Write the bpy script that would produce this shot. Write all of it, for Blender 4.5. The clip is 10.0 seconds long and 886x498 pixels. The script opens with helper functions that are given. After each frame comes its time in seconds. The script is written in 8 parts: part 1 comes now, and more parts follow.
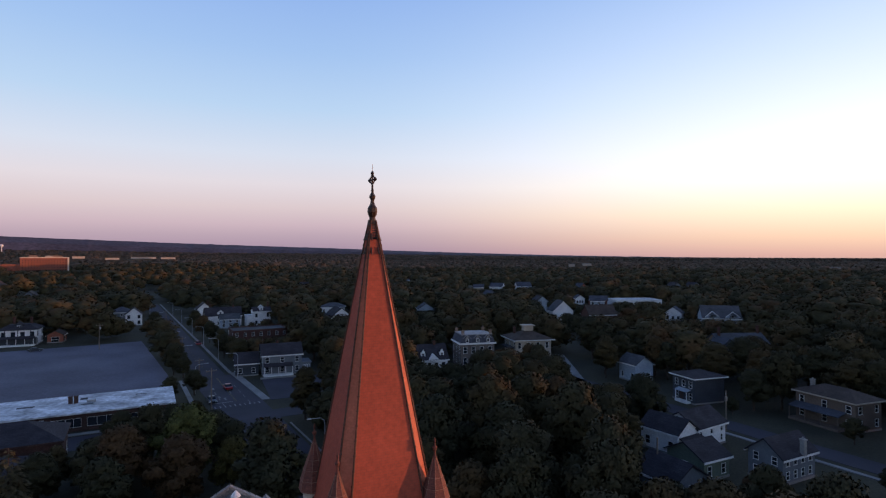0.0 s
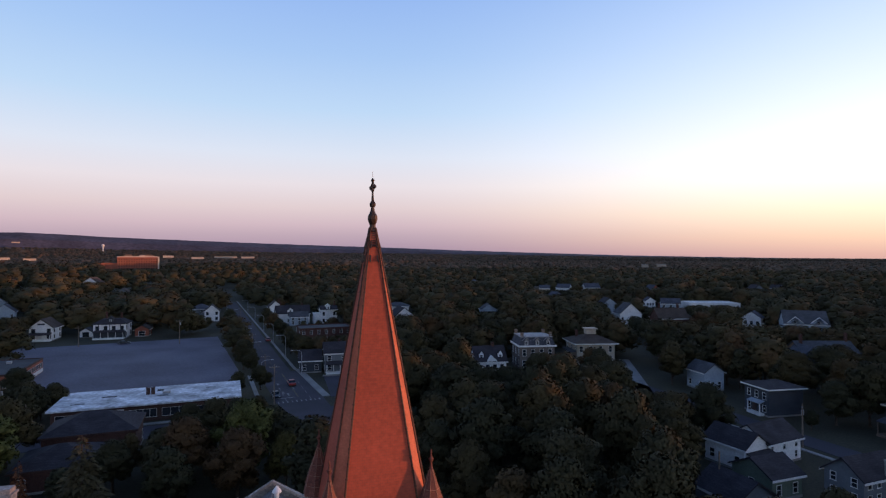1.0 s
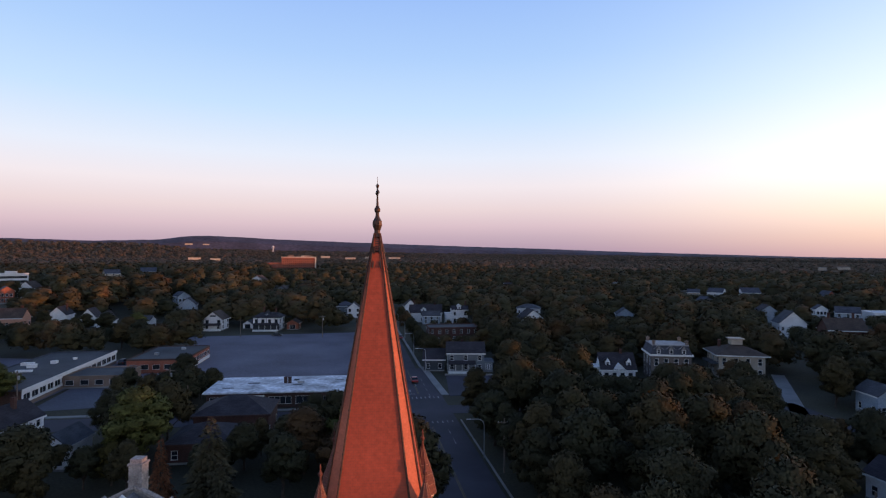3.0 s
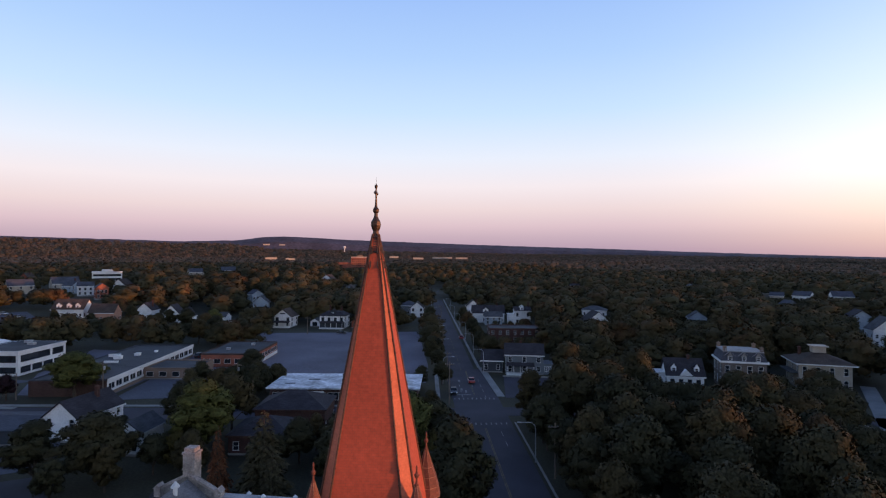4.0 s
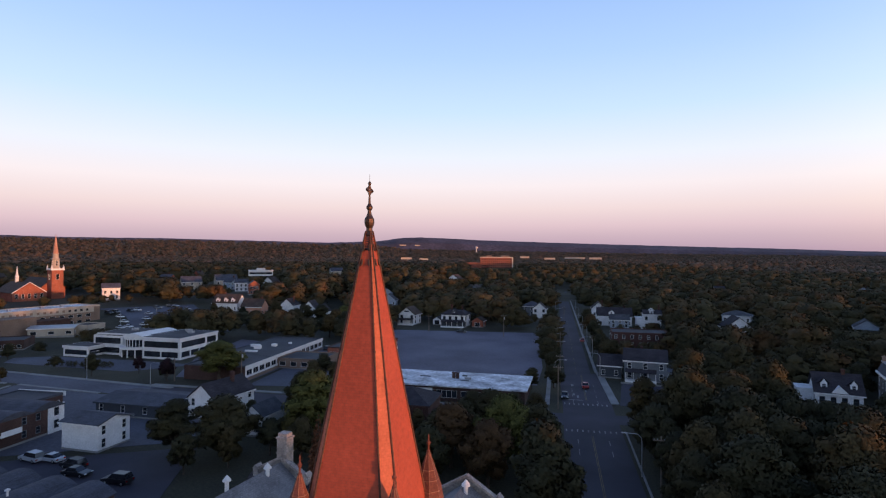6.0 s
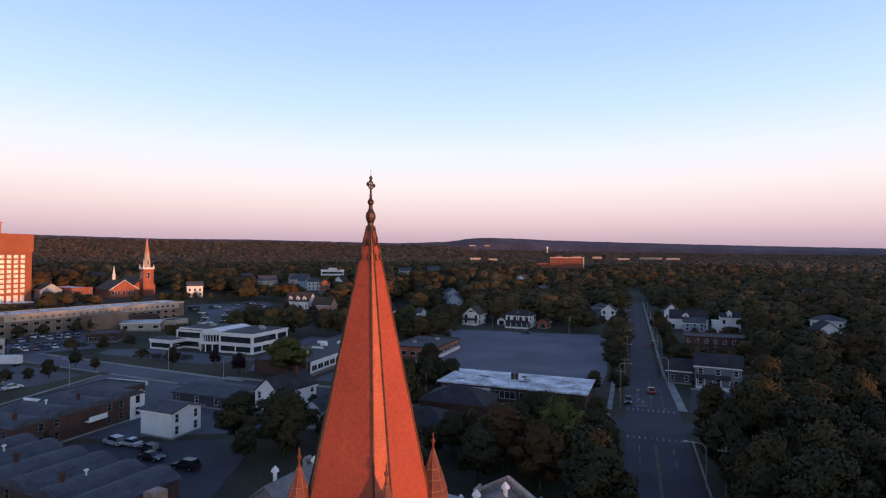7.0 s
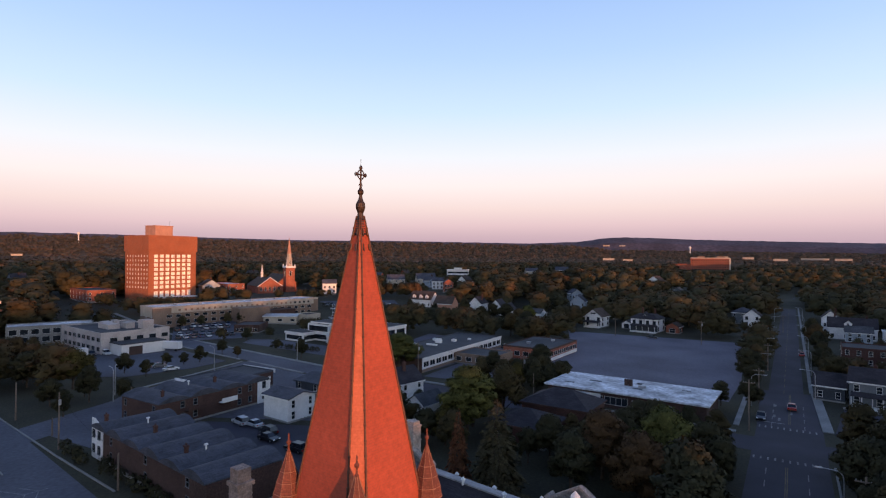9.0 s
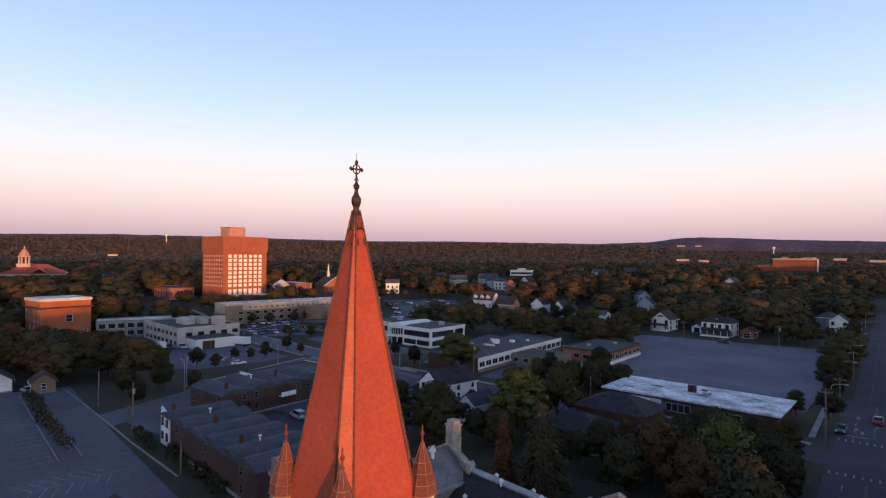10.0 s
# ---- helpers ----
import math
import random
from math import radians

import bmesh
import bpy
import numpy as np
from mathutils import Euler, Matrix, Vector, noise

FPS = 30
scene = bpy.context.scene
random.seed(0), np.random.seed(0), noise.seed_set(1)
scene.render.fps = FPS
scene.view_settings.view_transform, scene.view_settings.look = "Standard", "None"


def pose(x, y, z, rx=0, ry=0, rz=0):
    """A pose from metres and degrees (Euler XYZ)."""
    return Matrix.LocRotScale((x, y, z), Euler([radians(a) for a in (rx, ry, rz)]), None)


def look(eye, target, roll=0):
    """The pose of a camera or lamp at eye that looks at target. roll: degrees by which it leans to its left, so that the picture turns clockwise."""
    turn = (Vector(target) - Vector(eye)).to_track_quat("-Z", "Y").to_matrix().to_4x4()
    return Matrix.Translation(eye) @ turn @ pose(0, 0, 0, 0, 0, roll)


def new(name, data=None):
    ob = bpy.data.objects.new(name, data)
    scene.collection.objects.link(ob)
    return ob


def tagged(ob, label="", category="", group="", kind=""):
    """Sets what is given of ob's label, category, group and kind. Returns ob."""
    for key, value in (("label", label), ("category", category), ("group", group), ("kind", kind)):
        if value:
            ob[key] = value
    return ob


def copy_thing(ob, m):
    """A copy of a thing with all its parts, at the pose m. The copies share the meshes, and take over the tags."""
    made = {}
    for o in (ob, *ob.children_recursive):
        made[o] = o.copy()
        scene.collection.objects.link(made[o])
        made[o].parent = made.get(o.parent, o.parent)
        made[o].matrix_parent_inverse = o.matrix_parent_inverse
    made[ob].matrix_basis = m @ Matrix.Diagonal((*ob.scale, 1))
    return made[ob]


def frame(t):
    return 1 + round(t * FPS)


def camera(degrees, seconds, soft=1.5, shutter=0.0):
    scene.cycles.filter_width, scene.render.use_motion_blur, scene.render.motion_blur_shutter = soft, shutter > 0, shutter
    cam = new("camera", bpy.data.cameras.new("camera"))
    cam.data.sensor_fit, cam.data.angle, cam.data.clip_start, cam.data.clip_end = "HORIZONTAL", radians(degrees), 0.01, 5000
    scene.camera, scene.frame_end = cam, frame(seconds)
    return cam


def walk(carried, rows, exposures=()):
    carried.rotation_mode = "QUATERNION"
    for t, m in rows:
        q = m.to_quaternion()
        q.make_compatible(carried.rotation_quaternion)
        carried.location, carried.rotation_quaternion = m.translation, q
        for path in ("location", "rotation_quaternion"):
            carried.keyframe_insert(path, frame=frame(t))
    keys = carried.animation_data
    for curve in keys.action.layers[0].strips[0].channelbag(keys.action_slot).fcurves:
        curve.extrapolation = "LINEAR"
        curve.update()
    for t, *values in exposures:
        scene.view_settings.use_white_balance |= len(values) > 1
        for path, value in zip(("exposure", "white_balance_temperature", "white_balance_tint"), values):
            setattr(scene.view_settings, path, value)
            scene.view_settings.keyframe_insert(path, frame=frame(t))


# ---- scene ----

# ---------------------------------------------------------------- camera
cam = camera(77.3, 10.0, soft=1.2)
PATH = [
    (0.0, -0.66, 7.08, 35.36, 0.00, 0.73, 0.04),
    (0.5, 0.88, 7.36, 35.53, 3.60, 0.71, -0.01),
    (1.0, 2.41, 7.71, 35.72, 7.06, 0.71, -0.08),
    (1.5, 3.90, 8.18, 35.85, 10.58, 0.73, -0.12),
    (2.0, 5.36, 8.77, 35.92, 14.21, 0.75, -0.15),
    (2.5, 6.78, 9.40, 35.95, 17.90, 0.75, -0.16),
    (4.0, 10.85, 11.80, 36.00, 28.66, 0.75, -0.31),
    (4.5, 12.10, 12.79, 36.01, 31.83, 0.73, -0.31),
    (5.0, 13.26, 13.82, 36.01, 35.37, 0.72, -0.28),
    (5.5, 14.38, 14.94, 35.99, 38.74, 0.70, -0.29),
    (7.0, 17.23, 18.69, 35.67, 49.54, 0.70, -0.30),
    (7.5, 17.95, 20.11, 35.59, 52.85, 0.68, -0.31),
    (8.0, 18.66, 21.54, 35.49, 56.22, 0.67, -0.35),
    (8.5, 19.32, 22.97, 35.38, 59.70, 0.69, -0.35),
    (9.0, 19.92, 24.44, 35.24, 63.01, 0.68, -0.32),
    (9.5, 20.43, 25.95, 35.09, 66.37, 0.69, -0.37),
    (10.0, 20.87, 27.50, 34.97, 69.86, 0.71, -0.37),
]
EXPOSURES = [(0.0, -0.24, 6200, 10), (1.0, -0.17, 6250, 10), (2.5, -0.06, 6300, 10), (4.5, 0.0, 6400, 10), (5.5, 0.02, 6430, 10), (7.0, 0.10, 6520, 10), (10.0, 0.10, 6800, 10)]
walk(cam, [(t, pose(x, y, z, 90 + pitch, lean, yaw)) for t, x, y, z, yaw, pitch, lean in PATH], EXPOSURES)

# ---------------------------------------------------------------- sky and sun
SUN_AZ, SUN_EL = radians(5.0), radians(0.68)
SUN_DIR = Vector((math.cos(SUN_AZ) * math.cos(SUN_EL), math.sin(SUN_AZ) * math.cos(SUN_EL), math.sin(SUN_EL)))


def ramp(nodes, stops):
    node = nodes.new("ShaderNodeValToRGB")
    els = node.color_ramp.elements
    while len(els) < len(stops):
        els.new(0.5)
    for el, (at, col) in zip(els, stops):
        el.position, el.color = at, (*col, 1)
    return node


def build_sky():
    world = bpy.data.worlds.new("dusk_sky")
    scene.world = world
    world.use_nodes = True
    nt = world.node_tree
    n, link = nt.nodes, nt.links.new
    n.clear()
    out, back = n.new("ShaderNodeOutputWorld"), n.new("ShaderNodeBackground")
    coord, sep = n.new("ShaderNodeTexCoord"), n.new("ShaderNodeSeparateXYZ")
    link(coord.outputs["Generated"], sep.inputs[0])
    away = ramp(n, [(0.0, (0.42, 0.29, 0.40)), (0.036, (0.60, 0.44, 0.51)), (0.054, (0.73, 0.54, 0.59)), (0.084, (0.86, 0.69, 0.69)), (0.124, (0.93, 0.83, 0.85)),
                    (0.174, (0.83, 0.87, 0.97)), (0.25, (0.60, 0.78, 1.0)), (0.338, (0.45, 0.65, 0.98)), (0.42, (0.36, 0.55, 0.95)), (0.6, (0.17, 0.29, 0.62)), (1.0, (0.05, 0.10, 0.26))])
    near = ramp(n, [(0.0, (0.95, 0.54, 0.43)), (0.03, (1.3, 0.85, 0.56)), (0.07, (1.55, 1.20, 0.82)), (0.12, (1.55, 1.42, 1.22)), (0.17, (1.38, 1.37, 1.40)),
                    (0.30, (0.92, 1.04, 1.28)), (0.45, (0.48, 0.68, 1.05)), (0.65, (0.18, 0.30, 0.62)), (1.0, (0.05, 0.10, 0.26))])
    for r in (away, near):
        link(sep.outputs["Z"], r.inputs[0])
    dot = n.new("ShaderNodeVectorMath")
    dot.operation = "DOT_PRODUCT"
    link(coord.outputs["Generated"], dot.inputs[0])
    dot.inputs[1].default_value = (math.cos(SUN_AZ), math.sin(SUN_AZ), 0)
    side = n.new("ShaderNodeMapRange")
    side.interpolation_type = "SMOOTHSTEP"
    side.inputs["From Min"].default_value, side.inputs["From Max"].default_value = -0.16, 0.82
    link(dot.outputs["Value"], side.inputs["Value"])
    mix = n.new("ShaderNodeMix")
    mix.data_type = "RGBA"
    link(side.outputs["Result"], mix.inputs["Factor"])
    link(away.outputs["Color"], mix.inputs["A"])
    link(near.outputs["Color"], mix.inputs["B"])
    sky = n.new("ShaderNodeTexSky")
    sky.sky_type, sky.sun_disc = "NISHITA", False
    sky.sun_elevation, sky.sun_rotation = SUN_EL, radians(90) - SUN_AZ
    scale = n.new("ShaderNodeVectorMath")
    scale.operation = "SCALE"
    scale.inputs["Scale"].default_value = 0.015
    link(sky.outputs["Color"], scale.inputs[0])
    add = n.new("ShaderNodeVectorMath")
    add.operation = "ADD"
    link(mix.outputs["Result"], add.inputs[0])
    link(scale.outputs["Vector"], add.inputs[1])
    link(add.outputs["Vector"], back.inputs["Color"])
    back.inputs["Strength"].default_value = 1.0
    link(back.outputs[0], out.inputs[0])


build_sky()
lamp = bpy.data.lights.new("sun", "SUN")
lamp.energy, lamp.angle, lamp.color = 4.7, radians(0.9), (1.0, 0.40, 0.18)
sun = new("sun", lamp)
sun.matrix_world = look((0, 0, 200), Vector((0, 0, 200)) - SUN_DIR)


# ---------------------------------------------------------------- materials
def mat(name, base, rough=0.8, metal=0.0, coarse=(0.15, 0.25), fine=(6.0, 0.15), bump=(12.0, 0.2), tint=None, uv=None, island=0.0, spec=0.3):
    """A surface with variation at two scales and a fine relief. coarse and fine: noise scale per metre and amount."""
    m = bpy.data.materials.new(name)
    m.use_nodes = True
    nt = m.node_tree
    n, link = nt.nodes, nt.links.new
    bsdf = n["Principled BSDF"]
    bsdf.inputs["Roughness"].default_value, bsdf.inputs["Metallic"].default_value = rough, metal
    bsdf.inputs["Specular IOR Level"].default_value = spec
    geo = n.new("ShaderNodeNewGeometry")
    col = n.new("ShaderNodeRGB")
    col.outputs[0].default_value = (*base, 1)
    last = col.outputs[0]

    def blend(kind, fac, a, b):
        x = n.new("ShaderNodeMix")
        x.data_type, x.blend_type = "RGBA", kind
        if isinstance(fac, float):
            x.inputs["Factor"].default_value = fac
        else:
            link(fac, x.inputs["Factor"])
        for s, v in (("A", a), ("B", b)):
            if isinstance(v, tuple):
                x.inputs[s].default_value = (*v, 1)
            else:
                link(v, x.inputs[s])
        return x.outputs["Result"]

    def speck(size, lo, hi):
        x = n.new("ShaderNodeTexNoise")
        x.inputs["Scale"].default_value, x.inputs["Detail"].default_value = size, 4
        link(geo.outputs["Position"], x.inputs["Vector"])
        y = n.new("ShaderNodeMapRange")
        y.inputs["From Min"].default_value, y.inputs["From Max"].default_value = 0.3, 0.7
        y.inputs["To Min"].default_value, y.inputs["To Max"].default_value = lo, hi
        link(x.outputs["Fac"], y.inputs["Value"])
        return y.outputs["Result"], x.outputs["Fac"]

    if uv:
        # rows of pieces: (width, height, joint colour, piece variation)
        bw, bh, joint, var = uv
        tc = n.new("ShaderNodeTexCoord")
        br = n.new("ShaderNodeTexBrick")
        br.inputs["Scale"].default_value = 1.0
        br.inputs["Brick Width"].default_value, br.inputs["Row Height"].default_value = bw, bh
        br.inputs["Mortar Size"].default_value, br.inputs["Mortar Smooth"].default_value = bh * 0.08, 0.3
        br.inputs["Color1"].default_value = (*[c * (1 - var) for c in base], 1)
        br.inputs["Color2"].default_value = (*[min(1, c * (1 + var)) for c in base], 1)
        br.inputs["Mortar"].default_value = (*joint, 1)
        link(tc.outputs["UV"], br.inputs["Vector"])
        last = br.outputs["Color"]
    if tint:
        info = n.new("ShaderNodeObjectInfo")
        r = ramp(n, tint)
        link(info.outputs["Random"], r.inputs[0])
        last = r.outputs["Color"]
    if island:
        y = n.new("ShaderNodeMapRange")
        y.inputs["To Min"].default_value, y.inputs["To Max"].default_value = 1 - island, 1 + island
        link(geo.outputs["Random Per Island"], y.inputs["Value"])
        last = blend("MULTIPLY", 1.0, last, y.outputs["Result"])
    for size, amount in (coarse, fine):
        if amount:
            v, _ = speck(size, 1 - amount, 1 + amount)
            last = blend("MULTIPLY", 1.0, last, v)
    link(last, bsdf.inputs["Base Color"])
    if bump:
        _, f = speck(bump[0], 0, 1)
        b = n.new("ShaderNodeBump")
        b.inputs["Strength"].default_value, b.inputs["Distance"].default_value = bump[1], 0.05 if bump[0] > 3 else 0.4 / bump[0]
        link(f, b.inputs["Height"])
        link(b.outputs[0], bsdf.inputs["Normal"])
    return m


GRASS = mat("grass", (0.038, 0.035, 0.020), 0.95, coarse=(0.05, 0.45), fine=(2.0, 0.3), bump=(6, 0.6))
ASPHALT = mat("asphalt", (0.041, 0.038, 0.050), 0.85, coarse=(0.12, 0.22), fine=(5, 0.15))
OLD_ASPHALT = mat("worn_asphalt", (0.117, 0.111, 0.138), 0.9, coarse=(0.05, 0.25), fine=(1.3, 0.18))
LOT_ASPHALT = mat("parking_asphalt", (0.084, 0.085, 0.104), 0.88, coarse=(0.06, 0.25), fine=(1.3, 0.18))
CONCRETE = mat("concrete", (0.21, 0.207, 0.20), 0.85, coarse=(0.2, 0.2), fine=(4, 0.15))
PAINT_LINE = mat("road_paint", (0.17, 0.17, 0.175), 0.7, coarse=(0.5, 0.5), fine=(8, 0.4))
YELLOW_LINE = mat("yellow_road_paint", (0.12, 0.095, 0.04), 0.7, coarse=(0.5, 0.4), fine=(8, 0.4))
TILE = mat("red_clay_tile", (0.33, 0.064, 0.032), 0.75, coarse=(0.35, 0.13), fine=(5, 0.14), bump=(40, 0.25), uv=(0.19, 0.115, (0.262, 0.062, 0.036), 0.07))
TILE_PALE = mat("orange_clay_tile", (0.44, 0.125, 0.066), 0.75, coarse=(0.5, 0.14), fine=(9, 0.12), bump=(40, 0.25), uv=(0.19, 0.115, (0.41, 0.115, 0.060), 0.07))
TILE_DARK = mat("brown_red_clay_tile", (0.15, 0.050, 0.034), 0.75, coarse=(0.5, 0.2), fine=(9, 0.15), bump=(40, 0.25), uv=(0.16, 0.10, (0.10, 0.036, 0.025), 0.15))
PALE_RIB = mat("pale_mortar_rib", (0.28, 0.16, 0.105), 0.8, coarse=(2, 0.2), fine=(12, 0.2))
RIDGE = mat("weathered_copper_ridge", (0.10, 0.045, 0.030), 0.6, metal=0.2, coarse=(0.8, 0.3), fine=(12, 0.3))
FINIAL = mat("dark_bronze", (0.07, 0.045, 0.035), 0.5, metal=0.6, coarse=(2, 0.3), fine=(20, 0.3))
LIMESTONE = mat("limestone", (0.52, 0.44, 0.36), 0.85, coarse=(0.6, 0.25), fine=(7, 0.2), bump=(18, 0.5))
STONE = mat("grey_stone", (0.31, 0.265, 0.24), 0.9, coarse=(0.8, 0.3), fine=(5, 0.25), bump=(10, 0.6), uv=(0.55, 0.28, (0.30, 0.28, 0.26), 0.14))
BRICK_RED = mat("red_brick", (0.25, 0.075, 0.045), 0.9, coarse=(0.25, 0.18), fine=(4, 0.2), uv=(0.22, 0.075, (0.24, 0.13, 0.10), 0.14))
BRICK_DARK = mat("dark_brown_brick", (0.060, 0.033, 0.027), 0.9, coarse=(0.25, 0.25), fine=(4, 0.25), uv=(0.22, 0.075, (0.085, 0.055, 0.045), 0.15))
BRICK_ORANGE = mat("orange_brick", (0.29, 0.088, 0.040), 0.9, coarse=(0.2, 0.12), fine=(3, 0.12), uv=(0.22, 0.075, (0.28, 0.13, 0.075), 0.12))
BRICK_GREY = mat("grey_brown_brick", (0.125, 0.105, 0.095), 0.9, coarse=(0.25, 0.2), fine=(4, 0.2), uv=(0.22, 0.075, (0.14, 0.12, 0.11), 0.12))
BRICK_TAN = mat("tan_brick", (0.205, 0.140, 0.105), 0.9, coarse=(0.2, 0.18), fine=(3, 0.15), uv=(0.22, 0.075, (0.20, 0.155, 0.125), 0.12))
CLAP_DARK = mat("dark_slate_clapboard", (0.048, 0.054, 0.066), 0.75, coarse=(0.3, 0.15), fine=(3, 0.1), uv=(6.0, 0.16, (0.03, 0.034, 0.042), 0.05))
CLAP_BROWN = mat("brown_clapboard", (0.13, 0.098, 0.078), 0.75, coarse=(0.3, 0.15), fine=(3, 0.1), uv=(6.0, 0.16, (0.09, 0.068, 0.055), 0.05))
BRICK_BROWN = mat("brown_red_brick", (0.068, 0.030, 0.024), 0.9, coarse=(0.25, 0.2), fine=(4, 0.2), uv=(0.22, 0.075, (0.085, 0.055, 0.045), 0.14))
LEAD = mat("pale_lead_sheet", (0.27, 0.27, 0.285), 0.55, metal=0.2, coarse=(0.5, 0.25), fine=(5, 0.2))
BRICK_PINK = mat("pinkish_brick", (0.42, 0.22, 0.155), 0.9, coarse=(0.2, 0.12), fine=(3, 0.12), uv=(0.22, 0.075, (0.34, 0.2, 0.14), 0.12))
CLAP_WHITE = mat("white_clapboard", (0.68, 0.68, 0.68), 0.7, coarse=(0.3, 0.12), fine=(3, 0.1), uv=(6.0, 0.16, (0.52, 0.52, 0.53), 0.03))
CLAP_GREY = mat("grey_clapboard", (0.135, 0.15, 0.168), 0.75, coarse=(0.3, 0.15), fine=(3, 0.1), uv=(6.0, 0.16, (0.12, 0.13, 0.15), 0.04))
CLAP_BLUE = mat("blue_grey_clapboard", (0.30, 0.35, 0.41), 0.75, coarse=(0.3, 0.15), fine=(3, 0.1), uv=(6.0, 0.16, (0.2, 0.24, 0.29), 0.04))
CLAP_GREEN = mat("dull_green_clapboard", (0.11, 0.14, 0.11), 0.75, coarse=(0.3, 0.15), fine=(3, 0.1), uv=(6.0, 0.16, (0.07, 0.09, 0.07), 0.04))
CREAM = mat("cream_stucco", (0.38, 0.33, 0.27), 0.85, coarse=(0.3, 0.15), fine=(4, 0.12))
BLOCK_WALL = mat("pale_block_wall", (0.42, 0.375, 0.355), 0.85, coarse=(0.2, 0.18), fine=(3, 0.15))
STACK_STONE = mat("pinkish_stone", (0.26, 0.185, 0.155), 0.9, coarse=(0.8, 0.3), fine=(5, 0.25), bump=(10, 0.6), uv=(0.55, 0.28, (0.21, 0.16, 0.135), 0.16))
PANEL_WHITE = mat("white_panel", (0.64, 0.63, 0.62), 0.5, coarse=(0.2, 0.1), fine=(3, 0.08))
TRIM = mat("white_trim_paint", (0.66, 0.66, 0.65), 0.6, coarse=(0.6, 0.1), fine=(6, 0.1))
SHINGLE = mat("dark_shingles", (0.034, 0.030, 0.036), 0.9, coarse=(0.4, 0.3), fine=(5, 0.25), uv=(0.9, 0.14, (0.018, 0.018, 0.021), 0.25))
SHINGLE_GREY = mat("grey_shingles", (0.066, 0.069, 0.077), 0.9, coarse=(0.4, 0.25), fine=(5, 0.2), uv=(0.9, 0.14, (0.043, 0.044, 0.05), 0.2))
SHINGLE_BROWN = mat("brown_shingles", (0.062, 0.046, 0.038), 0.9, coarse=(0.4, 0.25), fine=(5, 0.2), uv=(0.9, 0.14, (0.05, 0.038, 0.03), 0.2))
SHINGLE_MID = mat("slate_grey_shingles", (0.060, 0.064, 0.081), 0.9, coarse=(0.4, 0.25), fine=(5, 0.2), uv=(0.9, 0.14, (0.04, 0.042, 0.05), 0.2))
DARK_STONE = mat("weathered_grey_stone", (0.21, 0.195, 0.185), 0.9, coarse=(0.8, 0.3), fine=(5, 0.25), bump=(10, 0.6), uv=(0.55, 0.28, (0.17, 0.16, 0.15), 0.14))
SLATE = mat("pale_grey_slates", (0.155, 0.158, 0.17), 0.75, coarse=(0.5, 0.25), fine=(5, 0.2), uv=(0.4, 0.22, (0.11, 0.112, 0.12), 0.12))
TAR = mat("tar_roofing", (0.046, 0.049, 0.056), 0.85, coarse=(0.12, 0.35), fine=(2, 0.2))
MEMBRANE = mat("patched_white_roofing", (0.50, 0.51, 0.53), 0.75, coarse=(0.22, 0.5), fine=(1.2, 0.35))
METAL_GREY = mat("galvanised_metal", (0.34, 0.35, 0.37), 0.45, metal=0.7, coarse=(0.8, 0.2), fine=(6, 0.15))
POLE_WOOD = mat("weathered_pole_wood", (0.16, 0.125, 0.10), 0.9, coarse=(0.6, 0.25), fine=(8, 0.25))
GLASS = mat("window_glass", (0.018, 0.021, 0.026), 0.06, coarse=(0.4, 0.3), fine=(2, 0.1), bump=None, spec=0.6)
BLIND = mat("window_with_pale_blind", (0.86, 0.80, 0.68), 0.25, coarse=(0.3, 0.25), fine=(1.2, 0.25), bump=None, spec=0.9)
DOOR = mat("dark_door_paint", (0.06, 0.035, 0.03), 0.6)
BARK = mat("bark", (0.07, 0.052, 0.04), 0.95, coarse=(1.5, 0.3), fine=(10, 0.3), bump=(12, 0.8))
RUBBER = mat("tyre_rubber", (0.015, 0.015, 0.015), 0.9)
LEAF_TINT = [(0.0, (0.036, 0.036, 0.019)), (0.35, (0.044, 0.041, 0.020)), (0.7, (0.054, 0.046, 0.021)), (0.87, (0.067, 0.050, 0.021)), (0.96, (0.078, 0.050, 0.021)), (1.0, (0.084, 0.048, 0.022))]
LEAF = mat("broad_leaves", (0.05, 0.06, 0.02), 0.8, coarse=(0.35, 0.25), fine=(2.5, 0.18), bump=(2.6, 0.7), tint=LEAF_TINT, island=0.15, spec=0.15)
NEEDLE = mat("spruce_needles", (0.068, 0.056, 0.029), 0.85, coarse=(0.5, 0.3), fine=(4, 0.3), bump=None, island=0.26, spec=0.1)
# autumn leaves made warmer and brighter: low sun painted into their colour
SUNLIT_RUSSET_LEAF = mat("sunlit_russet_leaves", (0.105, 0.058, 0.026), 0.85, coarse=(0.5, 0.3), fine=(4, 0.3), bump=(2.6, 0.7), island=0.2, spec=0.1)
RUST_LEAF = mat("rust_coloured_leaves", (0.15, 0.062, 0.030), 0.85, coarse=(0.5, 0.3), fine=(4, 0.3), bump=None, island=0.26, spec=0.1)
OLIVE_LEAF = mat("olive_leaves", (0.084, 0.086, 0.027), 0.85, coarse=(0.5, 0.3), fine=(4, 0.3), bump=(2.6, 0.7), island=0.26, spec=0.1)
PLUM_LEAF = mat("dark_plum_leaves", (0.030, 0.017, 0.021), 0.85, coarse=(0.5, 0.3), fine=(4, 0.3), bump=(2.6, 0.7), island=0.2, spec=0.1)
GOLD_LEAF = mat("golden_leaves", (0.078, 0.064, 0.020), 0.85, coarse=(0.5, 0.3), fine=(4, 0.3), bump=(2.6, 0.7), island=0.26, spec=0.1)


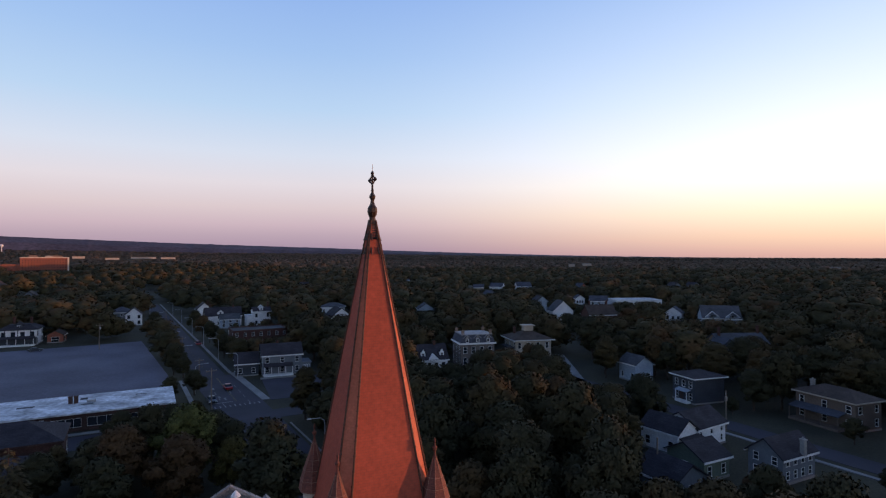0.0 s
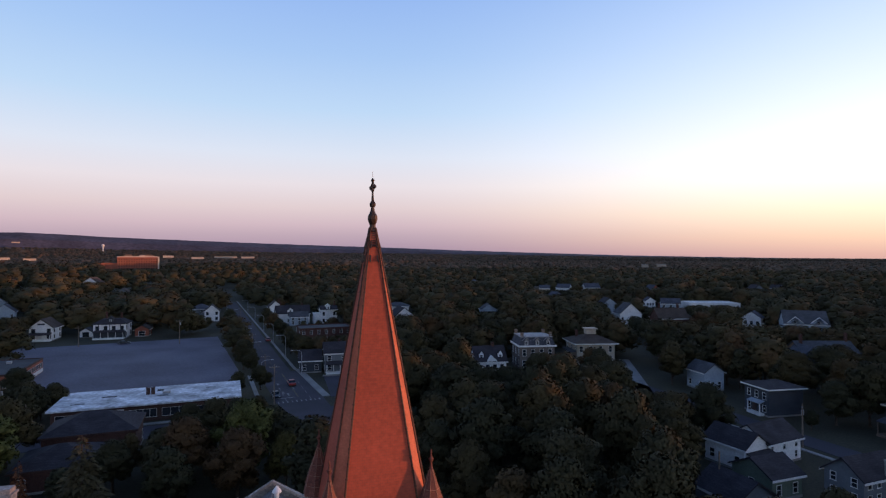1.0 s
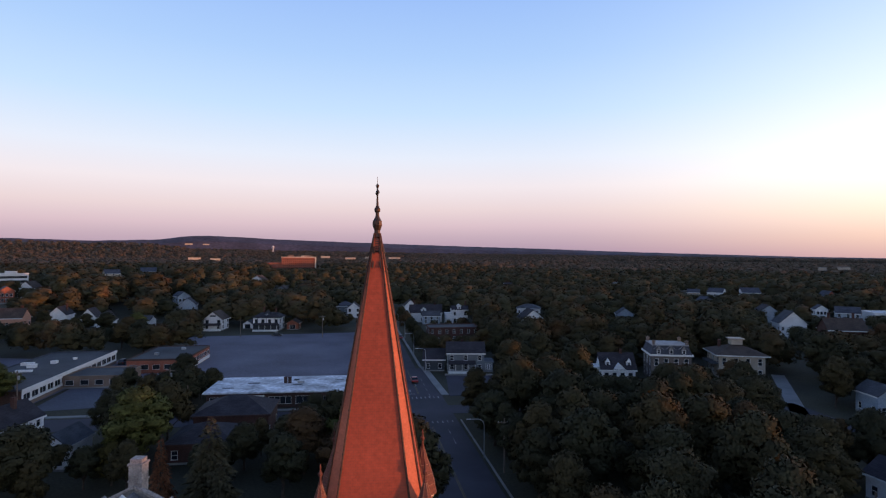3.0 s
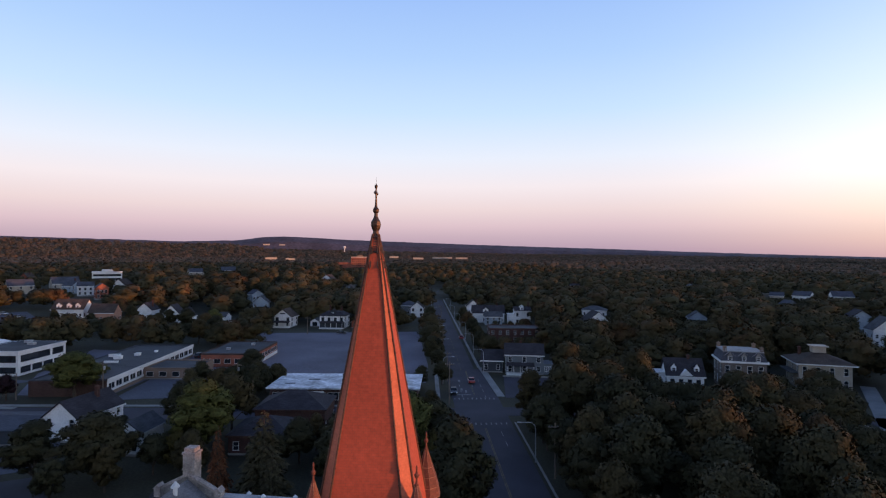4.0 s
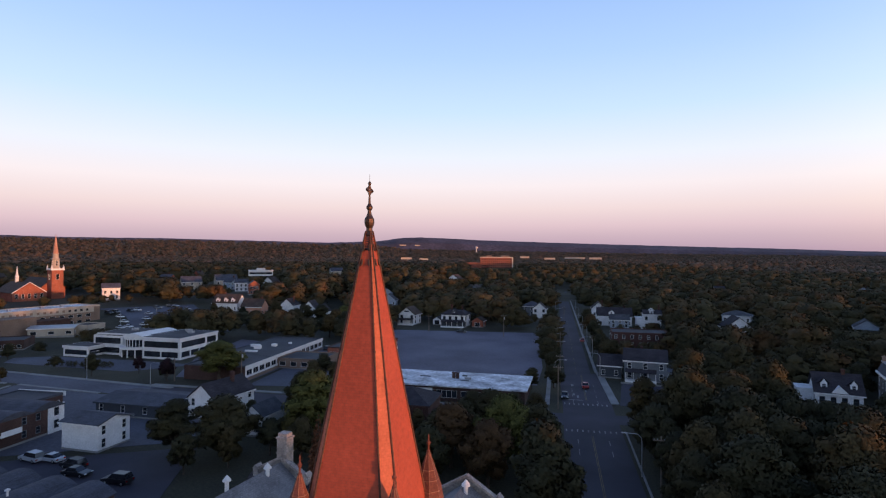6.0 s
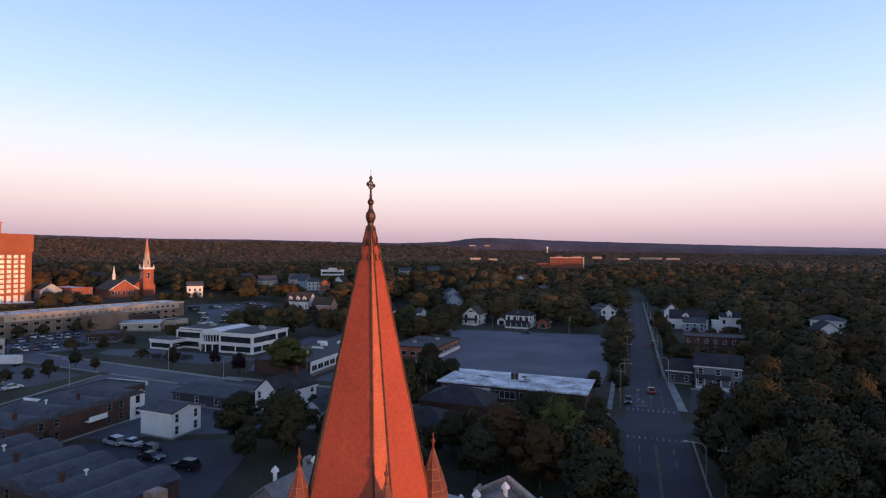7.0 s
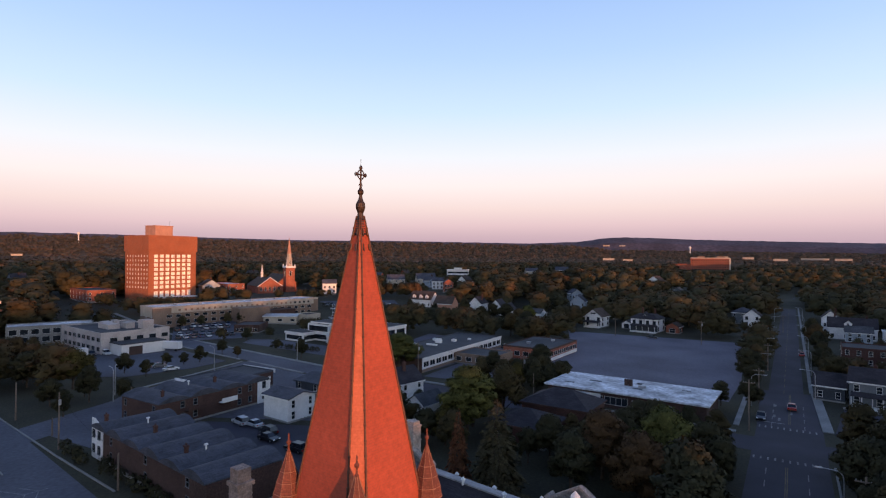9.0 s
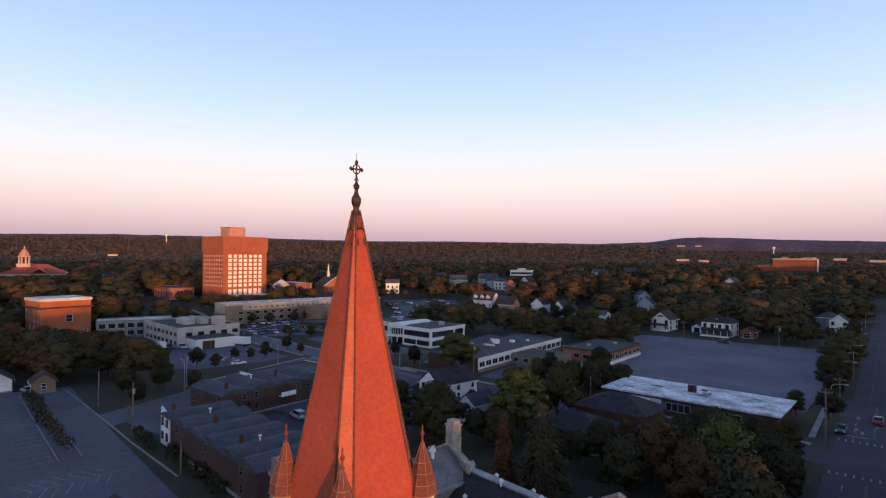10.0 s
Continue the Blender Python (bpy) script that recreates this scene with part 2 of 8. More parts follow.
def woods_material(name, cols, size):
    m = mat(name, (0.05, 0.06, 0.02), 0.9, coarse=(0.02, 0.3), fine=(0.35, 0.22), bump=(0.8, 0.7), island=0.10, spec=0.1)
    nt = m.node_tree
    n, link = nt.nodes, nt.links.new
    geo = next(x for x in n if x.type == "NEW_GEOMETRY")
    noise_node = n.new("ShaderNodeTexNoise")
    noise_node.inputs["Scale"].default_value, noise_node.inputs["Detail"].default_value = size, 3
    link(geo.outputs["Position"], noise_node.inputs["Vector"])
    r = ramp(n, [(0.30 + 0.4 * k / (len(cols) - 1), c) for k, c in enumerate(cols)])
    link(noise_node.outputs["Fac"], r.inputs[0])
    rgb = next(x for x in n if x.type == "RGB")
    for l in list(rgb.outputs[0].links):
        target = l.to_socket
        nt.links.remove(l)
        link(r.outputs["Color"], target)
    return m


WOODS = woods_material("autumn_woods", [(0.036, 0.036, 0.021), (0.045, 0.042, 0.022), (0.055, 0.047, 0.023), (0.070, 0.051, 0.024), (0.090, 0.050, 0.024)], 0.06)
# lighter, greyer than the near woods: distance haze mixed into the base colour
HAZED_FAR_WOODS = woods_material("hazed_far_woods", [(0.074, 0.068, 0.046), (0.088, 0.073, 0.049), (0.104, 0.076, 0.051), (0.120, 0.078, 0.053)], 0.02)
# brighter, browner copy for the slopes, with low sunlight painted into the colour
SUNLIT_SLOPE_WOODS = woods_material("sunlit_slope_woods", [(0.066, 0.060, 0.038), (0.086, 0.070, 0.042), (0.110, 0.078, 0.046), (0.130, 0.082, 0.050)], 0.03)
# the ridge's blue cast is air haze painted as surface colour
HAZED_RIDGE = mat("hazed_ridge", (0.060, 0.055, 0.072), 0.95, coarse=(0.006, 0.3), fine=(0.05, 0.3), bump=None)


# ---------------------------------------------------------------- mesh helpers
class Mesh:
    """Collects points and faces of one part."""

    def __init__(self):
        self.v, self.f = [], []

    def quad(self, *pts):
        k = len(self.v)
        self.v += [tuple(p) for p in pts]
        self.f.append(tuple(range(k, k + len(pts))))
        return self

    def box(self, x0, x1, y0, y1, z0, z1, taper=0.0):
        k, t = len(self.v), taper
        self.v += [(x0, y0, z0), (x1, y0, z0), (x1, y1, z0), (x0, y1, z0), (x0 + t, y0 + t, z1), (x1 - t, y0 + t, z1), (x1 - t, y1 - t, z1), (x0 + t, y1 - t, z1)]
        self.f += [tuple(k + i for i in q) for q in ((3, 2, 1, 0), (4, 5, 6, 7), (0, 1, 5, 4), (1, 2, 6, 5), (2, 3, 7, 6), (3, 0, 4, 7))]
        return self

    def prism(self, poly, z0, z1):
        """An upright block over an outline that runs counter-clockwise."""
        k, m = len(self.v), len(poly)
        self.v += [(x, y, z0) for x, y in poly] + [(x, y, z1) for x, y in poly]
        self.f += [tuple(range(k + m - 1, k - 1, -1)), tuple(range(k + m, k + 2 * m))]
        self.f += [(k + i, k + (i + 1) % m, k + m + (i + 1) % m, k + m + i) for i in range(m)]
        return self

    def lathe(self, x, y, rings, n=10, turn=0.0, cap=True):
        """rings: (height, radius) from below."""
        k = len(self.v)
        for z, r in rings:
            self.v += [(x + r * math.cos(turn + 2 * math.pi * i / n), y + r * math.sin(turn + 2 * math.pi * i / n), z) for i in range(n)]
        for j in range(len(rings) - 1):
            self.f += [(k + j * n + i, k + j * n + (i + 1) % n, k + (j + 1) * n + (i + 1) % n, k + (j + 1) * n + i) for i in range(n)]
        if cap:
            self.f += [tuple(range(k + n - 1, k - 1, -1)), tuple(range(k + (len(rings) - 1) * n, k + len(rings) * n))]
        return self

    def tube(self, pts, radii, n=6):
        k = len(self.v)
        pts = [Vector(p) for p in pts]
        for i, p in enumerate(pts):
            way = (pts[min(i + 1, len(pts) - 1)] - pts[max(i - 1, 0)]).normalized()
            a = way.orthogonal().normalized()
            b = way.cross(a)
            r = radii[i] if isinstance(radii, (list, tuple)) else radii
            self.v += [tuple(p + r * (math.cos(2 * math.pi * j / n) * a + math.sin(2 * math.pi * j / n) * b)) for j in range(n)]
        for i in range(len(pts) - 1):
            self.f += [(k + i * n + j, k + i * n + (j + 1) % n, k + (i + 1) * n + (j + 1) % n, k + (i + 1) * n + j) for j in range(n)]
        self.f += [tuple(range(k + n - 1, k - 1, -1)), tuple(range(k + (len(pts) - 1) * n, k + len(pts) * n))]
        return self

    def data(self, name, material):
        me = bpy.data.meshes.new(name)
        me.from_pydata(self.v, [], self.f)
        me.materials.append(material)
        box_map(me)
        return me


def box_map(me):
    """Metre-true texture coordinates: along the wall and up, or flat for floors."""
    layer = me.uv_layers.new(name="UVMap")
    co = [v.co for v in me.vertices]
    uv = np.empty((len(me.loops), 2), np.float32)
    for p in me.polygons:
        nx, ny, nz = p.normal
        flat = math.hypot(nx, ny)
        for li in p.loop_indices:
            c = co[me.loops[li].vertex_index]
            if flat < 0.25:
                uv[li] = c.x, c.y
            else:
                uv[li] = (-ny * c.x + nx * c.y) / flat, c.z / max(flat, 0.3)
    layer.data.foreach_set("uv", uv.ravel())


def part(name, mesh, material, parent, label="", m=None):
    """One mesh object under a thing or a part."""
    data = mesh.data(name, material) if isinstance(mesh, Mesh) else mesh
    ob = new(name, data)
    ob.parent = parent
    if m is not None:
        ob.matrix_basis = m
    if label:
        tagged(ob, label)
    return ob


def thing(name, m, label, category, group="", kind=""):
    ob = new(name)
    ob.empty_display_size = 0.5
    ob.matrix_basis = m
    return tagged(ob, label, category, group, kind)


def setting(name, mesh, material, label, category):
    return tagged(new(name, mesh.data(name, material)), label, category, "", "structure")


GA = 29.0  # the street grid's turn
U, V = Vector((-math.sin(radians(GA)), math.cos(radians(GA)), 0)), Vector((math.cos(radians(GA)), math.sin(radians(GA)), 0))
TOWER = (-3.89, 32.40)


def rise(x, y):
    """Height of the ground: level town, rising gently to the west."""
    s = min(1, max(0, (-x - 225) / 130))
    return 9 * s * s * (3 - 2 * s)


KEEP = []  # footprints: x, y, cos, sin, half width, half depth
SEEN = []  # houses that stay in sight: x, y, half width, low height


def keep(x, y, rot, w, d, seen=None):
    KEEP.append((x, y, math.cos(radians(rot)), math.sin(radians(rot)), w / 2, d / 2))
    if seen is not None:
        SEEN.append((x, y, max(w, d) * 0.5, seen + rise(x, y)))


# ---------------------------------------------------------------- ground, streets and lots
def build_ground():
    b = Mesh()
    rad = [0, 20, 40, 60, 80, 100, 120, 140, 160, 180, 200, 225, 250, 280, 320, 370, 430, 520, 650, 900, 1300, 2000, 3000, 4200, 4900]
    n = 96
    for r in rad:
        for i in range(n):
            a = 2 * math.pi * i / n
            x, y = r * math.cos(a), 30 + r * math.sin(a)
            b.v.append((x, y, rise(x, y) - 0.02))
    for j in range(len(rad) - 1):
        b.f += [(j * n + i, (j + 1) * n + i, (j + 1) * n + (i + 1) % n, j * n + (i + 1) % n) for i in range(n)]
    setting("ground", b, GRASS, "dark grassy ground of a small town at dusk", "ground")


def strip(name, a, c, width, material, label, category, z=0.03, base=-0.3, solid=True):
    """A straight paved strip from a to c. Follows the ground in short steps."""
    a, c = Vector((*a, 0)), Vector((*c, 0))
    way = (c - a)
    side = Vector((-way.y, way.x, 0)).normalized() * width / 2
    n = max(1, int(way.length / 12))
    b = Mesh()
    for i in range(n):
        p, q = a + way * (i / n), a + way * ((i + 1) / n)
        hp, hq = rise(p.x, p.y), rise(q.x, q.y)
        c4 = [(p - side, hp), (q - side, hq), (q + side, hq), (p + side, hp)]
        k = len(b.v)
        b.v += [(v.x, v.y, h + base) for v, h in c4] + [(v.x, v.y, h + z) for v, h in c4]
        b.f += [tuple(k + j for j in f) for f in ((4, 5, 6, 7), (1, 0, 4, 5), (3, 2, 6, 7))]
        if i == 0:
            b.f.append((k, k + 3, k + 7, k + 4))
        if i == n - 1:
            b.f.append((k + 2, k + 1, k + 5, k + 6))
    bm = bmesh.new()
    me = b.data(name, material)
    bm.from_mesh(me)
    bmesh.ops.recalc_face_normals(bm, faces=bm.faces)
    bm.to_mesh(me)
    bm.free()
    ob = tagged(new(name, me), label, category, "", "structure")
    mid = (a + c) / 2
    if solid:
        keep(mid.x, mid.y, math.degrees(math.atan2(way.y, way.x)), way.length, width + 2)
    return ob


def slab(name, pts, material, label, category, z=0.02):
    cx, cy = sum(p[0] for p in pts) / len(pts), sum(p[1] for p in pts) / len(pts)
    h = rise(cx, cy)
    b = Mesh().prism(pts, h - 0.4, h + z)
    LOTS.append(pts)
    return setting(name, b, material, label, category)


LOTS = []


def inside(x, y, pts):
    hit, j = False, len(pts) - 1
    for i in range(len(pts)):
        (xi, yi), (xj, yj) = pts[i], pts[j]
        if (yi > y) != (yj > y) and x < (xj - xi) * (y - yi) / (yj - yi) + xi:
            hit = not hit
        j = i
    return hit


def along(p, u=0.0, v=0.0):
    q = Vector((*p, 0)) + U * u + V * v
    return (q.x, q.y)


build_ground()
CROSS = (-43.6, 129.4)  # where the main street meets the cross street
MA = radians(30.8)  # the main street's bearing


def main(u, v=0.0):
    """A place on the main street: u along it from the junction, v to its right."""
    return (CROSS[0] - u * math.sin(MA) + v * math.cos(MA), CROSS[1] + u * math.cos(MA) + v * math.sin(MA))


strip("main_street", main(-150, 0.3), main(14, 0.3), 11.6, ASPHALT, "wide asphalt street with worn lane markings at dusk", "road")
strip("main_street_junction", main(12, 0.2), main(48, -0.6), 11.4, ASPHALT, "asphalt street with turning lanes and worn markings", "road", z=0.034)
strip("main_street_north", main(46, -0.6), main(440, -1.2), 7.8, ASPHALT, "long straight asphalt street running between trees", "road", z=0.030)
strip("cross_street", along(CROSS, -2, 6), along(CROSS, -3, -118), 9.0, ASPHALT, "asphalt cross street with concrete kerbs", "road", z=0.026)
strip("cross_street_west", (-141.0, 71.6), (-300.0, -1.0), 10.4, LOT_ASPHALT, "asphalt street in front of the white office", "road", z=0.031)
strip("cross_street_east", along(CROSS, 0, 4), along(CROSS, 0, 60), 7.0, ASPHALT, "narrow asphalt side street under trees", "road", z=0.024)
strip("avenue", (-107.0, -4.0), (-169.0, 53.0), 9.6, LOT_ASPHALT, "asphalt avenue with street lamps beside townhouses", "road", z=0.045)
strip("side_street", (91.8, 61.6), (35.4, 168.2), 6.0, ASPHALT, "quiet residential asphalt street with pale kerb", "road")
strip("driveway", (40.8, 206.0), (37.4, 158.0), 3.6, CONCRETE, "pale concrete drive beside the villa", "road", z=0.03)
strip("pavement", main(13, 7.0), main(50, 5.8), 1.9, CONCRETE, "concrete pavement beside the main street", "pavement", z=0.16)
strip("pavement", main(50, 5.0), main(400, 4.2), 0.9, CONCRETE, "concrete pavement beside the main street", "pavement", z=0.16)
strip("pavement", main(9, -9.2), main(46, -9.0), 1.1, CONCRETE, "concrete pavement beside the main street", "pavement", z=0.16)
strip("pavement", main(-110, 6.9), main(-9, 6.9), 0.32, CONCRETE, "narrow concrete pavement beside the main street", "pavement", z=0.16)
strip("pavement", along(CROSS, 4, -9), along(CROSS, 3, -116), 1.4, CONCRETE, "concrete pavement in front of a low school building", "pavement", z=0.16)
strip("pavement", (-138.6, 77.6), (-300.0, 4.4), 1.5, CONCRETE, "concrete pavement along the office lawn", "pavement", z=0.16)
strip("pavement", (-146.5, 62.6), (-172.6, 50.6), 1.0, CONCRETE, "concrete pavement along the street corner", "pavement", z=0.16)
strip("pavement", (-177.0, 48.4), (-262.0, 9.6), 1.0, CONCRETE, "concrete pavement before the works yard", "pavement", z=0.16)
strip("pavement", (-142.6, 16.6), (-172.6, 48.6), 0.8, CONCRETE, "narrow concrete kerb beside the avenue", "pavement", z=0.14)
strip("pavement", (87.9, 57.6), (30.5, 165.2), 1.0, CONCRETE, "pale kerb and pavement of the side street", "pavement", z=0.14)

LOT_EDGE = [(-146.2, -14.3), (-132.3, -7.7), (-122.7, -3.3), (-95.7, 9.0), (-75.5, 18.7)]
for p, q in zip(LOT_EDGE, LOT_EDGE[1:]):
    strip("kerb", p, q, 0.28, CONCRETE, "pale concrete kerb at the lot's edge", "kerb", z=0.17, solid=False)
ISLAND = Vector((-89.5, 0.9)), Vector((-142.4, -21.0))
aside = (ISLAND[1] - ISLAND[0]).normalized().orthogonal() * 1.7
for s in (-1, 1):
    strip("kerb", ISLAND[0] + aside * s, ISLAND[1] + aside * s, 0.2, CONCRETE, "pale concrete kerb of a planted island", "kerb", z=0.17, solid=False)

BIG_LOT = [(-69, 148), (-81, 170), (-126, 238), (-186, 196), (-142, 160), (-130, 138), (-106, 130)]
slab("school_parking_lot", BIG_LOT, OLD_ASPHALT, "large empty worn asphalt parking lot", "parking lot", z=0.035)
slab("church_parking_lot", [(-60, -36), (-66, 20), (-122, -3), (-150, -14), (-140, -52)], LOT_ASPHALT, "dark asphalt parking lot with faded bay lines", "parking lot", z=0.034)
slab("townhouse_yard", [(-64, 44), (-88, 62), (-108, 32), (-92, 24), (-62, 34)], ASPHALT, "asphalt yard with parked cars between houses", "parking lot", z=0.030)
slab("townhouse_rear_lot", [(-92, 63), (-110, 34), (-100, 22), (-98, 14), (-114, 3), (-122, 8), (-140, 17), (-152, 29), (-172, 50), (-146, 62), (-141, 65), (-128, 80), (-104, 70)], LOT_ASPHALT, "asphalt lot behind the townhouses", "parking lot", z=0.027)
slab("office_parking_lot", [(-176, 100), (-206, 133), (-160, 146), (-132, 96), (-152, 84)], OLD_ASPHALT, "asphalt lot between the office and a low building", "parking lot", z=0.038)
slab("office_forecourt", [(-170, 77), (-166, 95), (-174, 92), (-196, 80), (-216, 68), (-222, 58), (-214, 54)], LOT_ASPHALT, "asphalt forecourt of the office with lawn strips", "parking lot", z=0.034)
strip("back_parking_lot", (-236.0, 118.0), (-312.0, 134.0), 46.0, LOT_ASPHALT, "parking lot full of parked cars", "parking lot", z=0.3)
strip("brick_building_lot", (-227.0, 42.0), (-271.0, 44.0), 27.0, LOT_ASPHALT, "parking lot full of cars before a long brick building", "parking lot", z=0.25)
slab("works_yard", [(-176, 44), (-208, 30), (-222, 23), (-224, -10), (-214, -12), (-196, -14), (-172, -4), (-163, 16), (-168, 33)], LOT_ASPHALT, "service yard with parked cars and loading dock", "parking lot", z=0.05)
keep(-170, 20, 45, 62, 40)
slab("house_parking_lot", [(-43, 144), (-53, 167), (-30, 176), (-22, 156)], ASPHALT, "small asphalt lot beside a grey house", "parking lot", z=0.032)
slab("band_building_lane", [(-127, 93), (-113, 104), (-124, 120), (-131, 128), (-142, 146), (-150, 152), (-160, 142)], LOT_ASPHALT, "asphalt lane beside a low white building", "parking lot", z=0.029)
slab("brick_office_lot", [(-128, 136), (-141, 160), (-165, 146), (-150, 122)], OLD_ASPHALT, "asphalt strip beside a low brick building", "parking lot", z=0.030)


def lane_marks():
    b, y = Mesh(), Mesh()

    def dash(mesh, u0, u1, v, w):
        p = [main(u0, v - w / 2), main(u0, v + w / 2), main(u1, v + w / 2), main(u1, v - w / 2)]
        mesh.quad(*[(q[0], q[1], 0.046) for q in p])

    for v in (-2.9, 3.0):
        for i in range(-4, 6):
            if not -3 < i < 2:
                dash(b, i * 6.0, i * 6.0 + 3.0, v, 0.14)
    for i in range(10):
        dash(b, 10.5, 12.2, -5.0 + i * 1.1, 0.28)
        dash(b, -10.5, -9.0, -5.0 + i * 1.1, 0.28)
    for v, u in ((-2.6, 20), (-2.6, 30), (0.6, 24), (-4.6, 16), (-1.6, 17.5)):
        dash(b, u, u + 2.4, v, 0.5)
    dash(b, 15.0, 15.5, -3.0, 5.0)
    for v in (-0.13, 0.13):
        dash(y, -112, -13, v, 0.12)
        dash(y, 15, 45, v + 0.3, 0.12)
    for i in range(45):
        dash(y, 46 + i * 8, 50 + i * 8, -1.0, 0.12)
    setting("lane_marks", b, PAINT_LINE, "faded white lane and crossing marks on asphalt", "road marking")
    setting("centre_line", y, YELLOW_LINE, "worn yellow centre line", "road marking")
    c = Mesh()

    def stroke(p, q, w=0.07):
        n = (q - p).normalized().orthogonal() * w
        c.quad(*[(v.x, v.y, 0.046) for v in (p - n, q - n, q + n, p + n)])

    way = (ISLAND[1] - ISLAND[0]).normalized()
    out = Vector((way.y, -way.x)) if way.y > way.x else Vector((-way.y, way.x))
    if out.y > 0:
        out = -out
    for i in range(15):
        p = ISLAND[0] + way * (1.2 + i * 2.75) + out * 1.8
        stroke(p, p + out * 5.0)
    a, e = Vector((-76.0, -1.1)), Vector((-81.2, 9.8))
    stroke(a, e)
    for i in range(7):
        p = a.lerp(e, (i + 0.3) / 7)
        for s in (-1, 1):
            turn = (e - a).normalized()
            stroke(p, p + turn * -1.9 + Vector((-turn.y, turn.x)) * s * 4.2)
    setting("bay_lines", c, PAINT_LINE, "faded parking bay lines", "road marking")


lane_marks()


# ---------------------------------------------------------------- windows and houses
CACHE = {}


def window_mesh(w, h, style):
    key = (round(w, 2), round(h, 2), style)
    if key not in CACHE:
        t = 0.075 if style != "slim" else 0.05
        f, g = Mesh(), Mesh()
        o = 0.03
        f.box(-w / 2 - t, w / 2 + t, -o, 0.08, h / 2, h / 2 + t)
        f.box(-w / 2 - t - 0.04, w / 2 + t + 0.04, -o - 0.05, 0.08, -h / 2 - t, -h / 2)
        f.box(-w / 2 - t, -w / 2, -o, 0.08, -h / 2, h / 2)
        f.box(w / 2, w / 2 + t, -o, 0.08, -h / 2, h / 2)
        if style == "sash":
            f.box(-w / 2, w / 2, 0.05, 0.09, -0.035, 0.035)
        if style == "slim" and w > 2.2:
            n = int(w / 1.3)
            for i in range(1, n):
                x = -w / 2 + w * i / n
                f.box(x - 0.03, x + 0.03, 0.03, 0.09, -h / 2, h / 2)
        g.box(-w / 2 + 0.005, w / 2 - 0.005, 0.095, 0.115, -h / 2 + 0.005, h / 2 - 0.005)
        CACHE[key] = f, g, {}
    return CACHE[key]


def put_window(parent, m, w, h, style="sash", frame_mat=None, glass=None):
    f, g, made = window_mesh(w, h, style)
    frame_mat, glass = frame_mat or TRIM, glass or GLASS
    for mesh, material in ((f, frame_mat), (g, glass)):
        key = (mesh is g, material.name)
        if key not in made:
            made[key] = mesh.data("pane" if mesh is g else "window", material)
    win = part("window", made[(False, frame_mat.name)], frame_mat, parent, "", m)
    part("pane", made[(True, glass.name)], glass, win)
    return win


def wall_face(b, o, ux, w, z0, z1, holes, depth=0.14):
    """A wall seen from outside: o its left foot, ux its way to the right. holes: (left, foot, width, height)."""
    o, ux = Vector(o), Vector(ux)
    inward = -ux.cross(Vector((0, 0, 1)))
    xs = sorted({0.0, w, *[h[0] for h in holes], *[h[0] + h[2] for h in holes]})
    zs = sorted({z0, z1, *[h[1] for h in holes], *[h[1] + h[3] for h in holes]})
    at = lambda x, z, d=0.0: tuple(o + ux * x + inward * d + Vector((0, 0, z)))
    for i in range(len(xs) - 1):
        for j in range(len(zs) - 1):
            cx, cz = (xs[i] + xs[i + 1]) / 2, (zs[j] + zs[j + 1]) / 2
            if not any(h[0] < cx < h[0] + h[2] and h[1] < cz < h[1] + h[3] for h in holes):
                b.quad(at(xs[i], zs[j]), at(xs[i + 1], zs[j]), at(xs[i + 1], zs[j + 1]), at(xs[i], zs[j + 1]))
    for x, z, a, c in holes:
        p = [at(x, z), at(x + a, z), at(x + a, z + c), at(x, z + c)]
        q = [at(x, z, depth), at(x + a, z, depth), at(x + a, z + c, depth), at(x, z + c, depth)]
        for i in range(4):
            k = (i + 1) % 4
            b.quad(p[i], q[i], q[k], p[k])


SIDES = {"f": ((-1, -1), (1, 0)), "r": ((1, -1), (0, 1)), "b": ((1, 1), (-1, 0)), "l": ((-1, 1), (0, -1))}


def block(parent, w, d, h, wall, holes=None, z0=0.0, cx=0.0, cy=0.0, style="sash", frame_mat=None, glass=None, name="wall", label=""):
    """Four walls round a rectangle with real window openings. holes: side -> list of (left, foot, width, height)."""
    b = Mesh()
    wins = []
    for s, ((ox, oy), way) in SIDES.items():
        o = (cx + ox * w / 2, cy + oy * d / 2, 0)
        ln = w if way[0] else d
        hs = (holes or {}).get(s, [])
        wall_face(b, o, (*way, 0), ln, z0, z0 + h, [(x, z0 + z, a, c) for x, z, a, c in hs])
        ux = Vector((*way, 0))
        inward = -ux.cross(Vector((0, 0, 1)))
        for x, z, a, c in hs:
            p = Vector(o) + ux * (x + a / 2) + Vector((0, 0, z0 + z + c / 2))
            wins.append((Matrix((((*ux,)), ((*inward,)), (0, 0, 1))).transposed().to_4x4(), p, a, c))
    body = part(name, b, wall, parent, label)
    for rot, p, a, c in wins:
        put_window(parent, Matrix.Translation(p) @ rot, a, c, style, frame_mat, glass)
    return body


def rows(length, n, sills, w=0.95, h=1.45, margin=0.9):
    """n openings spread along a wall, at each sill height."""
    if n <= 0:
        return []
    gap = (length - 2 * margin - n * w) / max(1, n - 1) if n > 1 else 0
    x0 = margin if n > 1 else (length - w) / 2
    return [(x0 + i * (w + gap), z, w, h) for z in sills for i in range(n)]


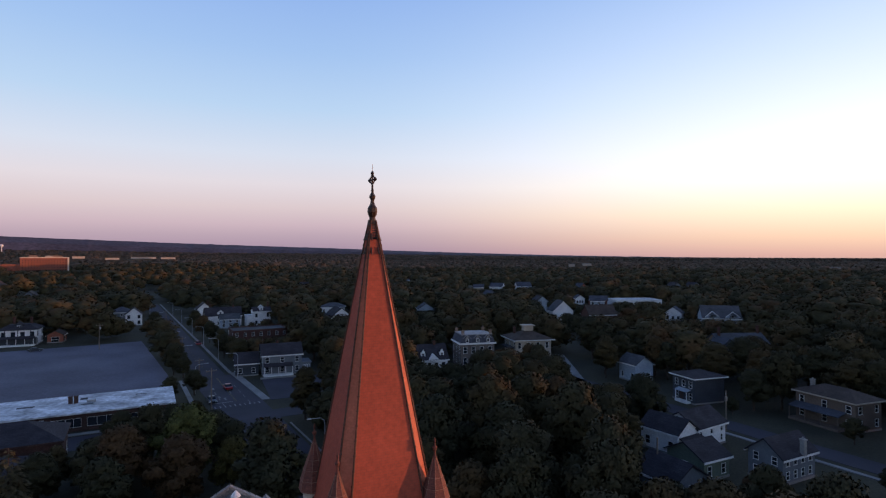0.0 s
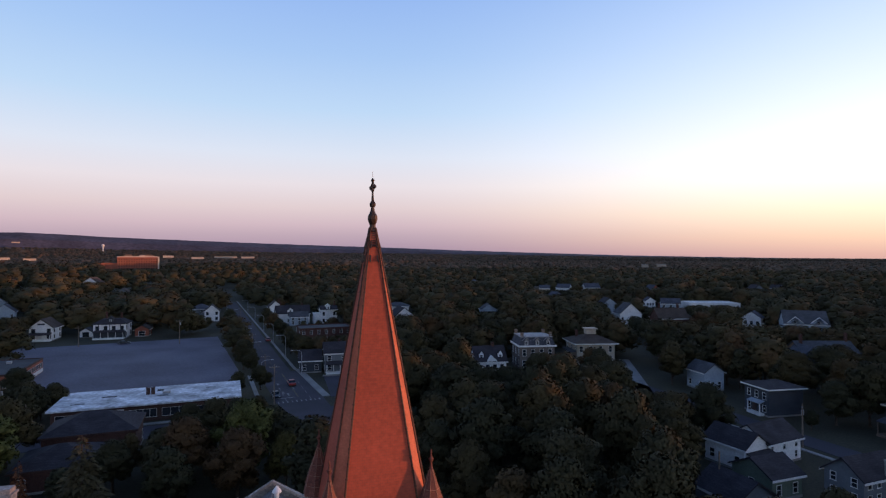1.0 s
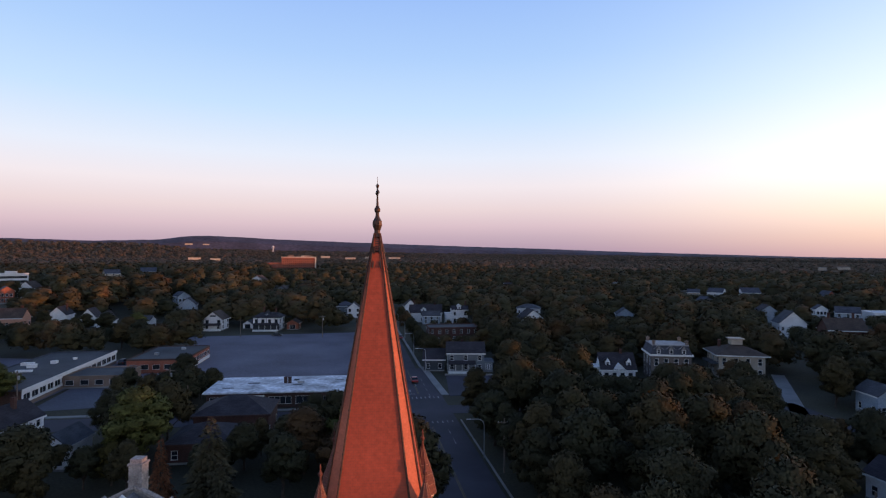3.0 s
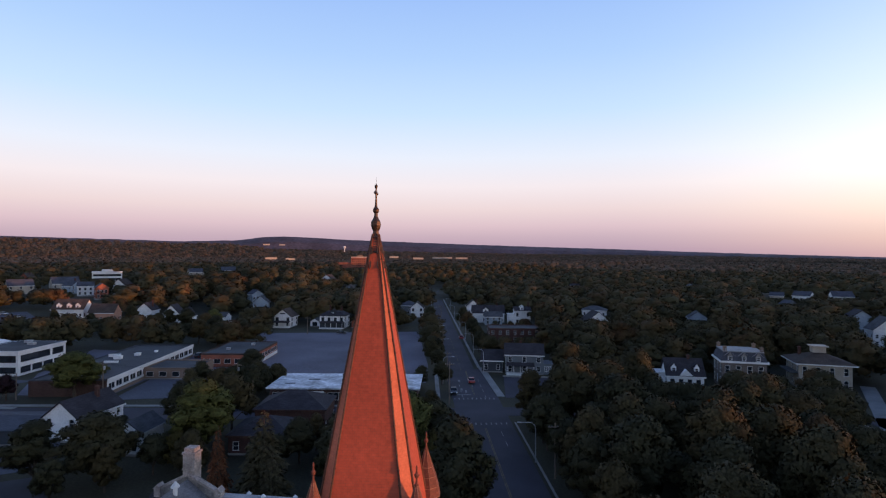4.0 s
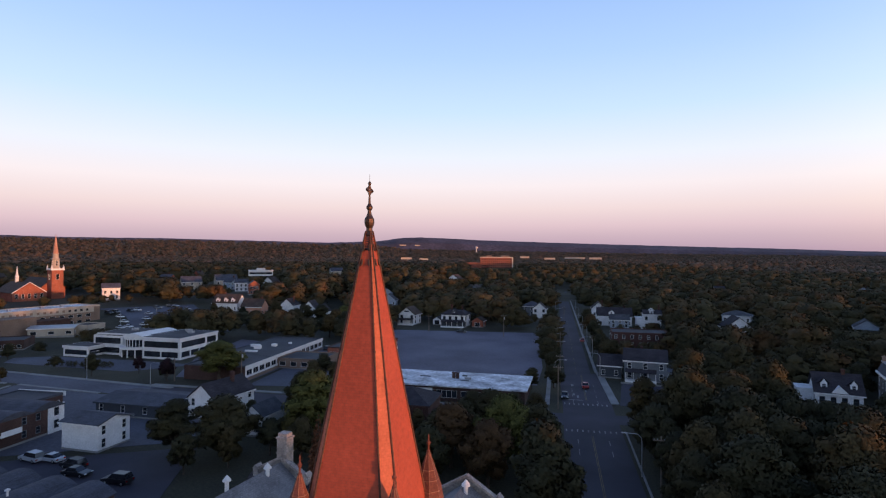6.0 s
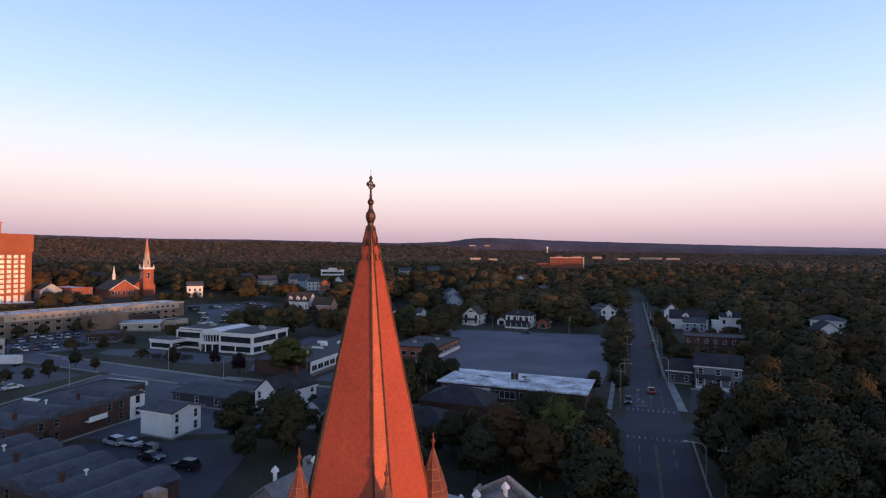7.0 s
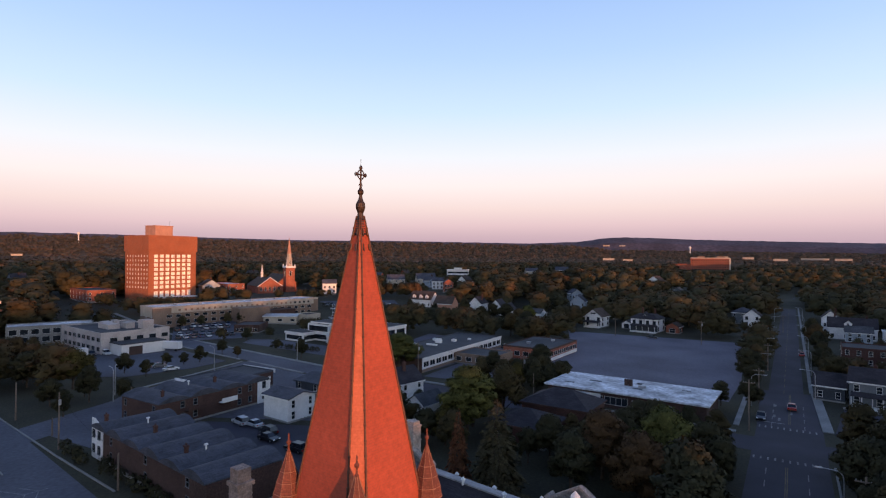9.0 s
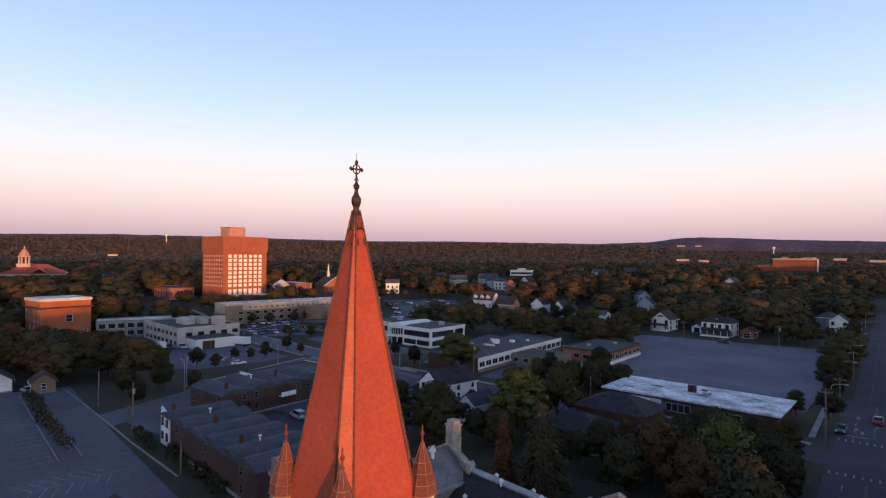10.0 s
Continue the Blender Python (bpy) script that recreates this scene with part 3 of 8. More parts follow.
def gable_roof(w, d, h, pitch, over=0.45, axis="x", thick=0.2):
    if axis == "y":
        w, d = d, w
    r = d / 2 * math.tan(radians(pitch))
    e = over * math.tan(radians(pitch))
    X, Y = w / 2 + over, d / 2 + over
    prof = [(-Y, h - e), (0, h + r), (Y, h - e), (Y, h - e + thick), (0, h + r + thick * 1.2), (-Y, h - e + thick)]
    b = Mesh()
    k = len(prof)
    b.v = [(-X, y, z) for y, z in prof] + [(X, y, z) for y, z in prof]
    b.f = [(0, 1, 4, 5), (1, 2, 3, 4), (k + 5, k + 4, k + 1, k), (k + 4, k + 3, k + 2, k + 1)] + [(i, k + i, k + (i + 1) % k, (i + 1) % k) for i in range(k)]
    if axis == "y":
        b.v = [(-y, x, z) for x, y, z in b.v]
    return b, r


def gable_ends(w, d, h, r, axis="x"):
    if axis == "x":
        return [Mesh().quad((w / 2, -d / 2, h), (w / 2, d / 2, h), (w / 2, 0, h + r)), Mesh().quad((-w / 2, d / 2, h), (-w / 2, -d / 2, h), (-w / 2, 0, h + r))]
    return [Mesh().quad((-w / 2, -d / 2, h), (w / 2, -d / 2, h), (0, -d / 2, h + r)), Mesh().quad((w / 2, d / 2, h), (-w / 2, d / 2, h), (0, d / 2, h + r))]


def hip_roof(w, d, h, pitch, over=0.5, thick=0.22, top=0.0):
    """A hipped roof; top: half width of a flat deck on it."""
    X, Y = w / 2 + over, d / 2 + over
    run = min(X, Y) - top
    r = run * math.tan(radians(pitch))
    a, c = X - run, Y - run
    b = Mesh()
    b.v = [(-X, -Y, h), (X, -Y, h), (X, Y, h), (-X, Y, h), (-X, -Y, h + thick), (X, -Y, h + thick), (X, Y, h + thick), (-X, Y, h + thick),
           (-a, -c, h + r), (a, -c, h + r), (a, c, h + r), (-a, c, h + r)]
    b.f = [(3, 2, 1, 0), (0, 1, 5, 4), (1, 2, 6, 5), (2, 3, 7, 6), (3, 0, 4, 7), (4, 5, 9, 8), (5, 6, 10, 9), (6, 7, 11, 10), (7, 4, 8, 11), (8, 9, 10, 11)]
    return b, r


def flat_roof(w, d, h, lip=0.35, t=0.3):
    b = Mesh().box(-w / 2 + 0.01, w / 2 - 0.01, -d / 2 + 0.01, d / 2 - 0.01, h - 0.2, h + 0.02)
    e = Mesh()
    X, Y = w / 2 + 0.06, d / 2 + 0.06
    e.box(-X, X, -Y, -Y + t, h - 0.25, h + lip).box(-X, X, Y - t, Y, h - 0.25, h + lip)
    e.box(-X, -X + t, -Y + t, Y - t, h - 0.25, h + lip).box(X - t, X, -Y + t, Y - t, h - 0.25, h + lip)
    return b, e


def chimney(parent, x, y, z0, z1, s=0.7, material=None):
    b = Mesh().box(x - s / 2, x + s / 2, y - s / 2, y + s / 2, z0, z1 - 0.25).box(x - s / 2 - 0.07, x + s / 2 + 0.07, y - s / 2 - 0.07, y + s / 2 + 0.07, z1 - 0.25, z1)
    b.lathe(x, y, [(z1, 0.15), (z1 + 0.3, 0.13)], 8)
    return part("chimney", b, material or BRICK_RED, parent)


def porch(parent, x0, x1, y, deep, h, posts=4, material=None, roofm=None):
    """A roofed porch in front of the wall at y, on posts."""
    b = Mesh()
    k = [(x0, y - deep, h), (x1, y - deep, h), (x1, y - 0.02, h + 0.7), (x0, y - 0.02, h + 0.7)]
    b.v = k + [(a, c, z + 0.16) for a, c, z in k]
    b.f = [(3, 2, 1, 0), (4, 5, 6, 7), (0, 1, 5, 4), (1, 2, 6, 5), (2, 3, 7, 6), (3, 0, 4, 7)]
    part("porch_roof", b, roofm or SHINGLE_GREY, parent)
    part("porch_floor", Mesh().box(x0, x1, y - deep, y - 0.02, 0, 0.5), material or TRIM, parent)
    for i in range(posts):
        x = x0 + 0.2 + (x1 - x0 - 0.4) * i / max(1, posts - 1)
        part("porch_post", Mesh().box(x - 0.09, x + 0.09, y - deep + 0.1, y - deep + 0.28, 0.5, h + 0.02), material or TRIM, parent)


def dormer(parent, m, w=1.5, h=1.3, wall=None, roofm=None):
    """A small gabled dormer that looks along -y of m."""
    o = Mesh().box(-w / 2, w / 2, 0, 2.2, 0, h)
    ob = part("dormer", o, wall or CLAP_WHITE, parent, "", m)
    r, rr = gable_roof(2.6, w, h, 40, 0.18, "y", 0.1)
    r.v = [(x, y + 1.1, z) for x, y, z in r.v]
    part("dormer_roof", r, roofm or SHINGLE, ob)
    g = Mesh().quad((-w / 2, 0, h), (w / 2, 0, h), (0, 0, h + rr))
    part("dormer_gable", g, wall or CLAP_WHITE, ob)
    f, gl, made = window_mesh(0.75, 0.95, "sash")
    for mesh, mt, nm in ((f, TRIM, "dormer_frame"), (gl, GLASS, "dormer_pane")):
        key = (mesh is gl, mt.name + "d")
        if key not in made:
            made[key] = mesh.data(nm, mt)
        part(nm, made[key], mt, ob, "", Matrix.Translation((0, -0.10, 0.65)))


def house(label, x, y, w, d, h, roof="gable", rot=GA, wall=None, roofm=None, pitch=35, axis="x", cols=(3, 2, 0, 2), sills=(0.9, 3.7), win=(0.95, 1.45), chim=(), over=0.45,
          name="house", category="house", frame_mat=None, seen=2.5, glass=None, style="sash", door=None, top=0.0, lip=0.35, coping=None, group="", eaves=None, stack=None):
    wall, roofm = wall or CLAP_WHITE, roofm or SHINGLE
    ob = thing(name, pose(x, y, rise(x, y), 0, 0, rot), label, category, group)
    sills = [s for s in sills if s + win[1] < h - 0.15]
    holes = {s: rows(w if s in "fb" else d, n, sills, *win) for s, n in zip("frbl", cols)}
    if door:
        s, at = door
        holes[s] = [q for q in holes[s] if not (q[1] < 2.2 and q[0] < at + 1.3 and q[0] + q[2] > at - 0.3)]
    block(ob, w, d, h, wall, holes, style=style, frame_mat=frame_mat, glass=glass)
    part("plinth", Mesh().box(-w / 2 - 0.06, w / 2 + 0.06, -d / 2 - 0.06, d / 2 + 0.06, -0.6, 0.35), CONCRETE, ob)
    r = 0
    if roof == "gable":
        b, r = gable_roof(w, d, h, pitch, over, axis)
        for g in gable_ends(w, d, h, r, axis):
            part("gable", g, wall, ob)
        ro = part("roof", b, roofm, ob)
        e = over * math.tan(radians(pitch))
        for s in (-1, 1):
            if axis == "x":
                t = Mesh().box(-w / 2 - over, w / 2 + over, s * (d / 2 + over) - 0.04, s * (d / 2 + over) + 0.04, h - e - 0.16, h - e + 0.17)
            else:
                t = Mesh().box(s * (w / 2 + over) - 0.04, s * (w / 2 + over) + 0.04, -d / 2 - over, d / 2 + over, h - e - 0.16, h - e + 0.17)
            part("eaves_board", t, eaves or frame_mat or TRIM, ob)
    elif roof == "hip":
        b, r = hip_roof(w, d, h, pitch, over, top=top)
        ro = part("roof", b, roofm, ob)
        X, Y = w / 2 + over, d / 2 + over
        for q in ((-X, X, -Y - 0.03, -Y + 0.03), (X - 0.03, X + 0.03, -Y + 0.03, Y), (-X - 0.03, -X + 0.03, -Y + 0.03, Y)):
            part("eaves_board", Mesh().box(*q, h - 0.1, h + 0.2), eaves or frame_mat or TRIM, ob)
    else:
        b, e = flat_roof(w, d, h, lip)
        ro = part("roof", b, roofm, ob)
        part("coping", e, coping or wall, ob)
    for cx, cy, cz in chim:
        chimney(ro, cx, cy, h - 0.2, h + cz, 0.7, stack or BRICK_BROWN)
    if door:
        s, at = door
        (ox, oy), way = SIDES[s]
        ux = Vector((*way, 0))
        inward = -ux.cross(Vector((0, 0, 1)))
        p = Vector((ox * w / 2, oy * d / 2, 0.35)) + ux * (at + 0.5)
        mm = Matrix.Translation(p) @ Matrix(((*ux,), (*inward,), (0, 0, 1))).transposed().to_4x4()
        part("door", Mesh().box(-0.5, 0.5, -0.05, 0.06, 0, 2.1).box(-0.62, -0.5, -0.07, 0.06, 0, 2.22).box(0.5, 0.62, -0.07, 0.06, 0, 2.22), DOOR, ob, "", mm)
    keep(x, y, rot, w + 3, d + 3, seen)
    return ob


# ---------------------------------------------------------------- church with its spire
def build_church():
    n0 = radians(-19.8)  # a narrow face looks this way; wide faces 45 degrees off it
    ob = thing("church", pose(TOWER[0], TOWER[1], 0, 0, 0, math.degrees(n0) + 45), "brick church with tall red tiled octagonal spire and corner pinnacles", "church")
    k = 0.74  # half width of a wide face against its distance
    z0, z1, r0, r1 = 23.5, 37.0, 2.385, 0.11
    span = z1 - z0

    def corners(r):
        a = r * k
        return [(r, -a), (r, a), (a, r), (-a, r), (-r, a), (-r, -a), (-a, -r), (a, -r)]

    # courses of tiles, each a little proud of the one above
    b, narrow = Mesh(), Mesh()
    n = 120
    for i in range(n):
        za, zb = z0 + span * i / n, z0 + span * (i + 1) / n
        ra, rb = r0 + (r1 - r0) * i / n + 0.020, r0 + (r1 - r0) * (i + 1) / n + 0.004
        lo, hi = corners(ra), corners(rb)
        under = corners(ra - 0.020)
        for j in range(8):
            m = (j + 1) % 8
            mesh = narrow if j % 2 else b
            mesh.quad((*lo[j], za), (*lo[m], za), (*hi[m], zb), (*hi[j], zb))
            mesh.quad((*under[j], za), (*under[m], za), (*lo[m], za), (*lo[j], za))
    part("spire_tiles", b, TILE, ob, "red clay tiles in fine courses")
    part("corner_tiles", narrow, TILE_PALE, ob, "lighter orange clay tiles on the narrow corner faces")
    # rolled ridges with joint bands
    for j in range(8):
        lo, hi = corners(r0 + 0.03)[j], corners(r1 + 0.03)[j]
        pts = [(lo[0] + (hi[0] - lo[0]) * t, lo[1] + (hi[1] - lo[1]) * t, z0 + span * t) for t in (0, 0.25, 0.5, 0.75, 1)]
        bands = Mesh().tube(pts, [0.052, 0.046, 0.04, 0.035, 0.03], 7)
        for i in range(1, 23):
            t = i / 23
            p = Vector((lo[0] + (hi[0] - lo[0]) * t, lo[1] + (hi[1] - lo[1]) * t, z0 + span * t))
            q = p + Vector((hi[0] - lo[0], hi[1] - lo[1], span)).normalized() * 0.07
            bands.tube([p, q], 0.066 - 0.02 * t, 8)
        part("ridge", bands, RIDGE, ob, "dark rolled metal ridge with joint bands")
    # sheath of metal at the top, with small leaf flanges
    cap = Mesh()
    rings = [(35.55, 0.50), (35.6, 0.44), (36.3, 0.35), (36.35, 0.40), (36.42, 0.33), (36.95, 0.22), (37.0, 0.26), (37.08, 0.20), (37.3, 0.17), (37.42, 0.24), (37.55, 0.285), (37.72, 0.27), (37.84, 0.18),
             (37.95, 0.12), (38.1, 0.10), (38.18, 0.17), (38.27, 0.185), (38.34, 0.13), (38.42, 0.075), (38.75, 0.055)]
    drop = 0.17
    rings = [(z - drop, r * 0.80) for z, r in rings]
    cap.lathe(0, 0, rings, 8, math.pi / 8)
    fin = part("finial", cap, FINIAL, ob, "turned bronze finial with collars")
    for j in range(8):
        a = math.pi / 8 + j * math.pi / 4
        for z, r in ((35.5, 0.40), (36.15, 0.29)):
            c, s = math.cos(a), math.sin(a)
            part("leaf_flange", Mesh().tube([(c * r, s * r, z + 0.25), (c * (r + 0.05), s * (r + 0.05), z), (c * (r + 0.13), s * (r + 0.13), z - 0.08)], [0.03, 0.045, 0.015], 5), FINIAL, fin)
    # ringed cross
    x = Mesh()
    zc, arm, up = 39.02 - drop, 0.34, 0.38
    ca = math.radians(6)  # its arms lie along the church's width
    ax = Vector((math.sin(ca), -math.cos(ca), 0))
    cz = Vector((0, 0, zc))
    x.tube([cz - ax * arm, cz + ax * arm], 0.040, 6)
    x.tube([Vector((0, 0, 38.5)), Vector((0, 0, zc + up))], 0.042, 6)
    ring = [cz + ax * (0.21 * math.cos(t)) + Vector((0, 0, 0.21 * math.sin(t))) for t in np.linspace(0, 2 * math.pi, 25)]
    x.tube(ring, 0.030, 6)
    for way in (ax, -ax, Vector((0, 0, 1))):
        e = cz + way * (arm - 0.02)
        side = Vector((0, 0, 1)) if abs(way.z) < 0.5 else ax
        x.tube([e - way * 0.10, e, e + way * 0.10], [0.05, 0.085, 0.02], 6)
        x.tube([e - side * 0.10, e, e + side * 0.10], [0.02, 0.055, 0.02], 6)
    for s in (-1, 1):
        x.tube([Vector((0, 0, 38.45)) + ax * 0.02 * s, Vector((0, 0, 38.35)) + ax * 0.15 * s], [0.03, 0.01], 5)
    part("cross", x, FINIAL, fin, "bronze ringed cross with budded ends")
    part("lightning_rod", Mesh().tube([(0, 0, zc + 0.4), (0, 0, zc + 0.72)], 0.009, 5), FINIAL, fin)
    # tower below, with corner turrets and gables between
    T = 2.5
    part("tower", Mesh().box(-T, T, -T, T, -0.5, 22.6), BRICK_RED, ob, "square red brick tower")
    part("cornice", Mesh().box(-T - 0.25, T + 0.25, -T - 0.25, T + 0.25, 22.6, 23.0).box(-T - 0.1, T + 0.1, -T - 0.1, T + 0.1, 23.0, 23.3), LIMESTONE, ob, "pale limestone cornice")
    for i in range(4):
        a = i * math.pi / 2
        c, s = math.cos(a), math.sin(a)
        for q in (-1, 1):
            g = Mesh()
            prof = [(T - 0.05, 0, 23.2), (T + 0.22, 0, 23.2), (T + 0.22, q * 1.75, 23.2), (T - 0.05, q * 1.75, 23.2)]
            top = [23.62, 23.62, 24.1, 24.1]
            pts = [(c * px - s * py, s * px + c * py) for px, py, _ in prof]
            g.v = [(x, y, 23.2) for x, y in pts] + [(x, y, z) for (x, y), z in zip(pts, top)]
            g.f = [(3, 2, 1, 0), (4, 5, 6, 7), (0, 1, 5, 4), (1, 2, 6, 5), (2, 3, 7, 6), (3, 0, 4, 7)]
            if q < 0:
                g.f = [tuple(reversed(f)) for f in g.f]
            part("parapet", g, LIMESTONE, ob, "pale stone parapet rising to the corner turrets")
    for i in range(4):
        a = math.pi / 4 + i * math.pi / 2
        x0, y0 = 3.05 * math.cos(a), 3.05 * math.sin(a)
        t = part("pinnacle", Mesh().lathe(x0, y0, [(18.0, 0.50), (23.6, 0.50), (23.66, 0.58), (23.8, 0.60), (23.85, 0.52), (24.2, 0.52), (24.25, 0.60), (24.4, 0.64)], 8, math.pi / 8), LIMESTONE, ob, "octagonal stone turret with tiled cone")
        rr, m = [], 24

        def cone(f):
            return 0.72 * (1 - f) + 0.065 * f + 0.10 * math.sin(math.pi * min(1, f * 1.1)) * (1 - f)

        for q in range(m):
            rr += [(24.4 + 2.2 * q / m, cone(q / m) + 0.014), (24.4 + 2.2 * (q + 1) / m - 0.001, cone((q + 1) / m) + 0.002)]
        part("pinnacle_cone", Mesh().lathe(x0, y0, rr, 8, math.pi / 8), TILE_DARK, t, "red tiled octagonal cone")
        bands = Mesh()
        for f in (0.02, 0.22, 0.43, 0.63):
            r = cone(f) + 0.03
            ring = [(x0 + r * math.cos(w), y0 + r * math.sin(w), 24.4 + 2.2 * f) for w in np.linspace(math.pi / 8, math.pi / 8 + 2 * math.pi, 9)]
            bands.tube(ring, 0.011, 5)
        for j in range(8):
            w = math.pi / 8 + j * math.pi / 4
            bands.tube([(x0 + (cone(f) + 0.01) * math.cos(w), y0 + (cone(f) + 0.01) * math.sin(w), 24.4 + 2.2 * f) for f in (0, 0.25, 0.5, 0.75, 1)], 0.009, 5)
        part("cone_ribs", bands, PALE_RIB, t, "pale raised ribs and bands")
        f = Mesh().lathe(x0, y0, [(26.5, 0.085), (26.62, 0.095), (26.68, 0.05), (26.88, 0.04), (26.93, 0.085), (27.02, 0.10), (27.1, 0.05), (27.2, 0.03), (27.3, 0.045), (27.42, 0.012)], 8)
        f.tube([(x0 - 0.11, y0, 27.02), (x0 + 0.11, y0, 27.02)], 0.028, 5).tube([(x0, y0 - 0.11, 27.02), (x0, y0 + 0.11, 27.02)], 0.028, 5)
        part("pinnacle_finial", f, TILE_DARK, t, "small terracotta finial")
    keep(TOWER[0], TOWER[1], GA, 9, 9)
    # nave beyond the tower, low enough to stay below it
    nave = Mesh().box(-36, -2.6, -6.5, 6.5, -0.5, 8.0)
    part("nave_wall", nave, BRICK_RED, ob)
    r, rr = gable_roof(33, 13, 8.0, 38, 0.4)
    r.v = [(x - 19.2, y, z) for x, y, z in r.v]
    part("nave_roof", r, SHINGLE, ob)
    part("vestry_wall", Mesh().box(-36, -27, 6.5, 16.5, -0.5, 6.6), BRICK_RED, ob)
    part("vestry_roof", Mesh().box(-36.4, -26.6, 6.5, 16.9, 6.6, 7.0), TAR, ob)
    sx, sy = -30.9, 13.7
    stack = part("stack", Mesh().box(sx - 0.78, sx + 0.78, sy - 0.78, sy + 0.78, 6.9, 12.7), STACK_STONE, ob, "broad grey stone chimney stack")
    for i in range(5):
        part("stack_course", Mesh().box(sx - 0.84, sx + 0.84, sy - 0.84, sy + 0.84, 10.0 + i * 0.45, 10.06 + i * 0.45), STACK_STONE, stack)
    part("stack_cap", Mesh().box(sx - 0.95, sx + 0.95, sy - 0.95, sy + 0.95, 12.7, 13.1), STACK_STONE, stack)
    part("flue", Mesh().box(sx - 0.7, sx + 0.7, sy - 0.7, sy + 0.7, 13.1, 14.4), STACK_STONE, stack)
    keep(TOWER[0] - 17, TOWER[1] - 10, GA, 40, 18)
    return ob


church = build_church()


def build_rectory():
    x, y, rot = -33.0, 56.0, 21.0
    ob = thing("rectory", pose(x, y, 0, 0, 0, rot), "stone rectory with dark roof, pale coped cross gables and stone chimney", "house")
    block(ob, 30.4, 13.0, 4.9, STONE, {"f": rows(30.4, 8, (1.0,), 1.1, 2.2), "r": rows(13.0, 4, (1.0,), 1.1, 2.2), "l": rows(13.0, 4, (1.0,), 1.1, 2.2)}, cx=0.9, cy=-1.3)
    # long dark roof that leans on the gabled wings, with a flat lead ridge
    m = Mesh()
    prof = [(-8.1, 4.7), (-0.75, 9.85), (0.35, 9.85), (5.6, 6.2), (5.6, 5.9), (-0.2, 9.4), (-8.1, 4.4)]
    k = len(prof)
    m.v = [(-14.6, a, c) for a, c in prof] + [(16.4, a, c) for a, c in prof]
    m.f = [tuple(range(k - 1, -1, -1)), tuple(range(k, 2 * k))] + [(i, (i + 1) % k, k + (i + 1) % k, k + i) for i in range(k)]
    roof = part("roof", m, SHINGLE, ob, "dark slate roof with small white vents")
    part("ridge_flat", Mesh().box(-7.8, 9.5, -0.85, 0.1, 9.85, 10.02).box(-7.8, 9.5, 0.1, 0.4, 9.85, 9.93), LEAD, roof, "flat pale lead ridge")
    for vx, vy, vz in ((-6.6, -0.8, 9.9), (-1.6, -0.8, 9.9), (4.0, -0.8, 9.9), (-4.2, 1.2, 9.2), (1.0, 1.5, 9.0), (6.4, 1.4, 9.0), (-4.6, -3.4, 7.95), (2.2, -4.0, 7.5), (6.8, -2.8, 8.3)):
        part("roof_vent", Mesh().lathe(vx, vy, [(vz - 0.3, 0.15), (vz + 0.35, 0.15), (vz + 0.4, 0.27), (vz + 0.5, 0.27), (vz + 0.72, 0.05)], 10), TRIM, roof, "white mushroom roof vent")
    for cx, peak, hw, fall in ((-10.2, 12.1, 3.4, 1.7), (12.7, 13.4, 3.2, 1.9)):
        h, y0, y1 = peak - fall, -0.9, 0.0
        g = Mesh()
        prof2 = [(cx - hw, 4.5), (cx + hw, 4.5), (cx + hw, h), (cx, peak), (cx - hw, h)]
        g.v = [(a, y0, c) for a, c in prof2] + [(a, y1, c) for a, c in prof2]
        g.f = [tuple(range(5)), tuple(range(9, 4, -1))] + [((i + 1) % 5, i, 5 + i, 5 + (i + 1) % 5) for i in range(5)]
        part("gable", g, DARK_STONE, ob, "grey stone gable rising above the roof")
        for s in (-1, 1):
            # sloping coping stones, laid one by one
            n = 6
            for i in range(n):
                f0, f1 = i / n, (i + 1) / n - 0.012
                p0, p1 = (cx + s * (hw + 0.25) * (1 - f0), h - 0.15 + (peak - h + 0.15) * f0), (cx + s * (hw + 0.25) * (1 - f1), h - 0.15 + (peak - h + 0.15) * f1)
                q = Mesh()
                q.v = [(p0[0], y0 - 0.18, p0[1]), (p1[0], y0 - 0.18, p1[1]), (p1[0], y0 + 0.38, p1[1]), (p0[0], y0 + 0.3, p0[1])]
                q.v += [(a, c, e + 0.3) for a, c, e in q.v]
                q.f = [(0, 1, 2, 3), (7, 6, 5, 4), (4, 5, 1, 0), (5, 6, 2, 1), (6, 7, 3, 2), (7, 4, 0, 3)]
                if s < 0:
                    q.f = [tuple(reversed(f)) for f in q.f]
                part("coping_stone", q, STONE, ob)
            e = cx + s * (hw + 0.1)
            g = Mesh().box(e - 0.36, e + 0.36, y0 - 0.15, y0 + 0.75, h - 2.2, h + 0.15)
            b = len(g.v)
            g.v += [(e - 0.44, y0 - 0.2, h + 0.15), (e + 0.44, y0 - 0.2, h + 0.15), (e + 0.44, y0 + 0.8, h + 0.15), (e - 0.44, y0 + 0.8, h + 0.15), (e, y0 - 0.2, h + 0.6), (e, y0 + 0.8, h + 0.6)]
            g.f += [tuple(b + i for i in f) for f in ((3, 2, 1, 0), (0, 1, 4), (2, 3, 5), (1, 2, 5, 4), (3, 0, 4, 5))]
            part("kneeler", g, STONE, ob, "gabled stone kneeler block")
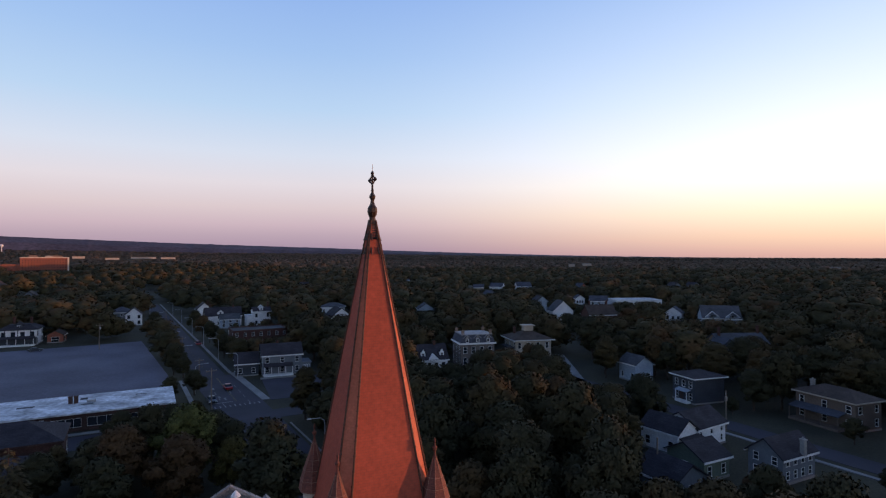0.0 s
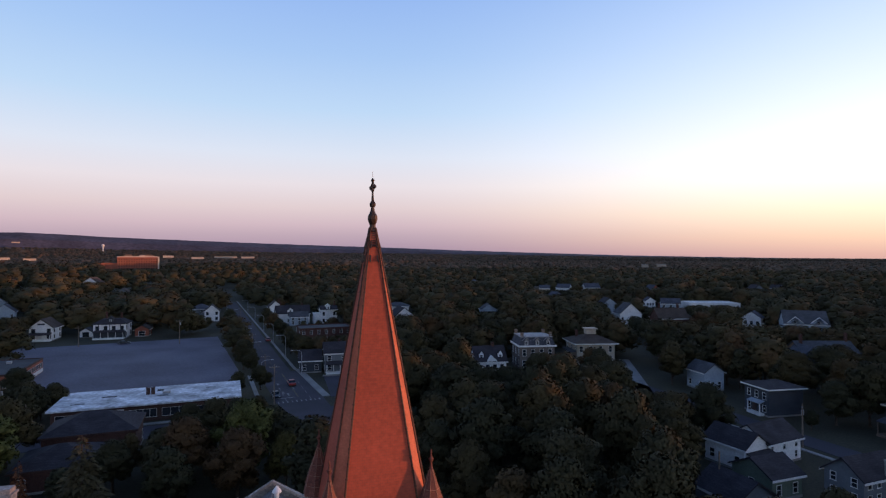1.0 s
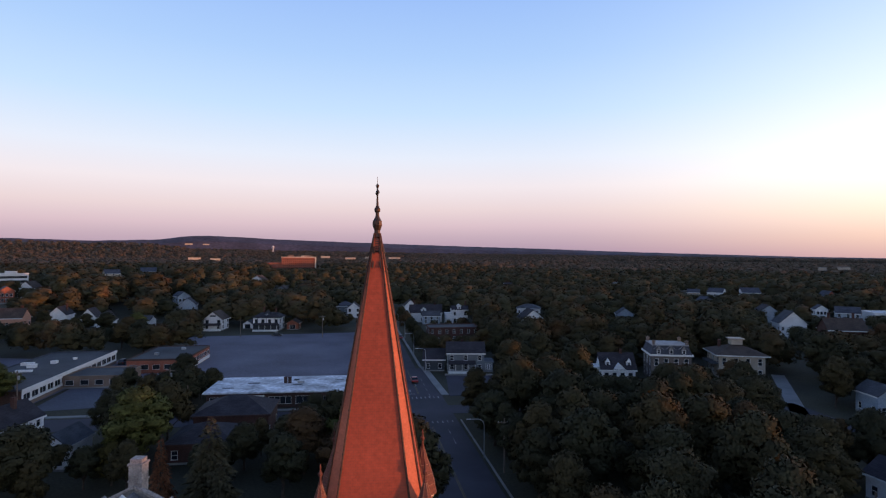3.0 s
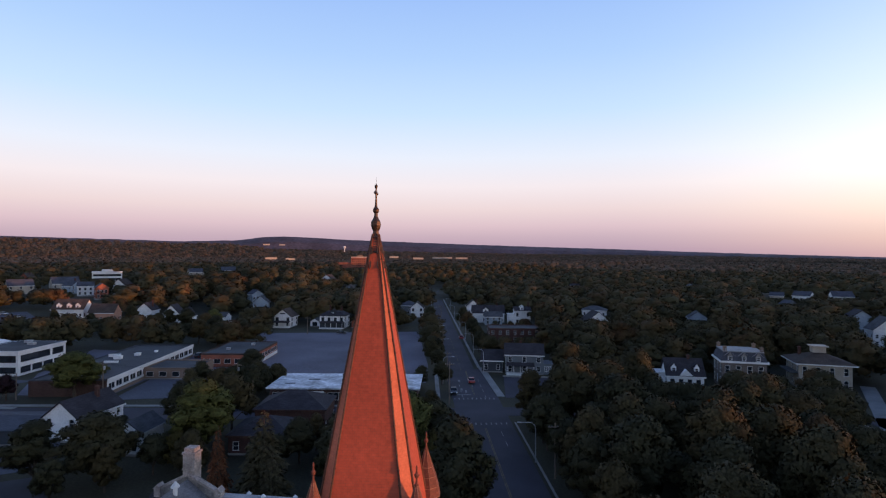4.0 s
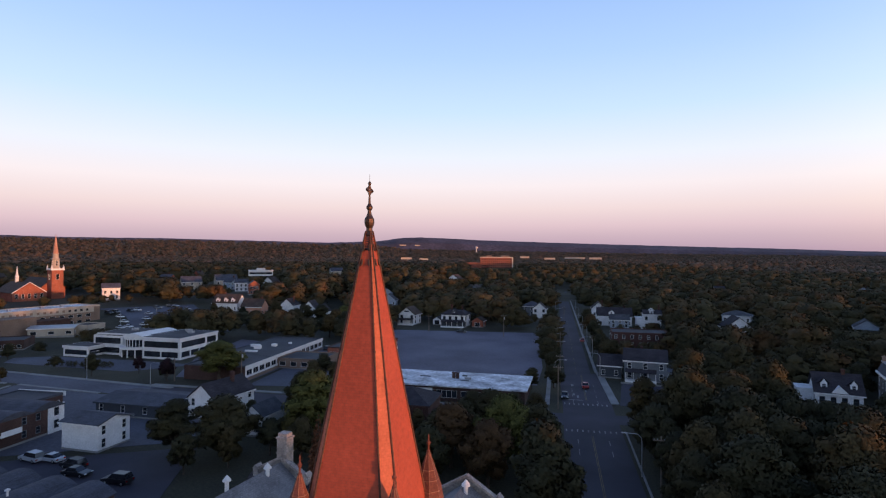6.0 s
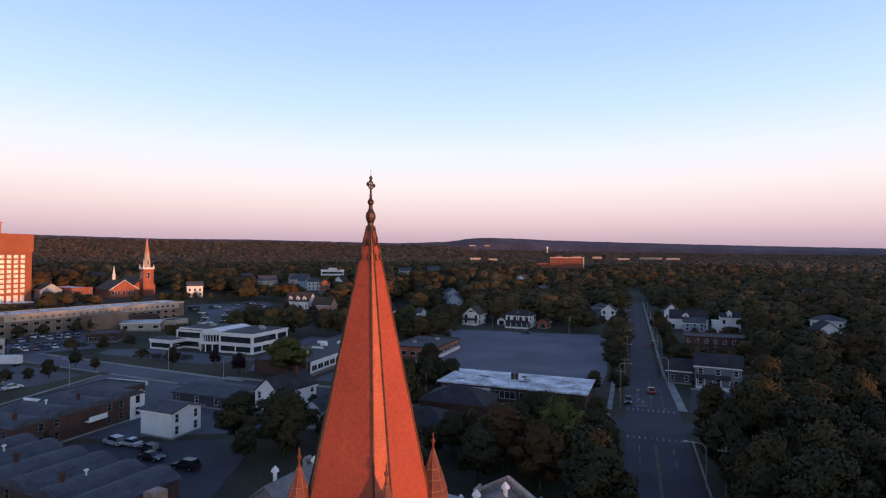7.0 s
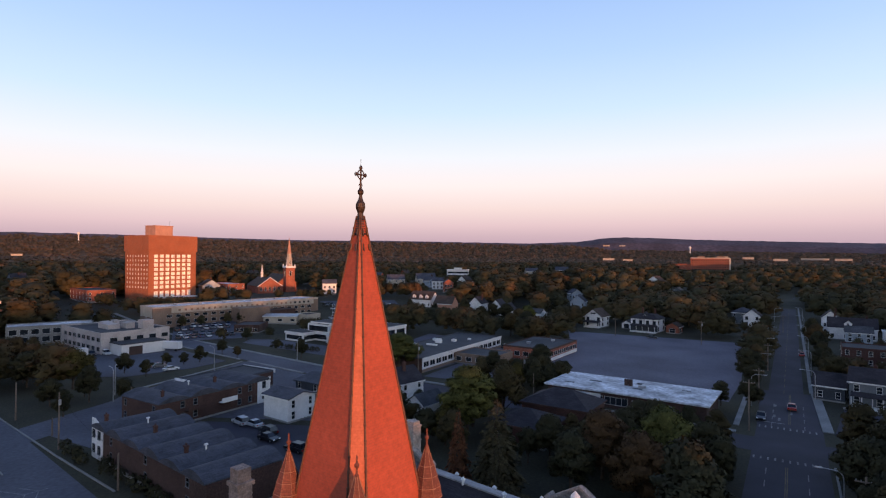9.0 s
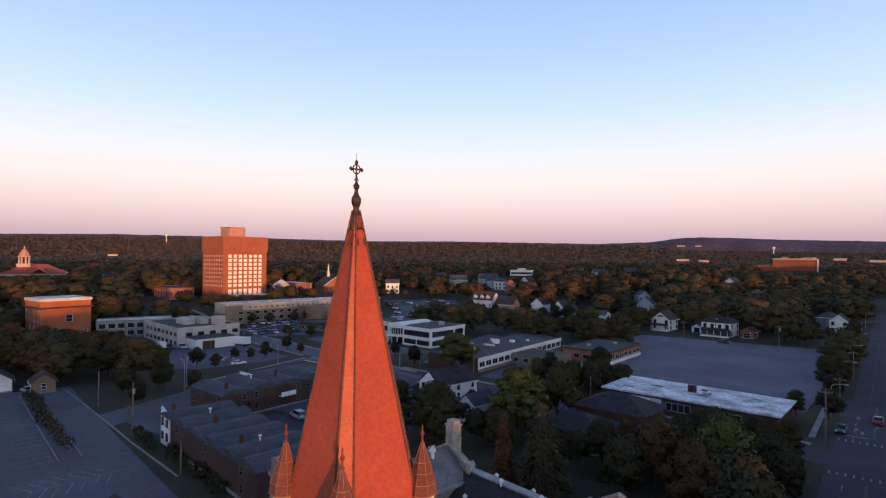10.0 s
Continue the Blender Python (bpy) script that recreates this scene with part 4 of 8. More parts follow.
    # slate roofs of the gabled wings, running from the gables toward the yard
    for cx, top, hw, low, y1 in ((-10.2, 11.75, 3.7, 9.0, -11.0), (12.7, 12.9, 3.3, 10.6, -7.4)):
        m = Mesh()
        prof = [(cx - hw, low - 0.25), (cx, top - 0.25), (cx + hw, low - 0.25), (cx + hw, low), (cx, top), (cx - hw, low)]
        m.v = [(a, y1, c) for a, c in prof] + [(a, -0.92, c) for a, c in prof]
        m.f = [(0, 1, 4, 5), (1, 2, 3, 4), (11, 10, 7, 6), (10, 9, 8, 7)] + [((i + 1) % 6, i, 6 + i, 6 + (i + 1) % 6) for i in range(6)]
        wing = part("wing_roof", m, SLATE, ob, "pale grey slate wing roof")
        part("wing_wall", Mesh().box(cx - hw + 0.3, cx + hw - 0.3, y1 + 0.3, -0.95, 4.4, low + 0.1), DARK_STONE, ob)
        part("wing_gable", Mesh().quad((cx - hw + 0.3, y1 + 0.3, low), (cx + hw - 0.3, y1 + 0.3, low), (cx, y1 + 0.3, top - 0.3)), DARK_STONE, ob)
        for gx in (cx - hw - 0.22, cx + hw):
            part("gutter", Mesh().box(gx, gx + 0.22, y1, -0.95, low - 0.3, low + 0.04), LEAD, wing)
        for vy, vx in ((y1 * 0.35, cx + 0.5), (y1 * 0.75, cx - 1.2)):
            part("roof_vent", Mesh().lathe(vx, vy, [(top - 1.0, 0.22), (top + 0.3, 0.22), (top + 0.35, 0.45), (top + 0.5, 0.42), (top + 0.95, 0.05)], 10), TRIM, wing, "white mushroom roof vent")
    c = Mesh().box(-10.88, -9.52, -0.75, 0.55, 10.6, 14.3).box(-10.96, -9.44, -0.83, 0.63, 12.6, 12.75)
    chim = part("chimney", c, STONE, ob, "tall pinkish stone chimney on the gable")
    part("chimney_cap", Mesh().box(-10.98, -9.42, -0.85, 0.65, 14.3, 14.5).box(-10.8, -9.6, -0.65, 0.45, 14.5, 14.95), STONE, chim)
    keep(x, y, rot, 36, 20)


build_rectory()


# ---------------------------------------------------------------- low buildings near the junction
def roof_box(parent, x, y, z, w, d, h, material=None, name="roof_unit"):
    b = Mesh().box(x - w / 2, x + w / 2, y - d / 2, y + d / 2, z, z + h * 0.8).box(x - w / 2 - 0.05, x + w / 2 + 0.05, y - d / 2 - 0.05, y + d / 2 + 0.05, z + h * 0.8, z + h)
    return part(name, b, material or METAL_GREY, parent)


def school_wing():
    w, d, h = 36.0, 15.2, 3.6
    ob = thing("low_brick_building", pose(-78.8, 125.7, 0, 0, 0, 28.2), "long low brick building with patched white flat roof", "building")
    holes = {"f": [(0.8, 0.9, 3.2, 1.7), (4.6, 0.3, 1.4, 2.3), (6.4, 0.9, 4.2, 1.7), (12.4, 0.4, 1.2, 2.2), (14.2, 0.9, 5.2, 1.7), (20.5, 0.9, 5.0, 1.7), (27.0, 1.6, 2.4, 0.8)], "r": [], "b": rows(w, 8, (1.0,), 2.6, 1.5), "l": []}
    block(ob, w, d, h, BRICK_DARK, holes, style="slim", frame_mat=PANEL_WHITE)
    part("white_panel", Mesh().box(-w / 2 + 10.3, -w / 2 + 13.2, -d / 2 - 0.1, -d / 2 + 0.0, 0.4, 3.0), PANEL_WHITE, ob)
    part("entrance_canopy", Mesh().box(-w / 2 + 6.0, -w / 2 + 11.0, -d / 2 - 2.4, -d / 2, 2.7, 3.0).box(-w / 2 + 6.2, -w / 2 + 6.4, -d / 2 - 2.2, -d / 2 - 2.0, 0, 2.7).box(-w / 2 + 10.6, -w / 2 + 10.8, -d / 2 - 2.2, -d / 2 - 2.0, 0, 2.7), PANEL_WHITE, ob)
    r = Mesh().box(-w / 2 - 0.7, w / 2 + 0.7, -d / 2 - 0.9, d / 2 + 0.7, h, h + 0.34)
    ro = part("roof", r, MEMBRANE, ob, "patched white roofing with dark stains")
    for i, (px, py, a, c) in enumerate(((-9, 1, 3.0, 1.1), (2.0, -1.5, 2.2, 0.8), (1, 4, 1.4, 2.0), (-14, -4, 2.6, 0.7), (12, 3, 2.2, 0.5))):
        part("roof_patch", Mesh().box(px - a / 2, px + a / 2, py - c / 2, py + c / 2, h + 0.33, h + 0.36), TAR, ro)
    for px in (-1.2, -0.2):
        part("chimney", Mesh().box(px - 0.38, px + 0.38, 0.2, 1.0, h + 0.3, h + 1.7).box(px - 0.45, px + 0.45, 0.13, 1.07, h + 1.7, h + 1.85), BRICK_DARK, ro)
    roof_box(ro, 2.6, 0.4, h + 0.34, 1.6, 0.9, 0.5)
    keep(-77.6, 126.4, 28.2, w + 4, d + 6, 1.5)
    keep(-84.5, 139.0, 28.2, w + 8, 14)


school_wing()


def band_building():
    """One storey, a pale band of windows along the long side."""
    w, d, h = 19.0, 55.5, 4.0
    c = Vector((-146.2, 118.3, 0)) - Vector((math.cos(radians(32)), math.sin(radians(32)), 0)) * w / 2
    ob = thing("low_office_building", pose(c.x, c.y, 0, 0, 0, 32.0), "one-storey flat-roofed building with white window band", "building")
    holes = {"r": rows(d, 15, (1.5,), 2.9, 1.5, 0.8), "f": [], "l": [], "b": []}
    block(ob, w, d, h, PANEL_WHITE, holes, style="slim", frame_mat=PANEL_WHITE)
    part("end_wall", Mesh().box(-w / 2 - 0.1, w / 2, -d / 2 - 0.15, -d / 2 - 0.01, -0.3, h - 0.05), BRICK_DARK, ob, "dark brick end wall")
    part("brick_base", Mesh().box(w / 2, w / 2 + 0.12, -d / 2, d / 2, -0.4, 0.9), BRICK_TAN, ob)
    b, e = flat_roof(w, d, h, 0.3)
    ro = part("roof", b, TAR, ob)
    part("coping", e, SHINGLE_MID, ob)
    part("fascia", Mesh().box(w / 2 + 0.07, w / 2 + 0.2, -d / 2 - 0.1, d / 2 + 0.1, h - 0.5, h + 0.36), PANEL_WHITE, ob, "white fascia over the windows")
    part("roof_patch", Mesh().box(-6.0, 0.0, -25.0, -19.0, h + 0.02, h + 0.06), MEMBRANE, ro, "pale roofing patch")
    for x, y, a, b2, c2 in ((-3, 2, 2.2, 1.4, 1.0), (-6, 6, 3.2, 1.2, 0.8), (0, 8, 1.5, 1.5, 0.8), (-5, -10, 1.0, 1.0, 1.3), (3, 14, 0.9, 0.9, 0.6), (-2, -4, 4.0, 0.9, 0.5)):
        roof_box(ro, x, y, h + 0.02, a, b2, c2, PANEL_WHITE)
    keep(c.x, c.y, 32, w + 3, d + 3, 2.0)


band_building()
for p in ((-131, 95), (-146, 118), (-161, 142), (-128, 139), (-140, 161)):
    SEEN.append((*p, 9.0, 0.8))


def brick_band_building():
    d, w, h = 25.5, 17.0, 4.1
    c = Vector((-134.2, 150.6, 0)) - V * w / 2
    ob = thing("low_brick_building", pose(c.x, c.y, 0, 0, 0, GA), "one-storey red brick building with white window band", "building")
    holes = {"r": rows(d, 7, (1.7,), 2.9, 1.3, 0.7), "f": rows(w, 5, (1.2,), 2.0, 1.4), "l": [], "b": []}
    block(ob, w, d, h, BRICK_RED, holes, style="slim", frame_mat=PANEL_WHITE)
    part("white_band", Mesh().box(w / 2, w / 2 + 0.1, -d / 2, d / 2, 0.2, 1.3), PANEL_WHITE, ob)
    b, e = flat_roof(w, d, h, 0.25)
    ro = part("roof", b, TAR, ob)
    part("coping", e, BRICK_DARK, ob)
    for x, y in ((-3, -4), (2, 6)):
        roof_box(ro, x, y, h + 0.02, 1.2, 1.0, 0.7)
    keep(c.x, c.y, GA, w + 3, d + 3, 2.0)
    # low wing toward the street
    c2 = (-138.6, 120.5)
    house("low brick annex with a flat tar roof", c2[0], c2[1], 15, 13, 3.0, "flat", wall=BRICK_TAN, roofm=TAR, cols=(4, 0, 0, 0), sills=(0.9,), win=(2.0, 1.3), name="brick_annex", category="building", style="slim", seen=None)


brick_band_building()


def office():
    rot = 28.5
    o = Vector((-177.0, 95.3, 0))
    ob = thing("office_building", pose(o.x, o.y, 0, 0, 0, rot), "white two-storey office with dark ribbon windows and curved entrance", "office building")
    h = 6.8
    dark = dict(style="ribbon", frame_mat=PANEL_WHITE)
    # the wing beside the street corner: broad dark panes between white bands
    block(ob, 15.0, 20.4, h, PANEL_WHITE, {"f": [(0.7, 0.7, 6.6, 1.9), (7.7, 0.7, 6.6, 1.9), (0.7, 3.9, 13.6, 2.1)], "r": [(0.9, 0.7, 4.2, 1.9), (5.6, 0.7, 4.2, 1.9), (10.3, 0.7, 4.2, 1.9), (15.0, 0.7, 4.2, 1.9), (0.9, 3.9, 12.4, 2.1), (14.2, 3.9, 5.2, 2.1)]}, cx=-7.5, cy=10.2, **dark)
    block(ob, 12.6, 17.0, h, PANEL_WHITE, {"f": [(0.7, 3.9, 11.0, 2.1), (0.7, 0.7, 11.0, 1.9)], "l": [(0.7, 3.9, 15.4, 2.1), (0.7, 0.7, 15.4, 1.9)]}, cx=-32.3, cy=11.5, name="left_wing", **dark)
    block(ob, 11.2, 15.0, h, PANEL_WHITE, {}, cx=-20.5, cy=12.8, name="middle_wing", **dark)
    # curved entrance bay
    n = 14

    def arc(r, cy=4.4):
        return [(-20.4 + r * math.cos(math.pi + math.pi * i / n), cy + r * 0.85 * math.sin(math.pi + math.pi * i / n)) for i in range(n + 1)]

    pts = arc(5.0)
    part("bay_glazing", Mesh().prism(arc(4.75), 0.3, 6.2), GLASS, ob, "dark curved glazing")
    part("bay_top", Mesh().prism(pts, 6.0, 7.1), PANEL_WHITE, ob)
    for i in range(1, n):
        x, y = pts[i]
        part("mullion", Mesh().box(x - 0.08, x + 0.08, y - 0.08, y + 0.08, 3.5, 6.05), PANEL_WHITE, ob)
    part("canopy", Mesh().prism(arc(6.6), 2.75, 3.55), PANEL_WHITE, ob, "curved white canopy on columns")
    ring = arc(6.2)
    for i in range(1, n, 2):
        x, y = ring[i]
        part("column", Mesh().lathe(x, y, [(0, 0.24), (2.8, 0.22)], 10), PANEL_WHITE, ob)
    # raised white spine with a low arched roof, running back from the bay
    b = Mesh()
    prof = [(-24.4, 6.7)] + [(-24.4 + 8.0 * k / 8, 7.3 + 0.75 * math.sin(math.pi * k / 8)) for k in range(9)] + [(-16.4, 6.7)]
    k = len(prof)
    b.v = [(a, 1.2, c) for a, c in prof] + [(a, 19.0, c) for a, c in prof]
    b.f = [tuple(range(k - 1, -1, -1)), tuple(range(k, 2 * k))] + [(i, (i + 1) % k, k + (i + 1) % k, k + i) for i in range(k)]
    part("spine_roof", b, PANEL_WHITE, ob, "white arched roof spine")
    # low front wing with a broad white fascia
    block(ob, 10.6, 8.0, 3.0, PANEL_WHITE, {"f": [(0.6, 0.7, 9.4, 1.7)], "r": [(0.6, 0.7, 6.8, 1.7)], "l": [(0.6, 0.7, 6.8, 1.7)]}, cx=-39.4, cy=0.4, name="front_wing", **dark)
    part("front_wing_roof", Mesh().box(-45.0, -33.8, -3.9, 4.7, 3.0, 3.7), PANEL_WHITE, ob)
    part("front_wing_deck", Mesh().box(-44.6, -34.2, -3.5, 4.3, 3.7, 3.74), TAR, ob)
    ro = part("roof", Mesh().box(-15.2, 0.2, -0.2, 20.6, h, h + 0.55).box(-38.8, -15.2, 4.6, 20.2, h, h + 0.5), PANEL_WHITE, ob)
    part("roof_deck", Mesh().box(-14.8, -0.2, 0.2, 20.2, h + 0.55, h + 0.59).box(-38.4, -15.2, 5.0, 19.8, h + 0.5, h + 0.54), TAR, ob)
    for x, y in ((-5, 12), (-9, 16), (-30, 13)):
        roof_box(ro, x, y, h + 0.59, 2.0, 1.5, 0.8)
    c = o + Matrix.Rotation(radians(rot), 3, "Z") @ Vector((-22, 5, 0))
    keep(c.x, c.y, rot, 50, 42, 1.5)


office()


# ---------------------------------------------------------------- dwellings west of the church
house("white two-storey block with low dark roof and small windows", -103.2, 49.8, 8.2, 7.2, 5.0, rot=27, pitch=15, cols=(0, 2, 0, 0), sills=(0.7, 3.0), win=(0.85, 1.55), roofm=SHINGLE_MID, name="apartment_block", category="house", over=0.5)
house("white gabled wooden house with black roof", -106.4, 75.8, 7.6, 12.0, 4.6, rot=20, axis="y", pitch=38, cols=(2, 3, 0, 2), win=(0.95, 1.5), sills=(0.7, 2.9), chim=((1.0, 2.0, 4.4),), roofm=SHINGLE, over=0.35)
house("white wooden house end with tall windows", -87.5, 75.3, 5.0, 7.0, 4.2, rot=24, axis="y", pitch=36, cols=(2, 2, 0, 2), roofm=SHINGLE_GREY, over=0.3)


def townhouses(label, x, y, rot, w, d, h, units, along_x, white, group="brick townhouses"):
    """A row of joined units with low roofs side by side; white: the side and unit with a white painted front."""
    ob = thing("townhouse_row", pose(x, y, 0, 0, 0, rot), label, "townhouses", group)
    m = (w if along_x else d) / units
    side = "f" if along_x else "r"
    holes = {"f": [], "r": [], "l": [], "b": []}
    for i in range(units):
        if along_x and i % 2 == 0:
            continue
        for z in (1.0, 3.5):
            holes[side] += [(i * m + (0.9 if i % 2 else m - 2.0), z, 0.85, 1.25)]
    holes["l" if along_x else "f"] = rows(d if along_x else w, 2, (1.0, 3.5), 0.85, 1.25)
    block(ob, w, d, h, BRICK_DARK, holes, frame_mat=CLAP_GREY)
    part("foundation", Mesh().box(-w / 2 - 0.1, w / 2 + 0.1, -d / 2 - 0.1, d / 2 + 0.1, -0.5, 0.4), CONCRETE, ob)
    for i in range(units):
        o = (-(w if along_x else d) / 2) + m * (i + 0.5)
        # a low rounded roof across each unit
        b = Mesh()
        n, top = 8, 1.25 + 0.25 * (i % 2)
        L = (d if along_x else w) / 2 + 0.35
        prof = [(-m / 2 - 0.05 + (m + 0.1) * k / n, h + 0.12 + top * math.sin(math.pi * (0.08 + 0.84 * k / n)) - top * math.sin(math.pi * 0.08)) for k in range(n + 1)]
        prof += [(m / 2 + 0.05, h - 0.05), (-m / 2 - 0.05, h - 0.05)]
        kk = len(prof)
        b.v = [(o + a, -L, z) for a, z in prof] + [(o + a, L, z) for a, z in prof]
        b.f = [tuple(range(kk)), tuple(range(2 * kk - 1, kk - 1, -1))] + [(k, kk + k, kk + (k + 1) % kk, (k + 1) % kk) for k in range(kk)]
        if not along_x:
            b.v = [(-yy, xx, zz) for xx, yy, zz in b.v]
        ro = part("roof", b, SHINGLE_MID, ob)
        q = -2.0 + 1.3 * (i % 3)
        vx, vy = (o, q) if along_x else (-q, o)
        if i % 3 == 1:
            part("roof_vent", Mesh().lathe(vx, vy, [(h + 0.6, 0.13), (h + top + 0.45, 0.13), (h + top + 0.5, 0.34), (h + top + 0.62, 0.30), (h + top + 0.74, 0.05)], 8), TRIM, ro, "white mushroom vent")
        cx, cy = (o - 1.2, q - 2.4) if along_x else (-q + 2.4, o - 1.2)
        if i % 2 == 0:
            chimney(ro, cx, cy, h, h + top + 0.8, 0.5, BRICK_BROWN)
    if along_x:
        e = Mesh()
        prof = [(-w / 2 - 0.1, -0.3), (-w / 2 + 4.6, -0.3), (-w / 2 + 4.6, h + 0.15), (-w / 2 + 3.2, h + 0.9), (-w / 2 + 1.2, h + 1.5), (-w / 2 - 0.1, h + 1.5)]
        e.v = [(a, -d / 2 - 0.16, c) for a, c in prof] + [(a, -d / 2 - 0.01, c) for a, c in prof]
        e.f = [tuple(range(6)), tuple(range(11, 5, -1))] + [((i + 1) % 6, i, 6 + i, 6 + (i + 1) % 6) for i in range(6)]
        part("white_front", e, CLAP_WHITE, ob, "white painted end bay")
        for wx in (1.1, 3.4):
            for z in (1.7, 4.2):
                put_window(ob, Matrix.Translation((-w / 2 + wx, -d / 2 - 0.28, z)), 0.85, 1.25, frame_mat=CLAP_DARK)
        part("white_skirt", Mesh().box(-w / 2 + 3.0, w / 2 - 6.0, -d / 2 - 0.16, -d / 2 - 0.02, 0.0, 0.55), CONCRETE, ob)
    else:
        part("white_front", Mesh().box(w / 2 + 0.01, w / 2 + 0.12, d / 2 - 3.6, d / 2 + 0.1, -0.3, h + 0.4), CLAP_WHITE, ob, "white painted end bay")
        for z in (1.7, 4.2):
            put_window(ob, pose(w / 2 + 0.24, d / 2 - 1.8, z, 0, 0, 90), 0.85, 1.45, frame_mat=CLAP_DARK)
        for yy in (-6.0, 2.0):
            part("balcony", Mesh().box(w / 2, w / 2 + 1.2, yy - 2.0, yy + 2.0, 2.6, 2.75).box(w / 2 + 1.12, w / 2 + 1.2, yy - 2.0, yy + 2.0, 2.75, 3.6), TRIM if yy > 0 else BRICK_DARK, ob)
    keep(x, y, rot, w + 2, d + 2, 1.5)
    return ob


townhouses("dark brick townhouse row with low rounded roofs and white end bay", -78.8, 27.4, 24, 39.0, 11.5, 5.2, 6, True, 0)
townhouses("dark brick townhouses with white window frames and low roofs", -117.0, 32.8, 31, 13.0, 28.0, 5.2, 4, False, 3)
fb = house("low flat-roofed building with white fascia boards and carport", -134.0, 40.0, 12, 20, 4.0, "flat", rot=31, wall=BRICK_DARK, roofm=TAR, coping=SHINGLE_MID, cols=(3, 2, 0, 2), sills=(1.2,), name="flat_building", category="building", seen=2.0, lip=0.25)
for y0 in (-10.3, 10.2):
    m = Mesh()
    prof = [(-6.5, 3.1), (6.5, 3.5), (6.5, 4.5), (-6.5, 4.3)]
    m.v = [(a, y0, c) for a, c in prof] + [(a, y0 + 0.14, c) for a, c in prof]
    m.f = [(0, 1, 2, 3), (7, 6, 5, 4), (1, 0, 4, 5), (2, 1, 5, 6), (3, 2, 6, 7), (0, 3, 7, 4)]
    part("fascia", m, TRIM, fb, "white painted fascia board")
for px in (-6.2, -3.4, -0.6):
    part("carport_post", Mesh().box(px - 0.1, px + 0.1, -13.0, -12.8, 0, 3.3), TRIM, fb)
part("carport_roof", Mesh().box(-6.5, 0.0, -13.2, -10.3, 3.3, 3.5), TRIM, fb)
house("long low building with dark roof beside a white house", -119.5, 66.0, 20, 12, 2.9, "gable", rot=29, wall=CLAP_DARK, eaves=CLAP_DARK, roofm=SHINGLE_MID, pitch=9, cols=(4, 2, 0, 2), sills=(1.0,), name="low_building", category="building", seen=1.0)

# brick house with hipped roofs below the low school building
house("dark red brick house with hipped slate roof", -72.2, 99.8, 14.0, 10.5, 4.9, "hip", eaves=BRICK_DARK, wall=BRICK_BROWN, roofm=SHINGLE, pitch=26, cols=(3, 2, 0, 2), name="brick_house", seen=2.5)
house("red brick rear wing with low hipped roof", -68.6, 88.3, 11.0, 10.0, 3.4, "hip", eaves=BRICK_DARK, wall=BRICK_BROWN, roofm=SHINGLE, pitch=24, cols=(2, 2, 0, 1), sills=(0.9,), name="brick_house", seen=2.0)

# ---------------------------------------------------------------- dwellings north of the big lot
h1 = house("white two-storey gabled house with dark porch", -194.0, 220.8, 8.6, 9.5, 5.6, rot=24, axis="y", pitch=38, cols=(2, 2, 0, 2), win=(1.3, 1.6), sills=(0.9, 3.4), roofm=SHINGLE_BROWN, frame_mat=CLAP_DARK, eaves=TRIM, seen=0.5, over=0.7)
porch(h1, -4.0, 4.0, -4.75, 2.4, 2.6, 4, TRIM, SHINGLE)
part("gable_vent", Mesh().box(-1.3, 1.3, -4.82, -4.74, 6.6, 7.3), CLAP_DARK, h1, "dark louvred gable vent")
h2 = house("two-storey house, white upper walls and dark hipped roof", -170.5, 230.6, 12.4, 10.0, 6.2, "hip", rot=24, pitch=34, cols=(4, 2, 0, 2), win=(1.3, 1.7), roofm=SHINGLE, frame_mat=CLAP_DARK, eaves=CLAP_DARK, seen=0.5, top=2.5, chim=((-2.6, 1.0, 4.6), (3.2, 1.0, 4.4)))
porch(h2, -5.8, 5.8, -5.0, 2.6, 2.9, 5, TRIM, SHINGLE)
part("lower_wall", Mesh().box(-6.25, 6.25, -5.06, -5.0, 0.4, 3.3), CLAP_DARK, h2, "dark lower storey")
for px in (-4.2, 0.0, 4.2):
    part("half_timber", Mesh().box(px - 0.14, px + 0.14, -5.07, -5.0, 3.3, 6.2), CLAP_DARK, h2)
dormer(h2, Matrix.Translation((0, -3.9, 6.8)), 2.2, 1.5, CLAP_DARK, SHINGLE)
house("small white garage with double door", -182.0, 230.0, 4.5, 5.5, 2.6, rot=24, axis="y", pitch=32, cols=(1, 0, 0, 0), sills=(0.3,), win=(2.4, 2.0), frame_mat=CLAP_DARK, roofm=SHINGLE_GREY, name="garage", category="garage", seen=0.5)
house("red brick garage beside a hipped house", -160.6, 237.0, 5.4, 6.5, 3.2, rot=24, axis="y", pitch=30, wall=BRICK_RED, cols=(1, 1, 0, 0), sills=(0.3,), win=(2.6, 2.0), roofm=SHINGLE_BROWN, name="garage", category="garage", seen=0.5)
house("white steep-gabled house among trees", -253.0, 200.0, 7.0, 9.0, 5.0, rot=35, axis="y", pitch=48, cols=(2, 2, 0, 2), win=(1.1, 1.5), frame_mat=CLAP_DARK, eaves=TRIM, roofm=SHINGLE, seen=1.5)
house("white gabled cottage among trees", -237.5, 196.5, 6.0, 9.0, 5.2, rot=35, axis="y", pitch=50, cols=(1, 2, 0, 2), win=(1.1, 1.5), frame_mat=CLAP_DARK, eaves=TRIM, roofm=SHINGLE, seen=1.0)
